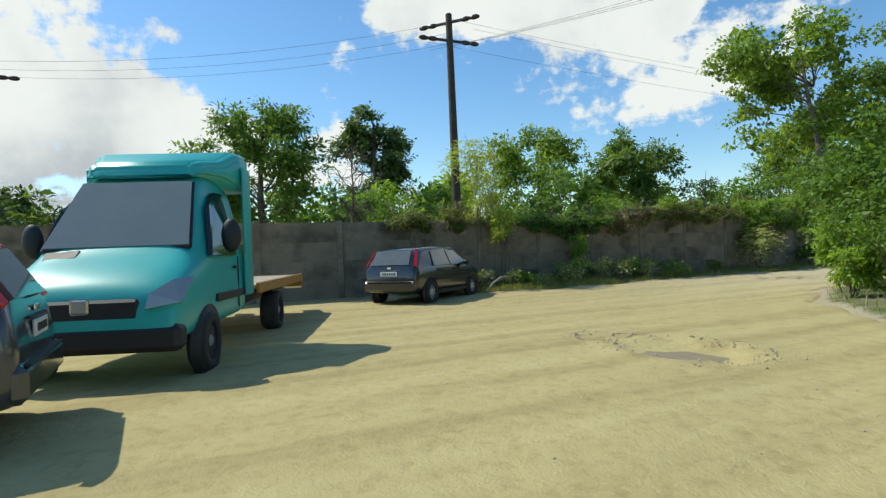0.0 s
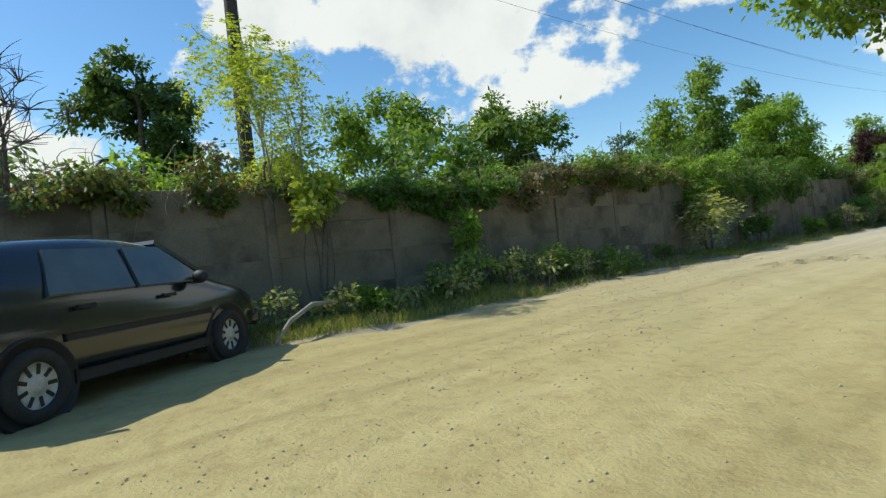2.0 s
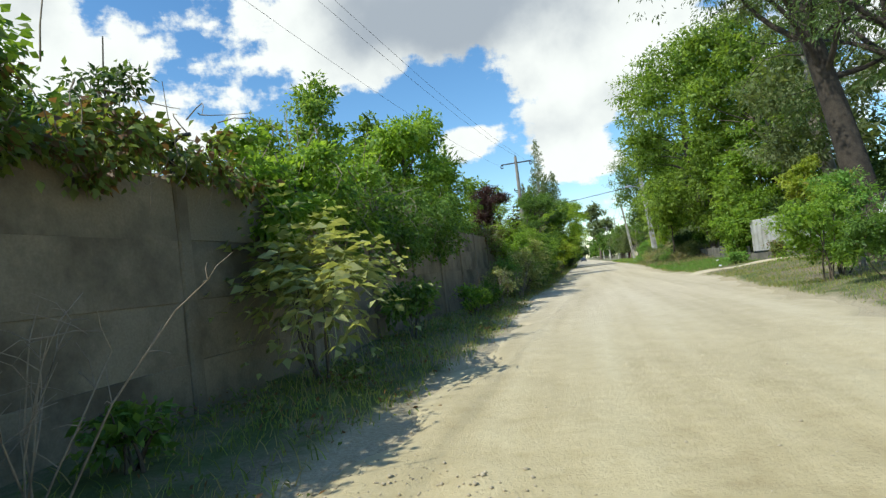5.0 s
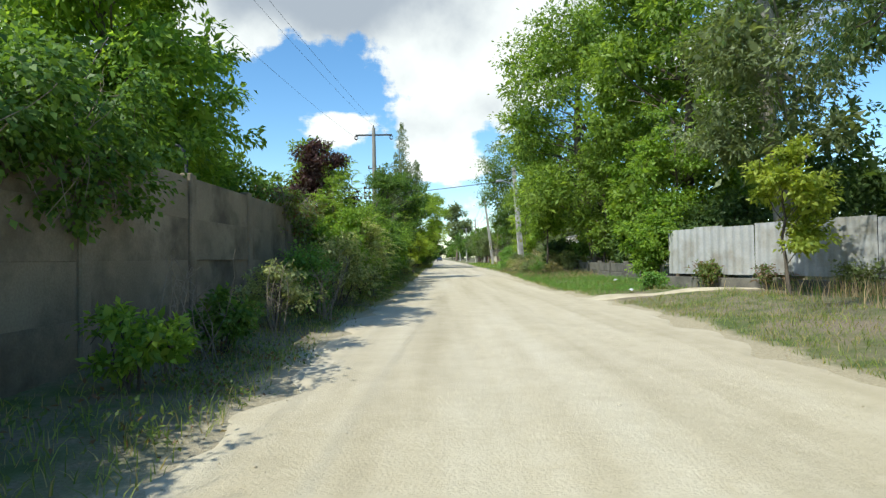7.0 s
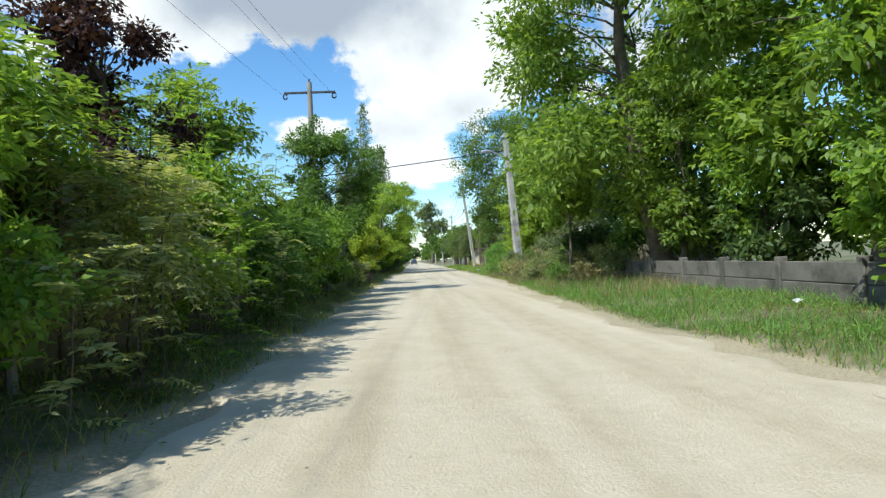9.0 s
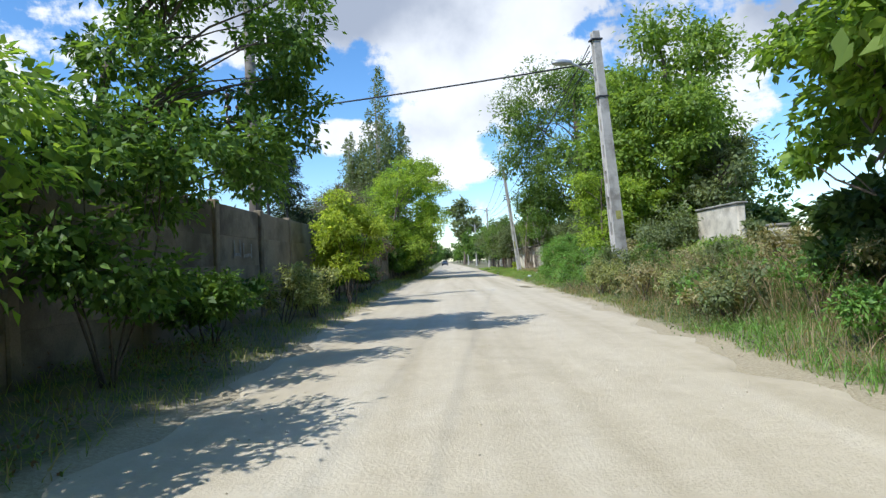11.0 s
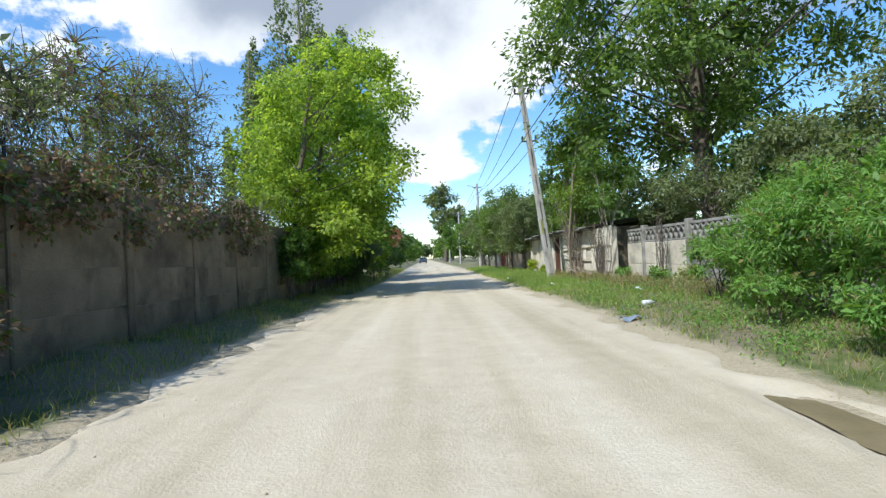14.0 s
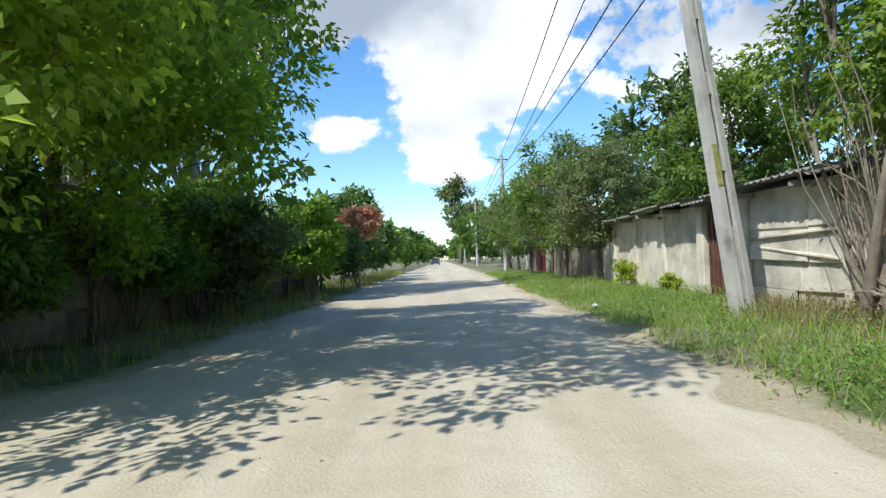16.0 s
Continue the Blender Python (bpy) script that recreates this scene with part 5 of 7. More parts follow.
shrub((2.75, 5.7, 0.15), 2.1, 0.9, 9000, 0.06, "leaf_fresh", "feathery green bush at the road's edge", 230, width=0.3)
shrub((3.3, 6.6, 0.2), 2.3, 0.85, 7000, 0.065, "leaf_weed", "feathery green bush at the road's edge", 231, width=0.3)
shrub((3.1, 4.0, 0.15), 1.3, 0.9, 5000, 0.065, "leaf_mid", "low green bush at the road's edge", 229, width=0.35)
shrub((4.1, 7.6, 0.2), 2.6, 0.6, 0, 0.08, "leaf_mid", "dead pale branches standing in the roadside bushes", 228, bark="pale_bark", stems=6, trunk=0.05, clumps=10)


def leaning_willow(at, tops, girth, seed, label):
    """An old willow: thick bent trunks out of one root, forked limbs and a drooping crown high over the road."""
    r = np.random.default_rng(seed)
    t = thing("tree", label, "tree", at)
    bits, ends, radii = [], [], []
    for n, top in enumerate(tops):
        foot = np.array([0.55 * n, -0.3 * n, -0.2])
        top = np.array(top, float)
        k = np.linspace(0, 1, 10)[:, None]
        path = foot + (top - foot) * k + np.array([0.5, 0.1, 0]) * (k * (1 - k)) + np.array([0, 0, 0.9]) * k * (1 - k)
        path += r.normal(size=path.shape) * 0.03
        bits.append(tube(path, girth * (1 - 0.28 * n) * np.linspace(1, 0.42, 10) * np.r_[1.3, 1.1, np.ones(8)], 12))
        for _ in range(13):
            a = path[r.integers(5, 10)]
            b = a + np.array([r.normal() * 1.6 - 0.5, r.normal() * 1.9, r.uniform(0.2, 2.4)])
            limb = limb_path(a, b, r, 0.16, 7)
            bits.append(tube(limb, np.linspace(girth * 0.24, 0.02, 7), 6))
            for _ in range(4):
                c = limb[r.integers(3, 7)]
                e = c + np.array([r.normal() * 0.9 - 0.2, r.normal() * 0.9, r.uniform(-0.9, 0.5)])
                bits.append(tube(limb_path(c, e, r, 0.2, 5), np.linspace(0.022, 0.006, 5), 4))
                ends.append(e), radii.append(r.uniform(0.35, 0.75))
    v, q = joined(bits)
    child("trunk", mesh_from("trunk", v, q, material=M["dark_bark"], smooth=True), t)
    p, w, o = clumped(np.array(ends), np.array(radii), 15000, r, 0.9)
    v, q = leaf_quads(p, w + np.array([0, 0, -0.4]), 0.1, 0.34, r, out=o)
    child("crown", mesh_from("crown", v, q, material=M["leaf_dark"]), t)


leaning_willow((5.0, 8.6, 0.2), [(-1.3, 0.2, 7.8), (0.7, -0.2, 7.6)], 0.36, 2311, "old willow with two thick leaning dark trunks")
tree((5.3, 13.4, 0.25), 3.4, 0.95, 0.6, 4500, 0.10, "leaf_yellow", "bark", "yellow-green sapling before the metal fence", 232, clumps=12, trunk=0.04)
shrub((4.35, 18.9, 0.25), 2.3, 1.05, 7500, 0.10, "leaf_fresh", "round green bush beside the fence end", 233)
tree((8.0, 17.5, 0.3), 15.0, 3.9, 2.0, 36000, 0.13, "leaf_grey", "pale_bark", "tall grey-green willow behind the metal fence", 234, clumps=44, trunk=0.28, lean=(-0.05, -0.04), width=0.3)
tree((10.5, 12.0, 0.3), 13.0, 3.8, 1.0, 10000, 0.22, "leaf_dark", "bark", "tall dark green tree behind the fence", 235, clumps=34, trunk=0.26, lean=(-0.04, 0))
tree((5.9, 28.6, 0.3), 13.5, 5.0, 0.9, 40000, 0.165, "leaf_walnut", "bark", "large walnut tree overhanging the road", 236, clumps=80, trunk=0.3, shift=(-0.6, 0.5), width=0.45, gap=1.1, core=0.05)
tree((7.0, 22.5, 0.3), 12.5, 3.9, 0.9, 32000, 0.165, "leaf_walnut", "bark", "large walnut tree behind the low wall", 237, clumps=60, trunk=0.25, width=0.45)
for n, (x, y, h, sp) in enumerate([(5.45, 27.0, 6.2, 1.6), (6.2, 21.0, 6.4, 1.7), (6.0, 24.4, 5.2, 1.5)]):
    tree((x, y, 0.27), h, sp, 0.7, 8000, 0.12, "leaf_fresh" if n else "leaf_walnut", "bark", "young walnut growing before the large trees", 2390 + n, clumps=24, trunk=0.06, core=0.05, group="young walnuts")
tree((3.8, 31.5, 0.2), 4.4, 1.15, 0.7, 6000, 0.12, "leaf_fresh", "bark", "young walnut tree at the edge of the verge", 239, clumps=18, trunk=0.06)
tree((8.8, 33.5, 0.3), 11.0, 4.0, 0.8, 10000, 0.22, "leaf_dark", "bark", "dark green tree behind the roadside weeds", 238, clumps=34, trunk=0.22)
for n, (x, y, h, s, kind) in enumerate([(6.2, 24.0, 2.6, 1.5, "leaf_dark"), (6.4, 27.5, 2.8, 1.6, "leaf_dark"), (6.0, 31.0, 2.6, 1.5, "leaf_mid"), (9.6, 16.5, 3.6, 1.8, "leaf_dark"), (7.6, 20.0, 3.0, 1.4, "leaf_dark"), (5.0, 33.0, 1.9, 1.1, "leaf_dark")]):
    shrub((x, y, 0.25), h, s, 5000, 0.13, kind, "dark green bush in the shade of the trees", 240 + n, group="bushes under the trees")
tree((8.4, 48.7, 0.3), 10.8, 3.7, 0.9, 42000, 0.145, "leaf_walnut", "bark", "large leafy tree behind the concrete pole", 250, clumps=56, trunk=0.26, gap=1.15)
tree((9.3, 46.4, 0.3), 5.4, 1.7, 0.6, 9000, 0.11, "leaf_grey", "bark", "dense green tree beside a white wall", 251, clumps=34, trunk=0.2)
tree((5.3, 47.3, 0.25), 4.9, 1.95, 0.8, 15000, 0.10, "leaf_maple", "bark", "bright yellow-green young maple at the verge", 252, clumps=20, trunk=0.06)
for n, (x, y, h, s, c) in enumerate([(3.95, 48.2, 0.9, 0.65, 3500), (4.3, 49.4, 1.35, 0.85, 6500), (4.6, 50.9, 1.95, 1.05, 11000), (4.8, 52.4, 2.3, 1.15, 13000), (4.9, 54.0, 2.0, 1.0, 10000), (4.75, 55.4, 1.3, 0.75, 5000), (3.9, 50.6, 0.7, 0.6, 2500), (4.0, 52.6, 0.75, 0.6, 2500)]):
    shrub((x, y, float(land(x, y))), h, s, c, 0.06, "leaf_weed", "tall feathery bright green weed bush", 850 + n, width=0.25, clumps=20, group="feathery weed bushes", category="weed")
tree((8.9, 63.4, 0.3), 14.0, 5.6, 2.4, 50000, 0.15, "leaf_walnut2", "bark", "very large walnut tree overhanging the fence", 255, clumps=90, trunk=0.34, shift=(-0.8, 0), width=0.45, gap=1.12, core=0.06)
tree((9.0, 55.5, 0.3), 5.4, 2.5, 0.6, 13000, 0.085, "leaf_grey", "bark", "grey-green tree behind the fence", 256, clumps=40, trunk=0.2, core=0.05)
for n, (x, y, h, s) in enumerate([(7.6, 57.5, 3.6, 1.6), (7.4, 60.8, 3.5, 1.6), (7.2, 64.0, 3.2, 1.3)]):
    tree((x, y, 0.3), h, s, 1.1, 8000, 0.075, "leaf_grey", "bark", "small grey-green plum tree behind the fence", 260 + n, clumps=22, trunk=0.07, core=0.02, group="plum trees")
tree((5.2, 66.1, 0.28), 6.4, 1.7, 1.25, 17000, 0.085, "leaf_walnut", "twig", "crooked tree with several brown stems before the old wall", 265, clumps=34, trunk=0.1, stems=5, shift=(0.45, 0.5), width=0.55, core=0.04)
tree((5.25, 62.9, 0.28), 4.4, 1.1, 1.6, 2600, 0.08, "leaf_mid", "pale_bark", "thin sparse sapling before the fence", 266, clumps=10, trunk=0.04, stems=3)
for n, (x, y, h, s, k, wood) in enumerate([(5.2, 66.15, 2.7, 0.42, 26, "twig"), (5.25, 66.0, 2.1, 0.3, 18, "twig"), (5.3, 63.75, 1.8, 0.13, 26, "dead_twig"), (5.35, 63.4, 1.6, 0.16, 18, "dead_twig"), (5.55, 59.6, 1.5, 0.1, 14, "dead_twig")]):
    weed_stalks((x, y, 0.27), h, s, k, 410 + n, "bundle of dead brown stems before the fence", 0.014, wood, "dead stems before the fence")
for n, (x, y, a) in enumerate([(5.0, 65.3, 80), (4.9, 64.6, 104), (5.1, 63.9, 92), (4.85, 65.6, 68)]):
    r_b = np.random.default_rng(430 + n)
    bough = thing("fallen_branch", "fallen dry brown branch on the dead weeds", "branch", (x, y, 0.34 + 0.03 * n), a, "fallen branches")
    spine = limb_path((-0.8, 0, 0), (0.8, 0.05, 0.06), r_b, 0.08, 8)
    bits = [tube(spine, np.linspace(0.026, 0.009, 8), 6)]
    for _ in range(9):
        p0 = spine[r_b.integers(2, 8)]
        bits.append(tube(limb_path(p0, p0 + np.array([r_b.uniform(0.1, 0.45), r_b.normal() * 0.22, r_b.uniform(0.0, 0.16)]), r_b, 0.12, 4), np.linspace(0.009, 0.003, 4), 4))
    v, q = joined(bits)
    child("bough", mesh_from("bough", v, q, material=M["twig"], smooth=True), bough)
for n, (x, y, h, sp, kind) in enumerate([(5.4, 62.1, 0.42, 0.3, "leaf_weed"), (5.3, 59.2, 0.5, 0.4, "leaf_weed"), (5.35, 57.6, 0.55, 0.45, "leaf_bramble")]):
    shrub((x, y, float(land(x, y))), h, sp, 1100, 0.055, kind, "low bright green weed on the verge", 440 + n, category="weed", group="low weeds on the verge", clumps=9, core=0.03)
for n, (x, y, h, s) in enumerate([(5.1, 76.8, 4.6, 1.7), (4.9, 80.4, 5.6, 2.0), (5.2, 84.6, 5.4, 2.0), (5.0, 89.0, 5.0, 1.9), (5.1, 94.0, 5.2, 2.0), (6.8, 72.5, 5.0, 1.7)]):
    tree((x, y, 0.28), h, s * 1.1, 0.35, 16000, 0.08, "leaf_walnut2" if n % 2 else "leaf_grey", "bark", "round-crowned fruit tree on the grass verge", 270 + n, clumps=34, trunk=0.08, group="fruit trees on the verge")
tree((9.5, 82, 0.3), 8.5, 3.2, 1.5, 6000, 0.22, "leaf_dark", "bark", "dark green tree behind the sheds", 279, clumps=24)
for n in range(14):
    y = 101 + 14 * n
    tree((5.4 + 1.2 * (n % 3), y, 0.3), 5.5 + 3.0 * ((n * 5) % 4) / 3, 3.0, 0.8, 2500, 0.32 + 0.016 * n, ("leaf_mid", "leaf_dark", "leaf_walnut")[n % 3], "bark", "green leafy roadside tree", 540 + n, group="far roadside trees")
tree((4.0, 172, 0.3), 17.5, 4.4, 4.0, 5000, 0.5, "leaf_grey", "bark", "tall pine-like tree far down the road", 560, clumps=24, trunk=0.35)
for n in range(30):
    a = n * 2.4
    x, y = (1 if n % 2 else -1) * (28 + 19 * ((n * 11) % 7)), 60 + 11.0 * n
    tree((x, y, 0.3), 6 + 4 * ((n * 3) % 5) / 4, 4.5, 0.5, 1000, 0.7, ("leaf_dark", "leaf_mid")[n % 2], "bark", "distant green tree in the fields", 600 + n, clumps=14, group="distant trees", sides=5)
for n in range(22):
    tree((-60 + 6.0 * n, 345 + 7 * (n % 3), 0.3), 9 + 4 * ((n * 3) % 5) / 4, 5.0, 0.3, 1000, 0.9, ("leaf_dark", "leaf_mid")[n % 2], "bark", "distant green tree closing the road", 640 + n, clumps=14, group="distant trees", sides=5)
for n in range(14):
    tree((-45 - 6 * (n % 4), -45 + 10.0 * n, 0.3), 6 + 3 * ((n * 3) % 5) / 4, 5.0, 0.3, 1200, 0.55, ("leaf_dark", "leaf_mid")[n % 2], "bark", "distant green tree beyond the wall", 670 + n, clumps=14, group="distant trees", sides=5)

for n in range(16):
    y = 10 + 4.3 * n
    open_sky = 30 < y < 51
    shrub((11.5 + 1.5 * (n % 3), y, 0.3), 2.6 if open_sky else 5.0 + 2.2 * ((n * 5) % 4) / 3, 2.2 if open_sky else 3.0, 3000, 0.22, ("leaf_dark", "leaf_mid", "leaf_walnut")[n % 3], "dense dark thicket behind the roadside trees", 460 + n, clumps=24, group="thicket behind the trees", name="thicket")
for n in range(10):
    shrub((10.0 + 2.5 * (n % 2), 80 + 11 * n, 0.3), 4.5 + 1.5 * (n % 3), 3.6, 2200, 0.28, ("leaf_dark", "leaf_mid")[n % 2], "dense green thicket behind the verge", 480 + n, clumps=22, group="thicket behind the trees", name="thicket")

r_w = np.random.default_rng(909)
for n in range(36):
    x, y = r_w.uniform(3.35, 5.4), 29.5 + 0.5 * n + r_w.normal() * 0.3
    if abs(x - 4.05) < 0.5 and abs(y - 41.1) < 0.6:
        x += 0.9
    h = r_w.uniform(0.95, 1.5) * (0.7 if x < 3.8 else 1.0)
    shrub((x, y, float(land(x, y))), h, r_w.uniform(0.45, 0.75), 1300, 0.06, "leaf_weed" if y > 43.2 else ("leaf_grey", "leaf_straw", "leaf_bramble", "leaf_weed")[n % 4], "bushy green weed on the verge" if y > 43.2 else "bushy grey-green wormwood on the verge", 920 + n, category="weed", name="tall_weed", group="tall weeds on the verge", width=0.35, clumps=10)
for n in range(9):
    x, y = 5.6 + 1.2 * (n % 2), 33 + 1.5 * n
    shrub((x, y, 0.25), 1.0 + 0.25 * (n % 3), 0.8, 2000, 0.07, ("leaf_grey", "leaf_fresh", "leaf_straw")[n % 3], "tangled green bush behind the verge weeds", 950 + n, group="tangled bushes", width=0.4)
for n in range(9):
    shrub((-3.9 - 0.3 * (n % 2), 64.6 + 1.55 * n, 0.15), 2.2 + 0.5 * (n % 3), 1.15, 4200, 0.10, ("leaf_fresh", "leaf_mid")[n % 2], "dense green bush under the roadside trees", 965 + n, group="bushes under the left trees")

# grass
off_right = lambda p: p[:, 0] > road_right(p[:, 1]) + 0.12
off_left = lambda p: p[:, 0] < road_left(p[:, 1]) - 0.05
grass_patch("grass", (1.6, 2), (5.2, 36), 42000, 0.10, "grass", "short green verge grass", 701, width=0.0045, bend=1.0, edge=lambda p: off_right(p) & (np.abs(p[:, 1] - 16.2) > 0.7))
grass_patch("grass", (2.6, 36), (5.6, 61), 27000, 0.11, "grass", "short green verge grass", 702, width=0.005, bend=1.0, edge=off_right)
grass_patch("grass", (2.6, 61), (5.1, 98), 34000, 0.12, "lush_grass", "lush bright green verge grass", 719, width=0.006, bend=1.0, edge=off_right)
grass_patch("weeds", (2.5, 24.0), (5.0, 46.5), 9000, 0.34, "dry_grass", "tall dry grass and weeds on the verge", 703, width=0.004, bend=0.9, edge=lambda p: p[:, 0] > road_right(p[:, 1]) + 0.35 + 0.35 * np.sin(p[:, 1]))
grass_patch("weeds", (3.5, 32.0), (7.8, 42.5), 15000, 0.95, "dry_grass", "tall dry grass before the white wall", 704, width=0.004, bend=0.9)
leafy_patch("weeds", (2.7, 44.0), (6.0, 62.0), 16000, 0.20, 0.042, "leaf_weed", "low broad-leaved green weeds on the verge", 705, edge=lambda p: off_right(p) & (p[:, 0] > road_right(p[:, 1]) + 0.3))
leafy_patch("weeds", (2.7, 62.0), (5.3, 92.0), 12000, 0.14, 0.045, "leaf_weed", "low broad-leaved green weeds on the verge", 711, edge=lambda p: off_right(p) & (p[:, 0] > road_right(p[:, 1]) + 0.3))
leafy_patch("weeds", (2.0, 17.0), (4.6, 34.0), 9000, 0.12, 0.04, "leaf_weed", "low broad-leaved green weeds on the verge", 712, edge=lambda p: off_right(p) & (p[:, 0] > road_right(p[:, 1]) + 0.3))
leafy_patch("weeds", (-4.9, -17.0), (-3.3, 34.0), 13000, 0.2, 0.047, "leaf_vine", "low weeds along the foot of the wall", 713, edge=off_left)
leafy_patch("weeds", (2.6, 33.0), (4.4, 46.0), 10000, 0.3, 0.042, "leaf_grey", "low grey-green weeds on the verge", 714, edge=lambda p: off_right(p) & (p[:, 0] > road_right(p[:, 1]) + 0.25))
grass_patch("grass", (-5.0, -17), (-3.2, -9.5), 20000, 0.20, "grass", "bright green grass at the foot of the wall", 706, width=0.004, bend=1.0, edge=off_left)
grass_patch("grass", (-5.0, -9.5), (-3.0, 66), 36000, 0.14, "grass", "green grass at the foot of the wall", 707, width=0.0045, bend=1.0, edge=off_left)
grass_patch("grass", (1.5, -20), (14, 2), 16000, 0.25, "grass", "green grass under the bushes", 708, width=0.005, bend=1.0, edge=off_right)
grass_patch("grass", (-4.5, 66), (-2.3, 110), 9000, 0.3, "grass", "green grass along the hedge", 709, edge=off_left)
grass_patch("weeds", (5.0, 9.0), (8.5, 17.0), 3500, 0.4, "dry_grass", "dry yellow grass before the metal fence", 710, width=0.006, edge=lambda p: np.abs(p[:, 1] - 15.3) > 1.0)

# dry brushwood and low growth before the metal fence
for n, (x, y, h, s, kind) in enumerate([(5.4, 16.9, 0.8, 0.6, "leaf_vine"), (6.2, 15.2, 0.75, 0.6, "leaf_brown"), (6.9, 13.5, 0.9, 0.7, "leaf_grey"), (7.5, 12.0, 0.8, 0.65, "leaf_brown"), (4.0, 17.3, 0.5, 0.5, "leaf_weed")]):
    shrub((x, y, 0.22), h, s, 1600, 0.06, kind, "low scrubby weed before the metal fence", 980 + n, group="weeds at the metal fence", category="weed")
for n, (x, y) in enumerate([(7.4, 51.5), (7.9, 54.0), (7.3, 48.6), (8.2, 58.0), (7.0, 45.5)]):
    shrub((x, y, 0.28), 2.6 + 0.4 * (n % 3), 1.5, 5500, 0.085, ("leaf_grey", "leaf_mid")[n % 2], "dense bush behind the concrete fence", 990 + n, core=0.05, group="bushes behind the fence")
grass_patch("weeds", (4.55, 55.8), (5.75, 68.5), 9000, 0.3, "dry_grass", "dry brown weeds at the foot of the fence", 715, width=0.004, bend=1.1)
leafy_patch("weeds", (4.6, 56.0), (5.7, 68.0), 8000, 0.24, 0.04, "leaf_brown", "dead brown weeds at the foot of the fence", 716)
grass_patch("weeds", (3.1, 55.0), (5.6, 78.0), 7500, 0.25, "lush_grass", "uneven taller grass on the verge", 717, width=0.004, bend=1.1)
grass_patch("weeds", (2.3, 17.2), (4.9, 34.0), 15000, 0.2, "leaf_weed", "uneven taller grass on the verge", 718, width=0.0045, bend=1.1, edge=off_right)
for n, (x, y, h) in enumerate([(8.6, 50.4, 3.0), (10.5, 53.5, 3.8), (6.7, 19.8, 2.6), (8.2, 21.6, 3.0), (10.8, 18.6, 3.4), (9.2, 47.6, 3.2)]):
    shrub((x, y, 0.28), h, 1.6, 4200, 0.12, ("leaf_dark", "leaf_mid")[n % 2], "dense dark bush closing the gap under the trees", 1000 + n, group="bushes behind the walls")


# ---- poles and cables ----


def bent(points, radius, sides=8):
    return tube(points, [radius] * len(points), sides)


def lathe(profile, sides=16, m=None):
    """Places and quads of a turned form: (radius, height) pairs round z."""
    a = np.arange(sides) * 2 * np.pi / sides
    v = np.array([[(rad * math.cos(t), rad * math.sin(t), z) for t in a] for rad, z in profile]).reshape(-1, 3)
    n = len(profile)
    q = [(i * sides + j, i * sides + (j + 1) % sides, (i + 1) * sides + (j + 1) % sides, (i + 1) * sides + j) for i in range(n - 1) for j in range(sides)]
    if m is not None:
        v = np.array([m @ Vector(p) for p in v])
    return v, np.array(q)


def solid(name, vq, material, parent, label="", smooth=True):
    return child(name, mesh_from(name, vq[0], vq[1], material=M[material], smooth=smooth), parent, label)


INSULATOR = [(0.0, 0.0), (0.02, 0.0), (0.02, 0.03), (0.06, 0.04), (0.025, 0.07), (0.06, 0.09), (0.025, 0.12), (0.05, 0.14), (0.02, 0.18), (0.0, 0.18)]

# street-lamp pole of pierced concrete
lamp = thing("street_lamp", "weathered concrete lamp post with one bracket arm", "street lamp", (4.0, 41.1, 0.2), 15)
lamp.rotation_euler[1] = radians(-3.8)
H = 7.0


def width_at(z):
    return 0.185 - 0.09 * z / H, 0.135 - 0.05 * z / H


bm = bmesh.new()
for side in (-1, 1):
    ringz = np.linspace(-0.4, H, 8)
    rings = []
    for z in ringz:
        wx_, wy_ = width_at(max(z, 0))
        y0, y1 = side * wy_ * 0.38, side * wy_
        rings.append([bm.verts.new(p) for p in ((-wx_, y0, z), (wx_, y0, z), (wx_, y1, z), (-wx_, y1, z))])
    for a, b in zip(rings, rings[1:]):
        for k in range(4):
            bm.faces.new((a[k], a[(k + 1) % 4], b[(k + 1) % 4], b[k]))
    bm.faces.new(rings[-1]), bm.faces.new(rings[0][::-1])
bmesh.ops.recalc_face_normals(bm, faces=bm.faces)
part("shaft", bm, M["pole"], lamp)
z = -0.3
while z < H:
    wx_, wy_ = width_at(max(z, 0))
    gap = 0.34 if z > 0.2 else 0.0
    part("rung", boxed((-wx_ + 0.012, -wy_ * 0.38, z), (wx_ - 0.012, wy_ * 0.38, min(H - 0.01, z + 0.36)), 0.0), M["pole"], lamp)
    z += 0.36 + gap
solid("arm", bent([(-0.12, 0, 5.75), (-0.35, 0, 5.95), (-0.7, -0.03, 6.1), (-0.95, -0.05, 6.16)], 0.028), "galv", lamp, "galvanised lamp arm")
head = bmesh.new()
bmesh.ops.create_uvsphere(head, u_segments=16, v_segments=10, radius=0.5, matrix=Matrix.Translation((-1.1, -0.05, 6.16)) @ Matrix.Diagonal((0.62, 0.24, 0.17, 1)))
part("lamp_head", head, M["galv"], lamp, "pale grey lamp head")
part("paint_mark", boxed((-0.05, -0.128, 1.9), (0.10, -0.118, 2.12), 0.0), M["yellow"], lamp, "yellow paint mark")
for z in (5.2, 6.75):
    part("band", boxed((-0.16, -0.12, z), (0.16, 0.12, z + 0.05), 0.01), M["dark_metal"], lamp, "dark steel band")

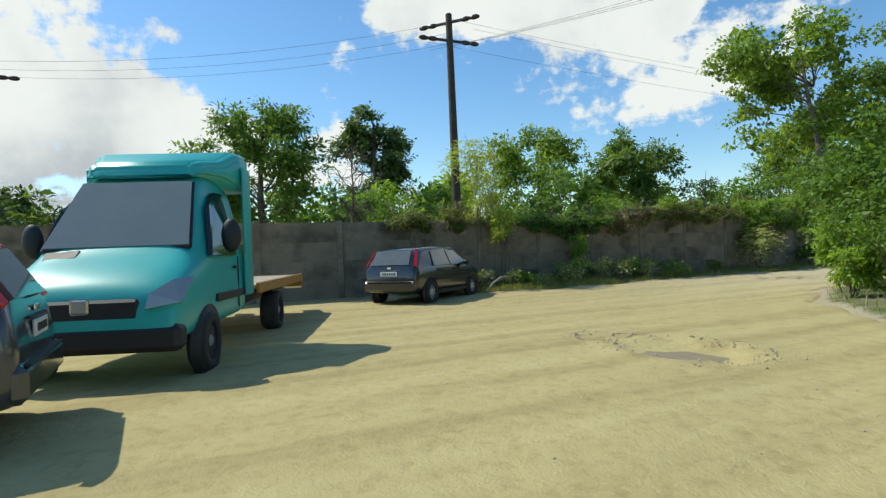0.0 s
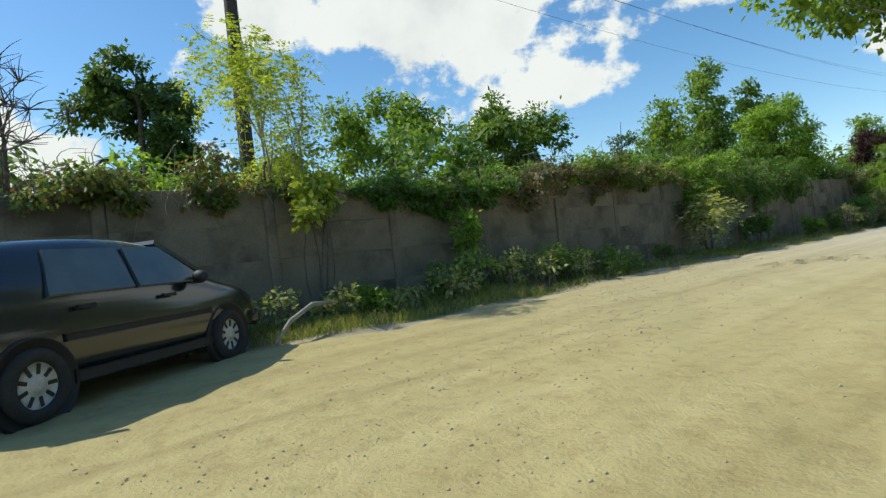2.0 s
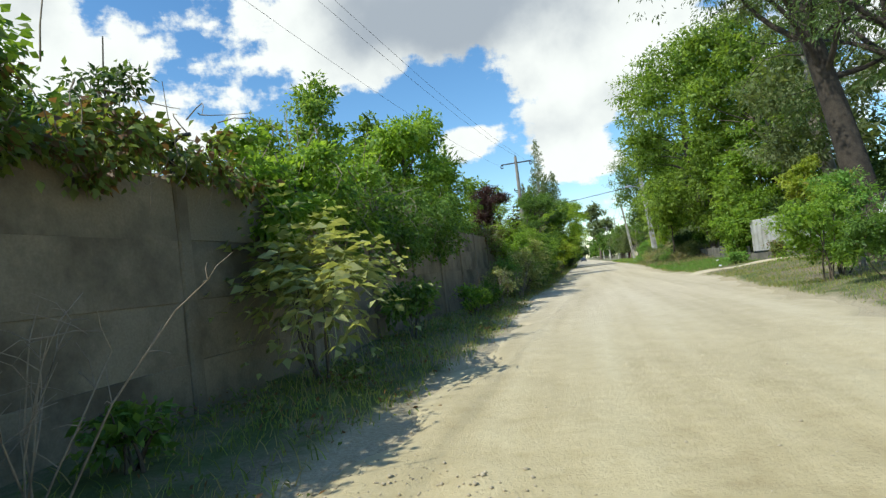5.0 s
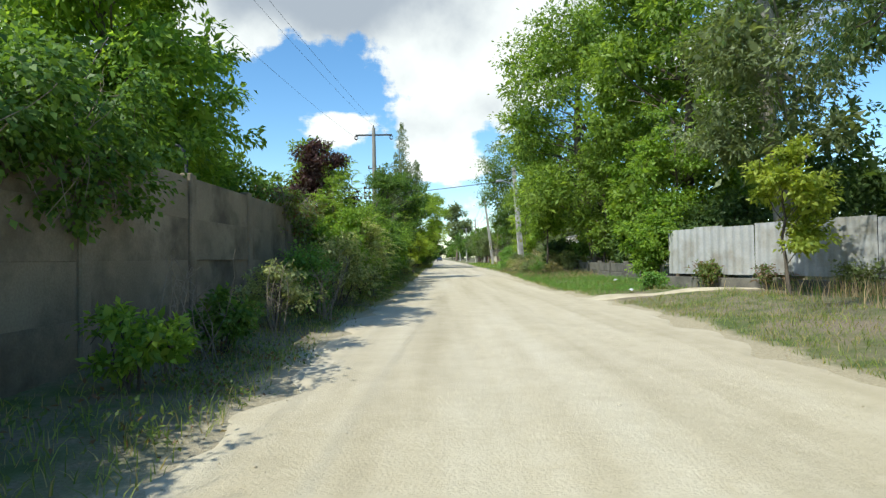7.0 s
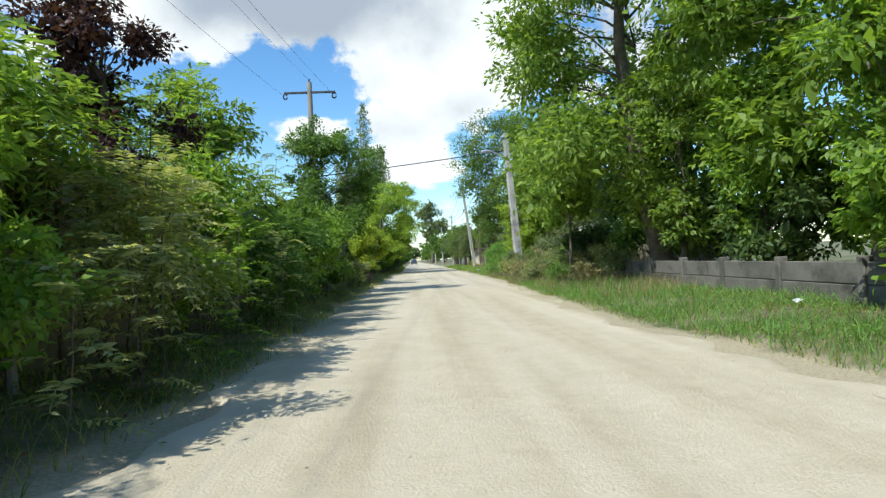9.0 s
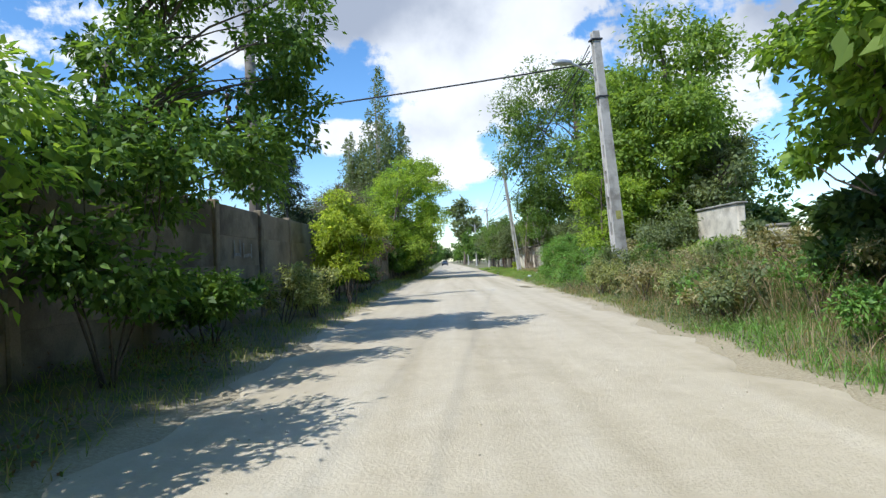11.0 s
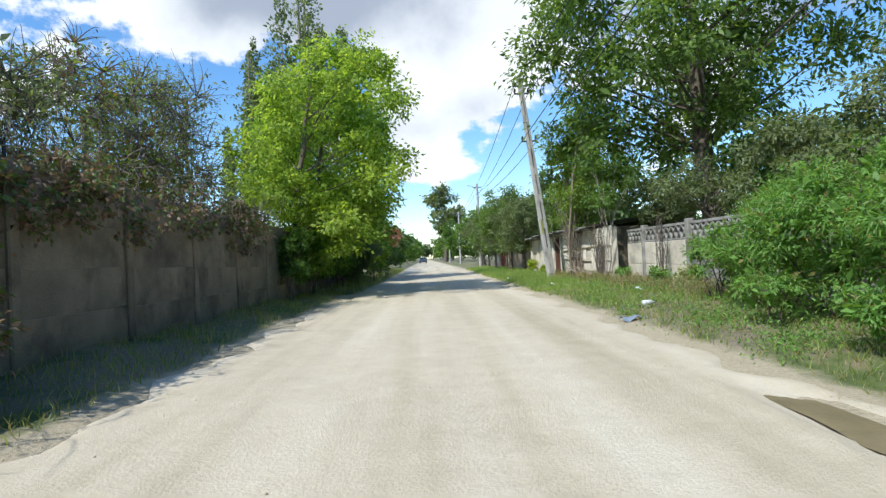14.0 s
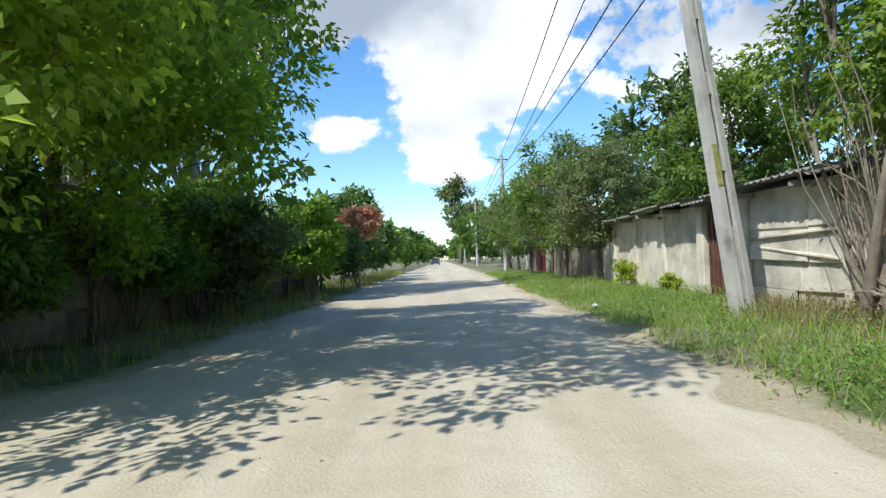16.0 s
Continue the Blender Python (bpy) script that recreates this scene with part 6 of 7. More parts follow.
# leaning pierced concrete pole
wp = thing("utility_pole", "leaning weathered concrete pole with long slots and a yellow mark", "utility pole", (4.65, 68.0, 0.15))
TOP2 = np.array([-0.85, 0.25, 7.9])
lean_m = Matrix(((1, 0, TOP2[0] / TOP2[2], 0), (0, 1, TOP2[1] / TOP2[2], 0), (0, 0, 1, 0), (0, 0, 0, 1))) @ Matrix.Rotation(radians(14), 4, "Z")
P_H = 7.9
half_at = lambda z: (0.145 - 0.062 * max(z, 0) / P_H, 0.105 - 0.035 * max(z, 0) / P_H)
for side in (-1, 1):
    bm = bmesh.new()
    rings = []
    for z in np.linspace(-0.4, P_H, 8):
        hx, hy = half_at(z)
        rings.append([bm.verts.new(lean_m @ Vector(p)) for p in ((side * hx * 0.3, -hy, z), (side * hx, -hy * 0.9, z), (side * hx, hy * 0.9, z), (side * hx * 0.3, hy, z))])
    for a, b in zip(rings, rings[1:]):
        for k in range(4):
            bm.faces.new((a[k], a[(k + 1) % 4], b[(k + 1) % 4], b[k]))
    bm.faces.new(rings[-1]), bm.faces.new(rings[0][::-1])
    bmesh.ops.recalc_face_normals(bm, faces=bm.faces)
    part("rail", bm, M["pole"], wp)
z = -0.35
while z < P_H:
    hx, hy = half_at(z)
    tall = 1.55 if z < 0 else 0.3
    part("web", boxed((-hx * 0.32, -hy * 0.8, z), (hx * 0.32, hy * 0.8, min(P_H - 0.01, z + tall)), 0.0, lean_m), M["pole"], wp)
    z += tall + 0.75
part("paint_mark", boxed((-0.128, -0.104, 1.75), (-0.045, -0.09, 2.3), 0.002, lean_m), M["yellow"], wp, "yellow-green paint mark")
for n, z in enumerate((5.4, 7.3, 7.6)):
    c = TOP2 * (z / 7.9)
    part("bracket", boxed((-0.3, -0.03, -0.03), (0.3, 0.03, 0.03), 0.006, Matrix.Translation(c)), M["dark_metal"], wp)
    for sx in (-0.26, 0.26):
        solid("insulator", lathe(INSULATOR, 10, Matrix.Translation(Vector(c) + Vector((sx, 0, 0.03)))), "porcelain", wp)

# transformer pole
tp = thing("transformer_pole", "tall round concrete pole carrying a grey transformer", "utility pole", (-5.97, 41.5, 0.1))
solid("shaft", tube([(0, 0, -0.3), (0, 0, 3.5), (0, 0, 7), (0, 0, 10.1)], [0.2, 0.175, 0.145, 0.115], 14), "old_pole", tp, "weathered grey concrete shaft")
part("crossarm", boxed((-1.25, -0.05, 9.55), (1.25, 0.05, 9.65), 0.012), M["dark_metal"], tp, "dark steel crossarm")
for sx in (-1.2, 1.2):
    ring = [(sx + 0.1 * math.cos(a), 0, 9.42 + 0.13 * math.sin(a)) for a in np.linspace(0.4, 2 * math.pi - 0.2, 12)]
    solid("insulator", bent(ring, 0.04, 6), "porcelain", tp, "looped strain insulator")
solid("insulator", lathe(INSULATOR, 10, pose(0, 0, 10.1)), "porcelain", tp, "pin insulator on the top")
part("crossarm", boxed((-0.42, -0.04, 7.25), (0.42, 0.04, 7.32), 0.01), M["dark_metal"], tp)
for sx in (-0.38, 0.38):
    solid("insulator", lathe(INSULATOR, 10, pose(sx, 0, 7.32)), "porcelain", tp)
for z in (5.35, 5.9):
    part("bracket", boxed((-0.75, -0.04, z), (0.3, 0.04, z + 0.06), 0.01), M["dark_metal"], tp)
for sx in (-0.7, -0.38):
    part("bracket", boxed((sx - 0.02, -0.03, 5.3), (sx + 0.02, 0.03, 6.1), 0.006), M["dark_metal"], tp)
    for z in (5.25, 5.62, 5.95):
        disc = bmesh.new()
        bmesh.ops.create_uvsphere(disc, u_segments=12, v_segments=8, radius=0.1, matrix=Matrix.Translation((sx + 0.05, -0.08, z)) @ Matrix.Diagonal((1.1, 0.8, 0.85, 1)))
        part("insulator", disc, M["porcelain"], tp, "dark round insulator")
tank = part("transformer", boxed((-0.82, -0.28, 3.85), (-0.2, 0.28, 4.42), 0.03), M["grey_metal"], tp, "grey transformer tank")
for k in range(9):
    part("cooling_fin", boxed((-0.79 + 0.066 * k, -0.36, 3.9), (-0.772 + 0.066 * k, -0.275, 4.34), 0.0), M["grey_metal"], tank)
part("plate", boxed((-0.44, -0.375, 4.1), (-0.3, -0.362, 4.25)), M["plate"], tank, "white rating plate")
for sx in (-0.68, -0.5, -0.32):
    solid("bushing", lathe([(r * 0.8, h * 1.3) for r, h in INSULATOR], 10, pose(sx, 0, 4.41)), "porcelain", tank)
part("platform", boxed((-0.92, -0.34, 3.75), (0.3, 0.34, 3.83), 0.01), M["dark_metal"], tp, "dark steel platform")
for sx, ex in ((-0.8, -0.12), (0.28, 0.14)):
    solid("brace", bent([(sx, 0, 3.76), (ex, 0, 3.1)], 0.03, 6), "dark_metal", tp)
solid("conduit", bent([(0.34, -0.1, 4.25), (0.36, -0.1, 3.3), (0.42, -0.1, 2.0)], 0.045), "dark_metal", tp, "dark conduit beside the shaft")
solid("cable_loop", bent([(0.12, -0.1, 5.4), (0.35, -0.12, 5.1), (0.42, -0.12, 4.8), (0.3, -0.12, 4.55), (0.12, -0.12, 4.6)], 0.022, 6), "cable", tp, "hanging black cable loop")


def line_pole(at, height, label, lean=(0, 0), arms=2):
    t = thing("utility_pole", label, "utility pole", at)
    top = (lean[0], lean[1], height)
    solid("shaft", tube([(0, 0, -0.3), (lean[0] * 0.5, lean[1] * 0.5, height * 0.5), top], [0.19, 0.165, 0.13], 10), "tar", t)
    for k in range(arms):
        z, d = height - 0.35 - 0.75 * k, 38 + 50 * k
        m = Matrix.Translation((lean[0], lean[1], z)) @ Matrix.Rotation(radians(d), 4, "Z")
        part("crossarm", boxed((-1.25, -0.05, -0.05), (1.25, 0.05, 0.05), 0.012, m), M["dark_metal"], t)
        for sx in (-1.15, 0.75, 1.15, -0.75):
            blob = bmesh.new()
            bmesh.ops.create_uvsphere(blob, u_segments=10, v_segments=6, radius=0.5, matrix=m @ Matrix.Translation((sx, 0, 0)) @ Matrix.Diagonal((0.46, 0.2, 0.2, 1)))
            part("insulator", blob, M["porcelain"], t)
    return t


line_pole((-9.6, -12.3, 0.2), 10.9, "tall tarred wooden pole with dark insulator arms", (-0.35, 0.1))
line_pole((-18.0, -29.5, 0.2), 10.0, "tarred wooden pole with dark insulator arms")
line_pole((-17.5, 76, 0.2), 9.2, "distant wooden pole with a crossarm", arms=1)
for n, (x, y, h) in enumerate([(4.6, 96.5, 7.3), (4.7, 128, 7.4), (4.6, 162, 7.4)]):
    t = thing("utility_pole", "slim concrete pole with a small street lamp", "utility pole", (x, y, 0.2), 0, "poles down the road")
    solid("shaft", tube([(0, 0, -0.3), (0, 0, h)], [0.14, 0.09], 8), "pole", t)
    solid("arm", bent([(0, 0, h - 0.5), (-0.5, -0.1, h - 0.15), (-0.9, -0.1, h - 0.1)], 0.03, 6), "galv", t)
    part("crossarm", boxed((-0.4, -0.04, h - 0.3), (0.4, 0.04, h - 0.24), 0.008), M["dark_metal"], t)


def cable(a, b, sag, label, radius=0.0055, group="overhead wires"):
    a, b = np.array(a, float), np.array(b, float)
    t = np.linspace(0, 1, 25)[:, None]
    p = a + (b - a) * t - np.array([0, 0, 4.0]) * sag * t * (1 - t)
    mid = p.mean(0)
    ob = new("cable", mesh_from("cable", *tube(p - mid, [radius] * 25, 5), material=M["cable"], smooth=True))
    ob.location = mid
    tagged(ob, label, "cable", group)


for k in (-1.2, 0.0, 1.2):
    cable((-9.9 + k * 0.8, -12.2 + k * 0.5, 10.2 if k else 10.9), (-5.97 + k, 41.45, 9.5 if k else 10.3), 1.0, "thin bare power line to the transformer pole")
    cable((-9.9 + k * 0.8, -12.2 - k * 0.5, 10.3), (-18.0 + k * 0.8, -29.5 - k * 0.5, 9.4), 0.6, "thin bare power line between wooden poles")
    cable((-9.9 + k * 0.6, -12.2 + k * 0.5, 9.75), (14.0 + k * 1.2, -2.0 + k, 9.2), 0.5, "thin bare power line over the yard")
cable((-5.85, 41.4, 5.5), (3.66, 41.1, 6.4), 0.05, "black twisted cable across the road", 0.024)
for k, (za, zb) in enumerate(((7.75, 7.1), (7.45, 6.9), (5.6, 6.6), (5.5, 6.5))):
    sx = 0.26 if k % 2 else -0.26
    c = TOP2 * (za - 0.15) / 7.9
    cable((4.65 + c[0] + sx, 68.0 + c[1], za), (4.6 + sx, 96.5, zb), 0.35, "black line between the roadside poles", 0.014)
    cable((4.6 + sx, 96.5, zb), (4.7 + sx, 128, zb), 0.4, "black line between the roadside poles", 0.014)
    cable((4.7 + sx, 128, zb), (4.6 + sx, 162, zb), 0.4, "black line between the roadside poles", 0.014)
    cable((3.56 + sx * 0.5, 41.1, 6.7 + 0.08 * k), (4.65 + c[0] + sx, 68.0 + c[1], za), 0.3, "black line between the roadside poles", 0.014)

# ---- walls and sheds on the other side ----
base_wall = thing("low_wall", "low shaded concrete slab wall under the trees", "wall", kind="structure")


def run_of(a, b, bay):
    a, b = Vector(a), Vector(b)
    n = max(1, round((b - a).length / bay))
    ang = math.degrees(math.atan2((b - a).y, (b - a).x))
    return [(a + (b - a) * (k / n), a + (b - a) * ((k + 1) / n), ang, (b - a).length / n) for k in range(n)]


# slabs and posts carry the shade below trees and fence in their dark colour
for a, b, ang, w in run_of((5.3, 33.5), (4.75, 18.4), 1.8) + run_of((4.75, 18.4), (9.6, 7.4), 1.8):
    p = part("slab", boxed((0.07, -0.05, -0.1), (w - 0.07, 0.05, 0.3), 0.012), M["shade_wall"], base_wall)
    p.matrix_basis = pose(a.x, a.y, 0.2, 0, 0, ang)
    under = a.y < 18.5 and b.y < 18.3
    if not under:
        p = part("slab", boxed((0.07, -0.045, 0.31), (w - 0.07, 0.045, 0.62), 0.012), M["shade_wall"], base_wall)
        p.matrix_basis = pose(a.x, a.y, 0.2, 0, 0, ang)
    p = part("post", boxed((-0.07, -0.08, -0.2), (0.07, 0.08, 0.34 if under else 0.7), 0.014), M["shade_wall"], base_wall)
    p.matrix_basis = pose(a.x, a.y, 0.2, 0, 0, ang)
fence = thing("sheet_fence", "weathered white corrugated metal fence on a low wall", "fence", kind="structure")
for n, (a, b, ang, w) in enumerate(run_of((4.85, 18.3), (9.6, 7.5), 0.9)):
    cols_ = 24
    u = np.linspace(0, w, cols_)
    wave = 0.018 * np.sign(np.sin(u / w * 2 * np.pi * 4)) * np.minimum(1, np.abs(np.sin(u / w * 2 * np.pi * 4)) * 3)
    v = np.concatenate([np.stack([u, wave, 0 * u + 0.58], 1), np.stack([u, wave, 0 * u + 1.8 + 0.015 * (n % 2)], 1)])
    q = [(k, k + 1, cols_ + k + 1, cols_ + k) for k in range(cols_ - 1)]
    p = child("sheet", mesh_from("sheet", v, q, material=M["sheet"]), fence)
    p.matrix_basis = pose(a.x, a.y, 0.12 * (n % 2) * 0.2, 0.6 * (n % 3 - 1), 0, ang)
    if n % 2 == 0:
        p = part("post", boxed((-0.03, 0.03, 0.1), (0.03, 0.09, 1.76), 0.006), M["dark_metal"], fence)
        p.matrix_basis = pose(a.x, a.y, 0, 0, 0, ang)

ruin = thing("house_wall", "peeling whitewashed wall of an old outbuilding", "wall", kind="structure")
part("plaster", boxed((8.1, 42.9, 0), (8.35, 45.7, 2.5), 0.03), M["old_white"], ruin)
for n, (x, y, h, sp) in enumerate([(7.75, 45.7, 2.3, 0.7), (7.85, 43.9, 1.3, 0.55), (8.2, 42.6, 1.9, 0.6)]):
    shrub((x, y, 0.27), h, sp, 3000, 0.075, ("leaf_grey", "leaf_mid")[n % 2], "tangled green creeper growing against the old wall", 1410 + n, group="creepers at the old wall", core=0.04)
part("coping", boxed((8.05, 42.85, 2.5), (8.4, 45.75, 2.57), 0.02), M["lattice"], ruin)
dark = thing("yard_wall", "dark concrete panel wall behind tall weeds", "wall", kind="structure")
for k in range(4):
    part("slab", boxed((9.6 + 0.02 * (k % 2), 33.3 + 2.1 * k, 0), (9.72 + 0.02 * (k % 2), 35.35 + 2.1 * k, 2.15), 0.02), M["wall"], dark)
for x, y, h, wd in ((6.55, 38.1, 1.35, 0.17), (7.5, 37.3, 1.7, 0.13)):
    g = new("gate_post")
    g.location = (x, y, 0.25)
    tagged(g, "whitewashed concrete gate post in the weeds", "gate post", "gate posts")
    part("shaft", boxed((-wd, -wd, -0.3), (wd, wd, h), 0.02), M["old_white"], g)
    part("cap", boxed((-wd - 0.03, -wd - 0.03, h), (wd + 0.03, wd + 0.03, h + 0.06), 0.015), M["lattice"], g)

cf = thing("concrete_fence", "pale concrete panel fence with a pierced top course", "fence", kind="structure")
for k, (y0, y1) in enumerate(((50.6, 53.3), (53.3, 56.0), (56.0, 58.7), (58.7, 61.4), (61.4, 62.75))):
    # sun and shade by material: pale for lit bays, grey for shaded ones
    mat = M["pale_concrete"] if k >= 3 else M["lattice"]
    part("post", boxed((5.76, y0 - 0.08, 0), (5.92, y0 + 0.08, 1.78), 0.015), M["lattice"], cf)
    part("panel", boxed((5.80, y0 + 0.085, 0.1), (5.88, y1 - 0.085, 0.72), 0.01), mat, cf)
    part("panel", boxed((5.797, y0 + 0.085, 0.725), (5.883, y1 - 0.085, 1.30), 0.01), mat, cf)
    lat = bmesh.new()
    box(lat, (5.8, y0 + 0.085, 1.31), (5.88, y1 - 0.085, 1.36))
    box(lat, (5.8, y0 + 0.085, 1.65), (5.88, y1 - 0.085, 1.71))
    n = max(2, int((y1 - y0) / 0.27))
    for c in range(n):
        yc = y0 + 0.085 + (y1 - y0 - 0.17) * (c + 0.5) / n
        for s_ in (-1, 1):
            box(lat, (-0.03, -0.022, -0.2), (0.03, 0.022, 0.2), 0, Matrix.Translation((5.84, yc, 1.505)) @ Matrix.Rotation(radians(40 * s_), 4, "X"))
    part("lattice_panel", lat, M["lattice"], cf, "pierced concrete lattice panel")

ow = thing("old_wall", "patched old wall of whitewashed boards and slabs", "wall", kind="structure")
ro = np.random.default_rng(77)
for k, (y0, y1) in enumerate(((62.85, 64.9), (64.95, 67.0), (67.05, 69.1))):
    z = 0.02
    for row, h in enumerate((0.42, 0.40, 0.44, 0.56)):
        cut = y0 + (y1 - y0) * ro.uniform(0.3, 0.7)
        for c0, c1 in ((y0, cut - 0.01), (cut, y1)):
            # each board leans out at its foot and hangs a little askew
            p = part("board", boxed((-0.035, 0, 0), (0.0, c1 - c0, h + 0.03), 0.012), M["old_white"], ow)
            p.matrix_basis = pose(5.40 + 0.028 * (3 - row) * 0.4 - ro.uniform(0, 0.03), c0, z + ro.normal() * 0.012, ro.normal() * 0.9, ro.uniform(1.5, 6.0), 0)
        z += h
        if row in (1, 2):
            rail = part("ledge", boxed((-0.07, 0, -0.02), (0.03, y1 - y0 - 0.1, 0.025), 0.012), M["old_white"], ow, "sagging whitewashed ledge board")
            rail.matrix_basis = pose(5.40, y0 + 0.05, z + ro.normal() * 0.03, ro.normal() * 2.2, 0, ro.normal() * 0.8)
    part("post", boxed((5.36, y0 - 0.09, 0), (5.54, y0 + 0.02, 1.85), 0.012), M["pale_concrete"], ow)
part("backing", boxed((5.47, 62.8, 0), (5.57, 69.1, 1.84), 0.01), M["wall"], ow)

gate = thing("gate", "closed rust-brown sheet metal gate between white posts", "gate")
for n, (y0, y1) in enumerate(((69.42, 70.02), (70.04, 70.64))):
    leaf = part("gate_leaf", boxed((5.44, y0, 0.24), (5.48, y1, 1.75), 0.008), M["gate"], gate)
    for c in range(4):
        part("rib", boxed((5.415, y0 + 0.06 + 0.15 * c, 0.3), (5.44, y0 + 0.09 + 0.15 * c, 1.7), 0.004), M["gate"], leaf)
part("handle", boxed((5.38, 69.98, 0.98), (5.44, 70.08, 1.05), 0.01), M["dark_metal"], gate)
for y0 in (69.12, 70.66):
    part("gate_pillar", boxed((5.34, y0, 0), (5.58, y0 + 0.26, 1.9), 0.02), M["old_white"], gate, "whitewashed pillar")

for n, (x, y, h) in enumerate([(5.1, 74.6, 0.75), (5.15, 71.7, 0.42)]):
    shrub((x, y, float(land(x, y))), h, h * 0.5, 900, 0.07, "leaf_lime", "bright green weed growing against the shed", 1400 + n, category="weed", group="weeds at the shed", clumps=8)
shed = thing("shed", "low pale plastered shed with a sagging fibre roof", "shed")
for k in range(3):
    y0 = 70.95 + 1.8 * k
    part("wall_panel", boxed((5.45, y0, 0.0), (5.6, y0 + 1.74, 1.88), 0.015), M["pale_concrete"], shed)
    part("pilaster", boxed((5.40, y0 + 1.66, 0), (5.62, y0 + 1.84, 1.9), 0.015), M["old_white"], shed)
part("end_wall", boxed((5.62, 76.2, 0), (8.6, 76.35, 2.1), 0.02), M["pale_concrete"], shed)
part("end_wall", boxed((5.68, 64.3, 0), (8.6, 64.45, 1.9), 0.02), M["wall"], shed)
part("back_wall", boxed((8.5, 64.2, 0), (8.65, 76.2, 2.3), 0.02), M["pale_concrete"], shed)
for k in range(13):
    y0 = 64.2 + 0.94 * k
    u = np.linspace(0, 0.97, 19)
    zz = 0.022 * np.cos(u / 0.97 * 2 * np.pi * 6)
    sagz = -0.05 * math.sin(k * 1.3)
    top = [np.stack([0 * u + x, y0 + u, zz + z + sagz + 0.01 * (k % 2)], 1) for x, z in ((5.0 + 0.05 * math.sin(k * 2.2), 1.92), (8.75, 2.42))]
    v = np.concatenate([top[0], top[1], top[0] - [0, 0, 0.012], top[1] - [0, 0, 0.012]])
    n = len(u)
    q = [(i, i + 1, n + i + 1, n + i) for i in range(n - 1)] + [(2 * n + i + 1, 2 * n + i, 3 * n + i, 3 * n + i + 1) for i in range(n - 1)] + [(i + 1, i, 2 * n + i, 2 * n + i + 1) for i in range(n - 1)]
    child("roof_sheet", mesh_from("roof_sheet", v, q, material=M["tin_roof"]), shed)
for k in range(8):
    part("rafter", boxed((5.08, 64.6 + 1.45 * k, 1.80), (5.5, 64.7 + 1.45 * k, 1.88), 0.008), M["grey_wood"], shed)

far_wall = thing("garden_wall", "whitewashed garden wall behind the fruit trees", "wall", kind="structure")
for k in range(7):
    part("panel", boxed((6.0, 76.6 + 3.0 * k, 0), (6.1, 79.5 + 3.0 * k, 1.45), 0.02), M["old_white"] if k in (0, 4, 6) else M["wall"], far_wall)
rg = thing("gate", "faded red metal gate by the fruit trees", "gate", (0, 0, 0))
part("gate_leaf", boxed((5.88, 90.2, 0.25), (5.95, 92.6, 1.6), 0.02), plain("faded_red_paint", (0.33, 0.05, 0.04), 0.6), rg)
for k in range(6):
    part("rib", boxed((5.85, 90.35 + 0.4 * k, 0.3), (5.88, 90.4 + 0.4 * k, 1.55), 0.004), M["dark_metal"], rg)

# ---- vehicles ----


def car_shell(stations, parent, material, name="body"):
    """A car body drawn through cross-sections: x, underside, waist, top, half width, half roof width."""
    bm = bmesh.new()
    rows = []
    for x, zu, zb, zt, w, wr in stations:
        half = [(0.0, zu), (w * 0.88, zu), (w * 0.99, zu + 0.1), (w, (zu + zb) / 2), (w * 0.985, zb), (wr, zt - 0.045), (wr * 0.82, zt), (0.0, zt + 0.012)]
        ring = [(y, z) for y, z in half] + [(-y, z) for y, z in half[-2:0:-1]]
        rows.append([bm.verts.new((x, y, z)) for y, z in ring])
    for a, b in zip(rows, rows[1:]):
        n = len(a)
        for k in range(n):
            bm.faces.new((a[k], a[(k + 1) % n], b[(k + 1) % n], b[k]))
    bm.faces.new(rows[0][::-1]), bm.faces.new(rows[-1])
    bmesh.ops.recalc_face_normals(bm, faces=bm.faces)
    for f in bm.faces:
        f.smooth = True
    ob = part(name, bm, material, parent)
    ob.modifiers.new("round", "SUBSURF").levels = 2
    ob.modifiers["round"].render_levels = 2
    return ob


def panel(name, corners, depth, material, parent, label=""):
    """A flat pane with thickness, its corners given in order."""
    bm = bmesh.new()
    c = [Vector(p) for p in corners]
    nor = (c[1] - c[0]).cross(c[-1] - c[0]).normalized()
    a, b = [bm.verts.new(p) for p in c], [bm.verts.new(p - nor * depth) for p in c]
    bm.faces.new(a), bm.faces.new(b[::-1])
    for k in range(len(c)):
        m = (k + 1) % len(c)
        bm.faces.new((a[k], b[k], b[m], a[m]))
    bmesh.ops.recalc_face_normals(bm, faces=bm.faces)
    return part(name, bm, material, parent, label)


def wheel(x, y, r, parent, cap="hubcap", wide=0.2):
    side = 1 if y > 0 else -1
    m = Matrix.Translation((x, y, r)) @ Matrix.Rotation(radians(-90 * side), 4, "X")
    w = wide / 2
    t = solid("wheel", lathe([(r * 0.62, -w), (r * 0.9, -w), (r, -w * 0.6), (r, w * 0.6), (r * 0.92, w), (r * 0.64, w), (r * 0.62, w * 0.6)], 28, m), "rubber", parent, "black rubber tyre")
    vq = lathe([(0.0, w * 0.75), (r * 0.12, w * 0.9), (r * 0.2, w * 0.7), (r * 0.62, w * 0.55), (r * 0.655, w * 0.9), (r * 0.655, w * 0.3)], 28, m)
    solid("rim", vq, cap, t, "silver wheel trim")
    for k in range(9):
        a = 2 * math.pi * k / 9
        mm = m @ Matrix.Rotation(a, 4, "Z")
        part("slot", boxed((r * 0.30, -r * 0.055, w * 0.60), (r * 0.58, r * 0.055, w * 0.72), 0.004, mm), M["trim_black"], t)
    return t


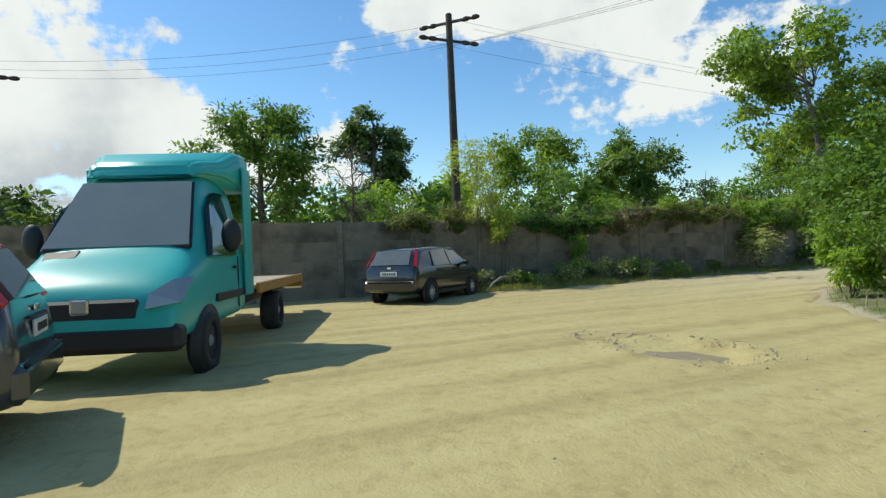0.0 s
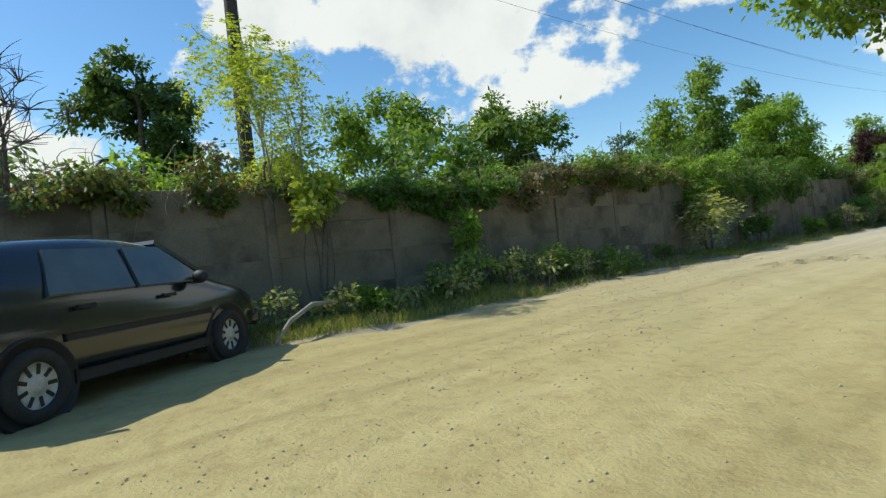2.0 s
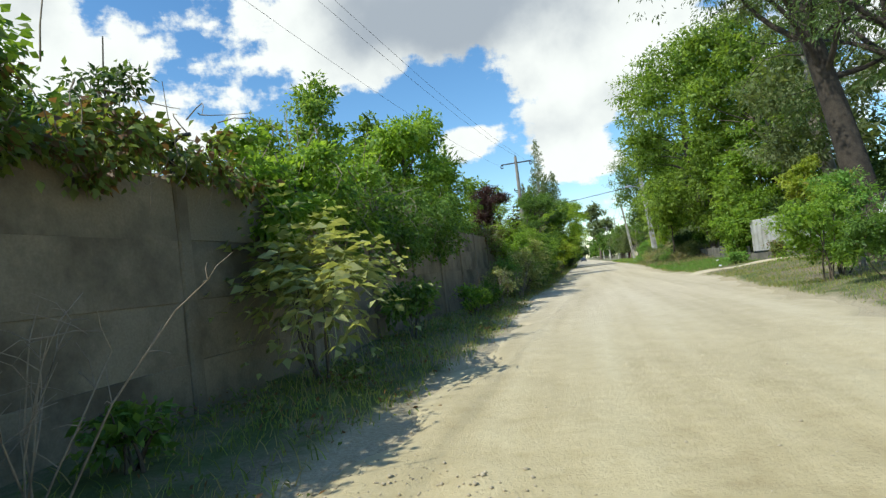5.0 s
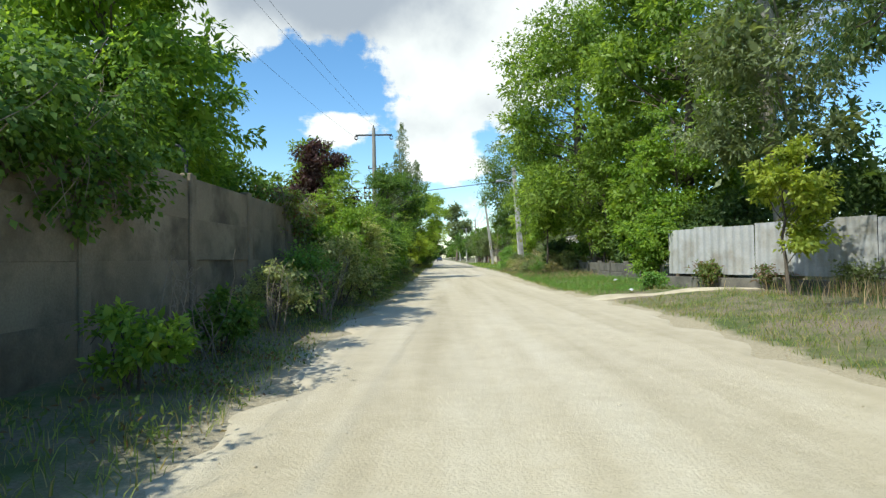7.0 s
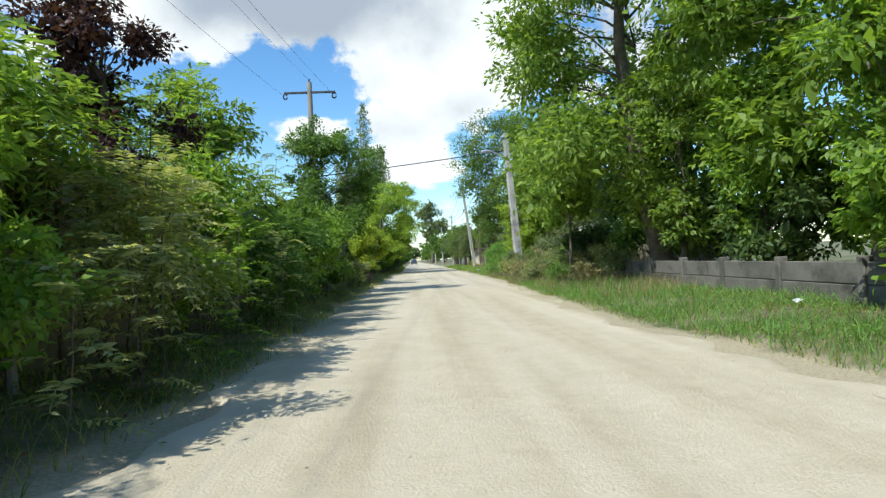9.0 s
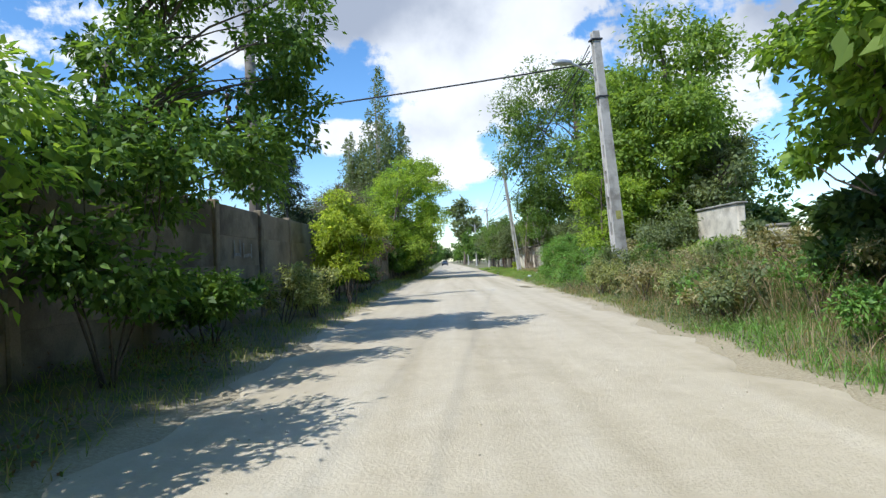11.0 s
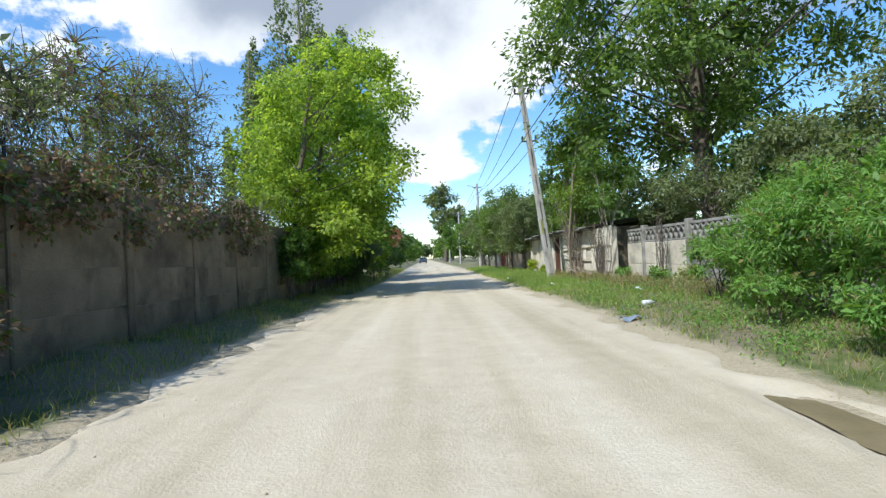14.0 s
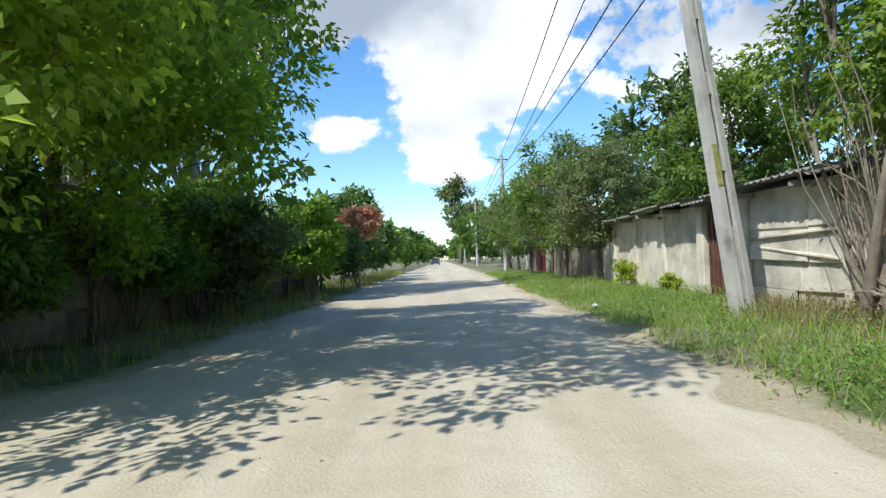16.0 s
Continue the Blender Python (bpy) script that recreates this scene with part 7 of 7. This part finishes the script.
def hatchback(at, turn, paint, label, size=1.0):
    t = thing("car", label, "car", at, turn)
    t.scale = (size, size, size)
    P = M[paint]
    car_shell([(-2.0, 0.40, 0.58, 0.60, 0.74, 0.68), (-1.97, 0.32, 0.90, 0.97, 0.81, 0.73), (-1.83, 0.29, 0.96, 1.20, 0.84, 0.68), (-1.60, 0.27, 0.97, 1.44, 0.85, 0.61),
               (-1.2, 0.26, 0.97, 1.50, 0.855, 0.61), (-0.4, 0.25, 0.96, 1.53, 0.86, 0.62), (0.30, 0.25, 0.94, 1.50, 0.86, 0.61), (0.72, 0.25, 0.93, 1.33, 0.86, 0.62),
               (1.15, 0.25, 0.92, 1.04, 0.86, 0.70), (1.5, 0.26, 0.89, 0.94, 0.855, 0.70), (1.85, 0.29, 0.80, 0.84, 0.82, 0.66), (2.02, 0.33, 0.64, 0.66, 0.74, 0.58), (2.06, 0.40, 0.52, 0.53, 0.66, 0.5)], t, P)
    G = M["clear_window"]
    panel("rear_window", [(-1.905, -0.60, 1.02), (-1.905, 0.60, 1.02), (-1.665, 0.53, 1.39), (-1.665, -0.53, 1.39)], 0.05, G, t, "rear window with a pale painted reflection")
    panel("windscreen", [(1.16, 0.66, 1.03), (1.16, -0.66, 1.03), (0.50, -0.55, 1.44), (0.50, 0.55, 1.44)], 0.05, G, t, "windscreen")
    y_at = lambda z: 0.852 - (z - 0.965) * (0.852 - 0.62) / (1.47 - 0.965) + 0.012
    for s_ in (-1, 1):
        for a, b, c, d in ((-1.05, -0.12, -0.14, -0.92), (-0.06, 0.92, 0.42, -0.06)):
            pts = [(a, s_ * y_at(1.0), 1.0), (b, s_ * y_at(1.0), 1.0), (c, s_ * y_at(1.40), 1.40), (d, s_ * y_at(1.40), 1.40)]
            panel("side_window", pts if s_ < 0 else pts[::-1], 0.04, G, t, "side window painted pale as if seen through")
        lightbox = [(-1.895, s_ * 0.70, 0.98), (-1.84, s_ * 0.765, 0.98), (-1.555, s_ * 0.63, 1.40), (-1.60, s_ * 0.575, 1.41)]
        panel("tail_light", lightbox if s_ > 0 else lightbox[::-1], 0.08, M["red_lamp"], t, "tall red tail light")
        hl = [(1.93, s_ * 0.42, 0.66), (1.80, s_ * 0.74, 0.66), (1.62, s_ * 0.77, 0.84), (1.86, s_ * 0.45, 0.80)]
        panel("headlight", hl if s_ > 0 else hl[::-1], 0.1, M["clear_lamp"], t, "clear headlight")
        mir = bmesh.new()
        bmesh.ops.create_uvsphere(mir, u_segments=12, v_segments=8, radius=0.5, matrix=Matrix.Translation((0.72, s_ * 0.94, 1.03)) @ Matrix.Diagonal((0.12, 0.2, 0.15, 1)))
        part("mirror", mir, M["trim_black"], t)
        part("sill", boxed((-0.9, s_ * 0.84, 0.24), (0.9, s_ * 0.868, 0.34), 0.01), M["trim_black"], t)
        part("side_strip", boxed((-0.95, s_ * 0.855, 0.60), (0.95, s_ * 0.874, 0.66), 0.006), M["trim_black"], t, "black rubbing strip")
        for x, hx in ((-0.52, -0.95), (0.5, -0.08)):
            part("door_handle", boxed((x - 0.3, s_ * 0.86, 0.86), (x - 0.12, s_ * 0.885, 0.89), 0.006), M["trim_black"], t)
        for x in (-1.245, 1.245):
            m = Matrix.Translation((x, s_ * 0.80, 0.30)) @ Matrix.Rotation(radians(-90 * s_), 4, "X")
            solid("wheel_arch", lathe([(0.0, 0.055), (0.365, 0.055), (0.37, 0.068), (0.385, 0.068), (0.39, 0.0)], 28, m), "trim_black", t, "dark wheel arch")
            wheel(x, s_ * 0.80, 0.30, t)
    part("bumper", boxed((-2.04, -0.80, 0.36), (-1.90, 0.80, 0.62), 0.05), P, t, "black rear bumper")
    part("bumper_strip", boxed((-2.046, -0.7, 0.60), (-1.97, 0.7, 0.614), 0.005), M["trim_black"], t, "black bumper strip")
    part("bumper", boxed((1.95, -0.78, 0.32), (2.09, 0.78, 0.52), 0.05), P, t)
    part("number_plate", boxed((-2.005, -0.26, 0.75), (-1.985, 0.26, 0.87), 0.004), M["plate"], t, "white number plate")
    for k in range(6):
        part("plate_bar", boxed((-2.01, -0.2 + 0.07 * k, 0.78), (-2.004, -0.16 + 0.07 * k, 0.84)), M["bar_dark"], t)
    part("badge", boxed((-1.985, -0.06, 0.93), (-1.955, 0.06, 0.98), 0.01), M["chrome"], t, "oval chrome badge")
    part("trim_strip", boxed((-1.99, -0.34, 0.885), (-1.965, 0.34, 0.905), 0.006), M["trim_black"], t, "black boot trim")
    part("wiper", boxed((-1.93, -0.3, 1.03), (-1.905, 0.12, 1.05), 0.006, Matrix.Translation((-0.012, 0, 0.0))), M["trim_black"], t)
    return t


hatchback((-3.2, -16.73, 0.03), 125.3, "black_paint", "black hatchback parked beside the wall", 0.93)
hatchback((5.75, -26.1, 0.02), -90, "grey_paint", "dark grey hatchback parked beside the flatbed van")
hatchback((-1.0, 190, 0.02), -92, "grey_paint", "distant grey car on the road")


def flatbed(at, turn):
    t = thing("flatbed_van", "teal flatbed recovery van with a roof air deflector", "van", at, turn)
    T = M["teal_paint"]
    car_shell([(0.0, 0.50, 1.28, 2.30, 0.97, 0.76), (0.08, 0.48, 1.28, 2.38, 0.98, 0.75), (0.7, 0.46, 1.27, 2.42, 0.985, 0.73), (1.1, 0.45, 1.26, 2.32, 0.98, 0.71), (1.45, 0.45, 1.25, 1.88, 0.975, 0.76),
               (1.78, 0.44, 1.22, 1.42, 0.965, 0.81), (2.15, 0.42, 1.12, 1.26, 0.95, 0.80), (2.44, 0.40, 1.00, 1.10, 0.93, 0.78), (2.58, 0.40, 0.88, 0.96, 0.90, 0.74), (2.63, 0.42, 0.72, 0.78, 0.88, 0.72), (2.64, 0.46, 0.6, 0.62, 0.85, 0.7)], t, T, "cab")
    # flat pane; the sky's reflection is painted into its pale colour
    panel("windscreen", [(1.80, 0.79, 1.42), (1.80, -0.79, 1.42), (1.16, -0.64, 2.22), (1.16, 0.64, 2.22)], 0.05, M["screen_glass"], t, "raked windscreen with a sky reflection painted in pale")
    for s_ in (-1, 1):
        w = [(0.55, s_ * 0.985, 1.32), (1.62, s_ * 0.985, 1.32), (1.28, s_ * 0.86, 1.92), (0.98, s_ * 0.815, 2.12), (0.6, s_ * 0.815, 2.14)]
        panel("side_window", w if s_ < 0 else w[::-1], 0.05, M["auto_glass"], t, "tinted cab window")
        lens = [(2.70, s_ * 0.64, 0.80), (2.60, s_ * 0.95, 0.85), (2.32, s_ * 1.0, 1.10), (2.47, s_ * 0.84, 1.08), (2.66, s_ * 0.67, 0.95)]
        panel("headlight", lens if s_ > 0 else lens[::-1], 0.14, M["clear_lamp"], t, "large clear headlight")
        mir = bmesh.new()
        bmesh.ops.create_uvsphere(mir, u_segments=14, v_segments=10, radius=0.5, matrix=Matrix.Translation((1.38, s_ * 1.14, 1.55)) @ Matrix.Diagonal((0.16, 0.24, 0.42, 1)))
        part("mirror", mir, M["trim_black"], t, "black door mirror")
        part("door_line", boxed((0.5, s_ * 0.975, 0.62), (0.515, s_ * 0.989, 1.3)), M["trim_black"], t)
        part("door_handle", boxed((0.56, s_ * 0.98, 1.14), (0.74, s_ * 1.01, 1.18), 0.008), M["trim_black"], t)
        part("side_strip", boxed((0.1, s_ * 0.97, 0.76), (1.5, s_ * 1.0, 0.86), 0.012), M["trim_black"], t)
        part("side_fairing", boxed((-0.10, s_ * 1.0, 0.75), (0.28, s_ * 1.04, 2.55), 0.015), T, t, "teal side fairing")
        v = panel("hood_vent", [(1.98, s_ * 0.36, 1.315), (1.98, s_ * 0.70, 1.285), (1.86, s_ * 0.72, 1.375), (1.86, s_ * 0.36, 1.395)], 0.03, M["trim_black"], t, "black bonnet vent")
        m = Matrix.Translation((1.75, s_ * 0.88, 0.34)) @ Matrix.Rotation(radians(-90 * s_), 4, "X")
        solid("wheel_arch", lathe([(0.0, 0.09), (0.42, 0.09), (0.44, 0.0)], 24, m), "trim_black", t, "dark wheel arch")
        wheel(1.75, s_ * 0.90, 0.34, t, "grey_metal")
        wheel(-1.95, s_ * 0.92, 0.34, t, "grey_metal", 0.3)
        part("side_rail", boxed((-4.5, s_ * 1.04, 0.74), (-0.25, s_ * 1.09, 0.90), 0.012), M["orange_rail"], t, "ochre deck rail")
        part("chassis_beam", boxed((-4.4, s_ * 0.42 - 0.04, 0.48), (0.1, s_ * 0.42 + 0.04, 0.66), 0.01), M["dark_metal"], t)
        part("mudguard", boxed((-2.4, s_ * 0.78, 0.69), (-1.5, s_ * 1.03, 0.73), 0.01), M["trim_black"], t)
        part("ramp", boxed((-5.3, s_ * 0.75 - 0.2, -0.03), (-4.5, s_ * 0.75 + 0.2, 0.03), 0.01, Matrix.Translation((0, 0, 0)) @ pose(-4.5, 0, 0.82, 0, -18, 0) @ pose(4.5, 0, 0)), M["galv"], t, "folded loading ramp")
    part("hood_badge", boxed((2.625, -0.09, 0.76), (2.655, 0.09, 0.92), 0.02), M["chrome"], t, "round chrome emblem")
    part("grille", boxed((2.50, -0.55, 0.68), (2.635, 0.55, 0.90), 0.03, Matrix.Translation((0, 0, 0))), M["trim_black"], t, "black grille")
    part("bumper", boxed((2.40, -0.95, 0.36), (2.66, 0.95, 0.64), 0.06), M["trim_black"], t, "dark front bumper")
    part("wiper", boxed((1.80, -0.7, 1.44), (1.83, 0.5, 1.46), 0.006), M["trim_black"], t)
    for s_ in (-1, 1):
        solid("window_seal", bent([(1.815, s_ * 0.80, 1.42), (1.175, s_ * 0.65, 2.23)], 0.016, 6), "trim_black", t)
    solid("window_seal", bent([(1.82, -0.80, 1.415), (1.82, 0.80, 1.415)], 0.02, 6), "trim_black", t)
    d = bmesh.new()
    rows = []
    for x, z0, z1, w in ((-0.08, 2.2, 2.80, 1.02), (0.25, 2.25, 2.77, 0.98), (0.55, 2.34, 2.62, 0.86), (0.9, 2.34, 2.57, 0.72), (1.08, 2.32, 2.51, 0.655), (1.14, 2.31, 2.42, 0.62)):
        rows.append([d.verts.new(p) for p in ((x, -w, z0), (x, w, z0), (x, w, z1 - 0.1), (x, w * 0.88, z1), (x, -w * 0.88, z1), (x, -w, z1 - 0.1))])
    for a, b in zip(rows, rows[1:]):
        for k in range(6):
            d.faces.new((a[k], a[(k + 1) % 6], b[(k + 1) % 6], b[k]))
    d.faces.new(rows[0]), d.faces.new(rows[-1])
    bmesh.ops.recalc_face_normals(d, faces=d.faces)
    bmesh.ops.bevel(d, geom=[e for e in d.edges if len(e.link_faces) == 2 and e.calc_face_angle() > 0.4], offset=0.04, segments=3, affect="EDGES")
    for f in d.faces:
        f.smooth = True
    part("air_deflector", d, T, t, "rounded teal roof deflector")
    part("headboard", boxed((-0.22, -1.02, 0.8), (-0.14, 1.02, 1.5), 0.015), M["orange_rail"], t, "ochre headboard")
    for k in range(11):
        part("deck_plank", boxed((-4.5, -1.03 + 0.188 * k, 0.83), (-0.25, -0.85 + 0.188 * k, 0.87), 0.006), M["deck_wood"], t)
    part("tail_beam", boxed((-4.58, -1.08, 0.62), (-4.51, 1.08, 0.88), 0.012), M["orange_rail"], t)
    return t


def panel_van(at, turn):
    t = thing("van", "white panel van parked beside the metal fence", "van", at, turn)
    W = M["white_paint"]
    car_shell([(-2.5, 0.45, 1.2, 2.05, 0.88, 0.74), (-2.4, 0.40, 1.2, 2.22, 0.93, 0.78), (-1.0, 0.36, 1.22, 2.28, 0.96, 0.8), (0.5, 0.36, 1.22, 2.25, 0.96, 0.78), (0.95, 0.36, 1.2, 2.02, 0.95, 0.76),
               (1.5, 0.36, 1.16, 1.36, 0.94, 0.82), (1.95, 0.36, 1.06, 1.18, 0.92, 0.78), (2.3, 0.38, 0.9, 0.98, 0.88, 0.7), (2.4, 0.44, 0.72, 0.76, 0.82, 0.66)], t, W)
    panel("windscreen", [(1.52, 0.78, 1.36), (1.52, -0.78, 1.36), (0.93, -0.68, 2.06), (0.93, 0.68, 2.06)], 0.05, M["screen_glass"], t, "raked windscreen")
    for s_ in (-1, 1):
        w = [(0.1, s_ * 0.965, 1.3), (1.25, s_ * 0.965, 1.3), (0.8, s_ * 0.85, 1.9), (0.1, s_ * 0.85, 1.92)]
        panel("side_window", w if s_ < 0 else w[::-1], 0.05, M["auto_glass"], t, "dark cab window")
        lamp_ = [(2.36, s_ * 0.45, 0.84), (2.18, s_ * 0.88, 0.84), (2.02, s_ * 0.86, 1.02), (2.27, s_ * 0.48, 0.98)]
        panel("headlight", lamp_ if s_ > 0 else lamp_[::-1], 0.1, M["clear_lamp"], t, "clear headlight")
        mir = bmesh.new()
        bmesh.ops.create_uvsphere(mir, u_segments=12, v_segments=8, radius=0.5, matrix=Matrix.Translation((1.15, s_ * 1.08, 1.4)) @ Matrix.Diagonal((0.14, 0.2, 0.3, 1)))
        part("mirror", mir, M["trim_black"], t, "black door mirror")
        part("side_strip", boxed((-1.9, s_ * 0.945, 0.66), (1.2, s_ * 0.972, 0.76), 0.01), M["trim_black"], t, "black rubbing strip")
        part("door_line", boxed((0.02, s_ * 0.955, 0.5), (0.035, s_ * 0.966, 1.3)), M["trim_black"], t)
        for x in (-1.5, 1.6):
            m = Matrix.Translation((x, s_ * 0.86, 0.33)) @ Matrix.Rotation(radians(-90 * s_), 4, "X")
            solid("wheel_arch", lathe([(0.0, 0.09), (0.40, 0.09), (0.42, 0.0)], 24, m), "trim_black", t, "dark wheel arch")
            wheel(x, s_ * 0.88, 0.33, t, "grey_metal")
    part("bumper", boxed((2.2, -0.9, 0.36), (2.45, 0.9, 0.62), 0.06), M["trim_black"], t, "dark front bumper")
    part("bumper", boxed((-2.6, -0.9, 0.40), (-2.42, 0.9, 0.58), 0.04), M["trim_black"], t, "dark rear bumper")
    part("grille", boxed((2.26, -0.42, 0.68), (2.42, 0.42, 0.84), 0.03), M["trim_black"], t, "black grille")
    return t


panel_van((6.35, 7.2, 0.22), 114)
flatbed((1.95, -23.04, 0.02), math.degrees(math.atan2(-0.36, 0.93)))

# ---- small things ----
stick = new("branch", mesh_from("branch", *tube([(0, 0, 0.02), (0.3, 0.12, 0.25), (0.75, 0.3, 0.4), (1.3, 0.62, 0.36)], [0.022, 0.03, 0.034, 0.026], 7), material=M["pale_bark"], smooth=True))
stick.matrix_basis = pose(-3.35, -14.75, 0.06, 0, 0, 95)
tagged(stick, "pale broken branch lying in the grass", "branch")
cloth = bmesh.new()
bmesh.ops.create_grid(cloth, x_segments=14, y_segments=9, size=0.5)
for v in cloth.verts:
    v.co = Vector((v.co.x * 0.4, v.co.y * 0.22, 0.035 + 0.03 * math.sin(v.co.x * 9 + v.co.y * 4) * math.cos(v.co.y * 7) - 0.05 * (abs(v.co.x) + abs(v.co.y)) ** 3))
me = bpy.data.meshes.new("rag")
cloth.to_mesh(me), cloth.free()
me.materials.append(M["litter_blue"])
rag_ob = new("rag", me)
rag_ob.matrix_basis = pose(2.97, 54.6, 0.06, 0, 0, 15)
tagged(rag_ob, "crumpled blue-grey rag on the road's edge", "rag")
bottle = thing("plastic_bottle", "discarded white plastic bottle lying in the grass", "bottle", (3.46, 55.45, 0.22), 20)
solid("body", lathe([(0.0, 0.0), (0.045, 0.005), (0.045, 0.16), (0.018, 0.21), (0.018, 0.235)], 14, Matrix.Rotation(radians(90), 4, "Y")), "litter_white", bottle)
solid("cap", lathe([(0.02, 0.232), (0.02, 0.25), (0.0, 0.252)], 12, Matrix.Rotation(radians(90), 4, "Y")), "litter_blue", bottle, "blue screw cap")
for n, (x, y) in enumerate([(3.9, 20.4), (3.3, 16.9), (4.4, 58.0), (3.7, 63.2), (3.4, 70.5)]):
    b = new("paper_scrap", mesh_from("paper_scrap", [(0, 0, 0.01), (0.12, 0.02, 0.05), (0.14, 0.12, 0.015), (0.03, 0.13, 0.04), (0.07, 0.07, 0.07)], None, [(0, 1, 4), (1, 2, 4), (2, 3, 4), (3, 0, 4)], M["litter_white"]))
    b.matrix_basis = pose(x, y, float(land(x, y)) + 0.06, 0, 0, 40 * n)
    tagged(b, "crumpled white paper scrap in the grass", "litter", "litter on the verge")
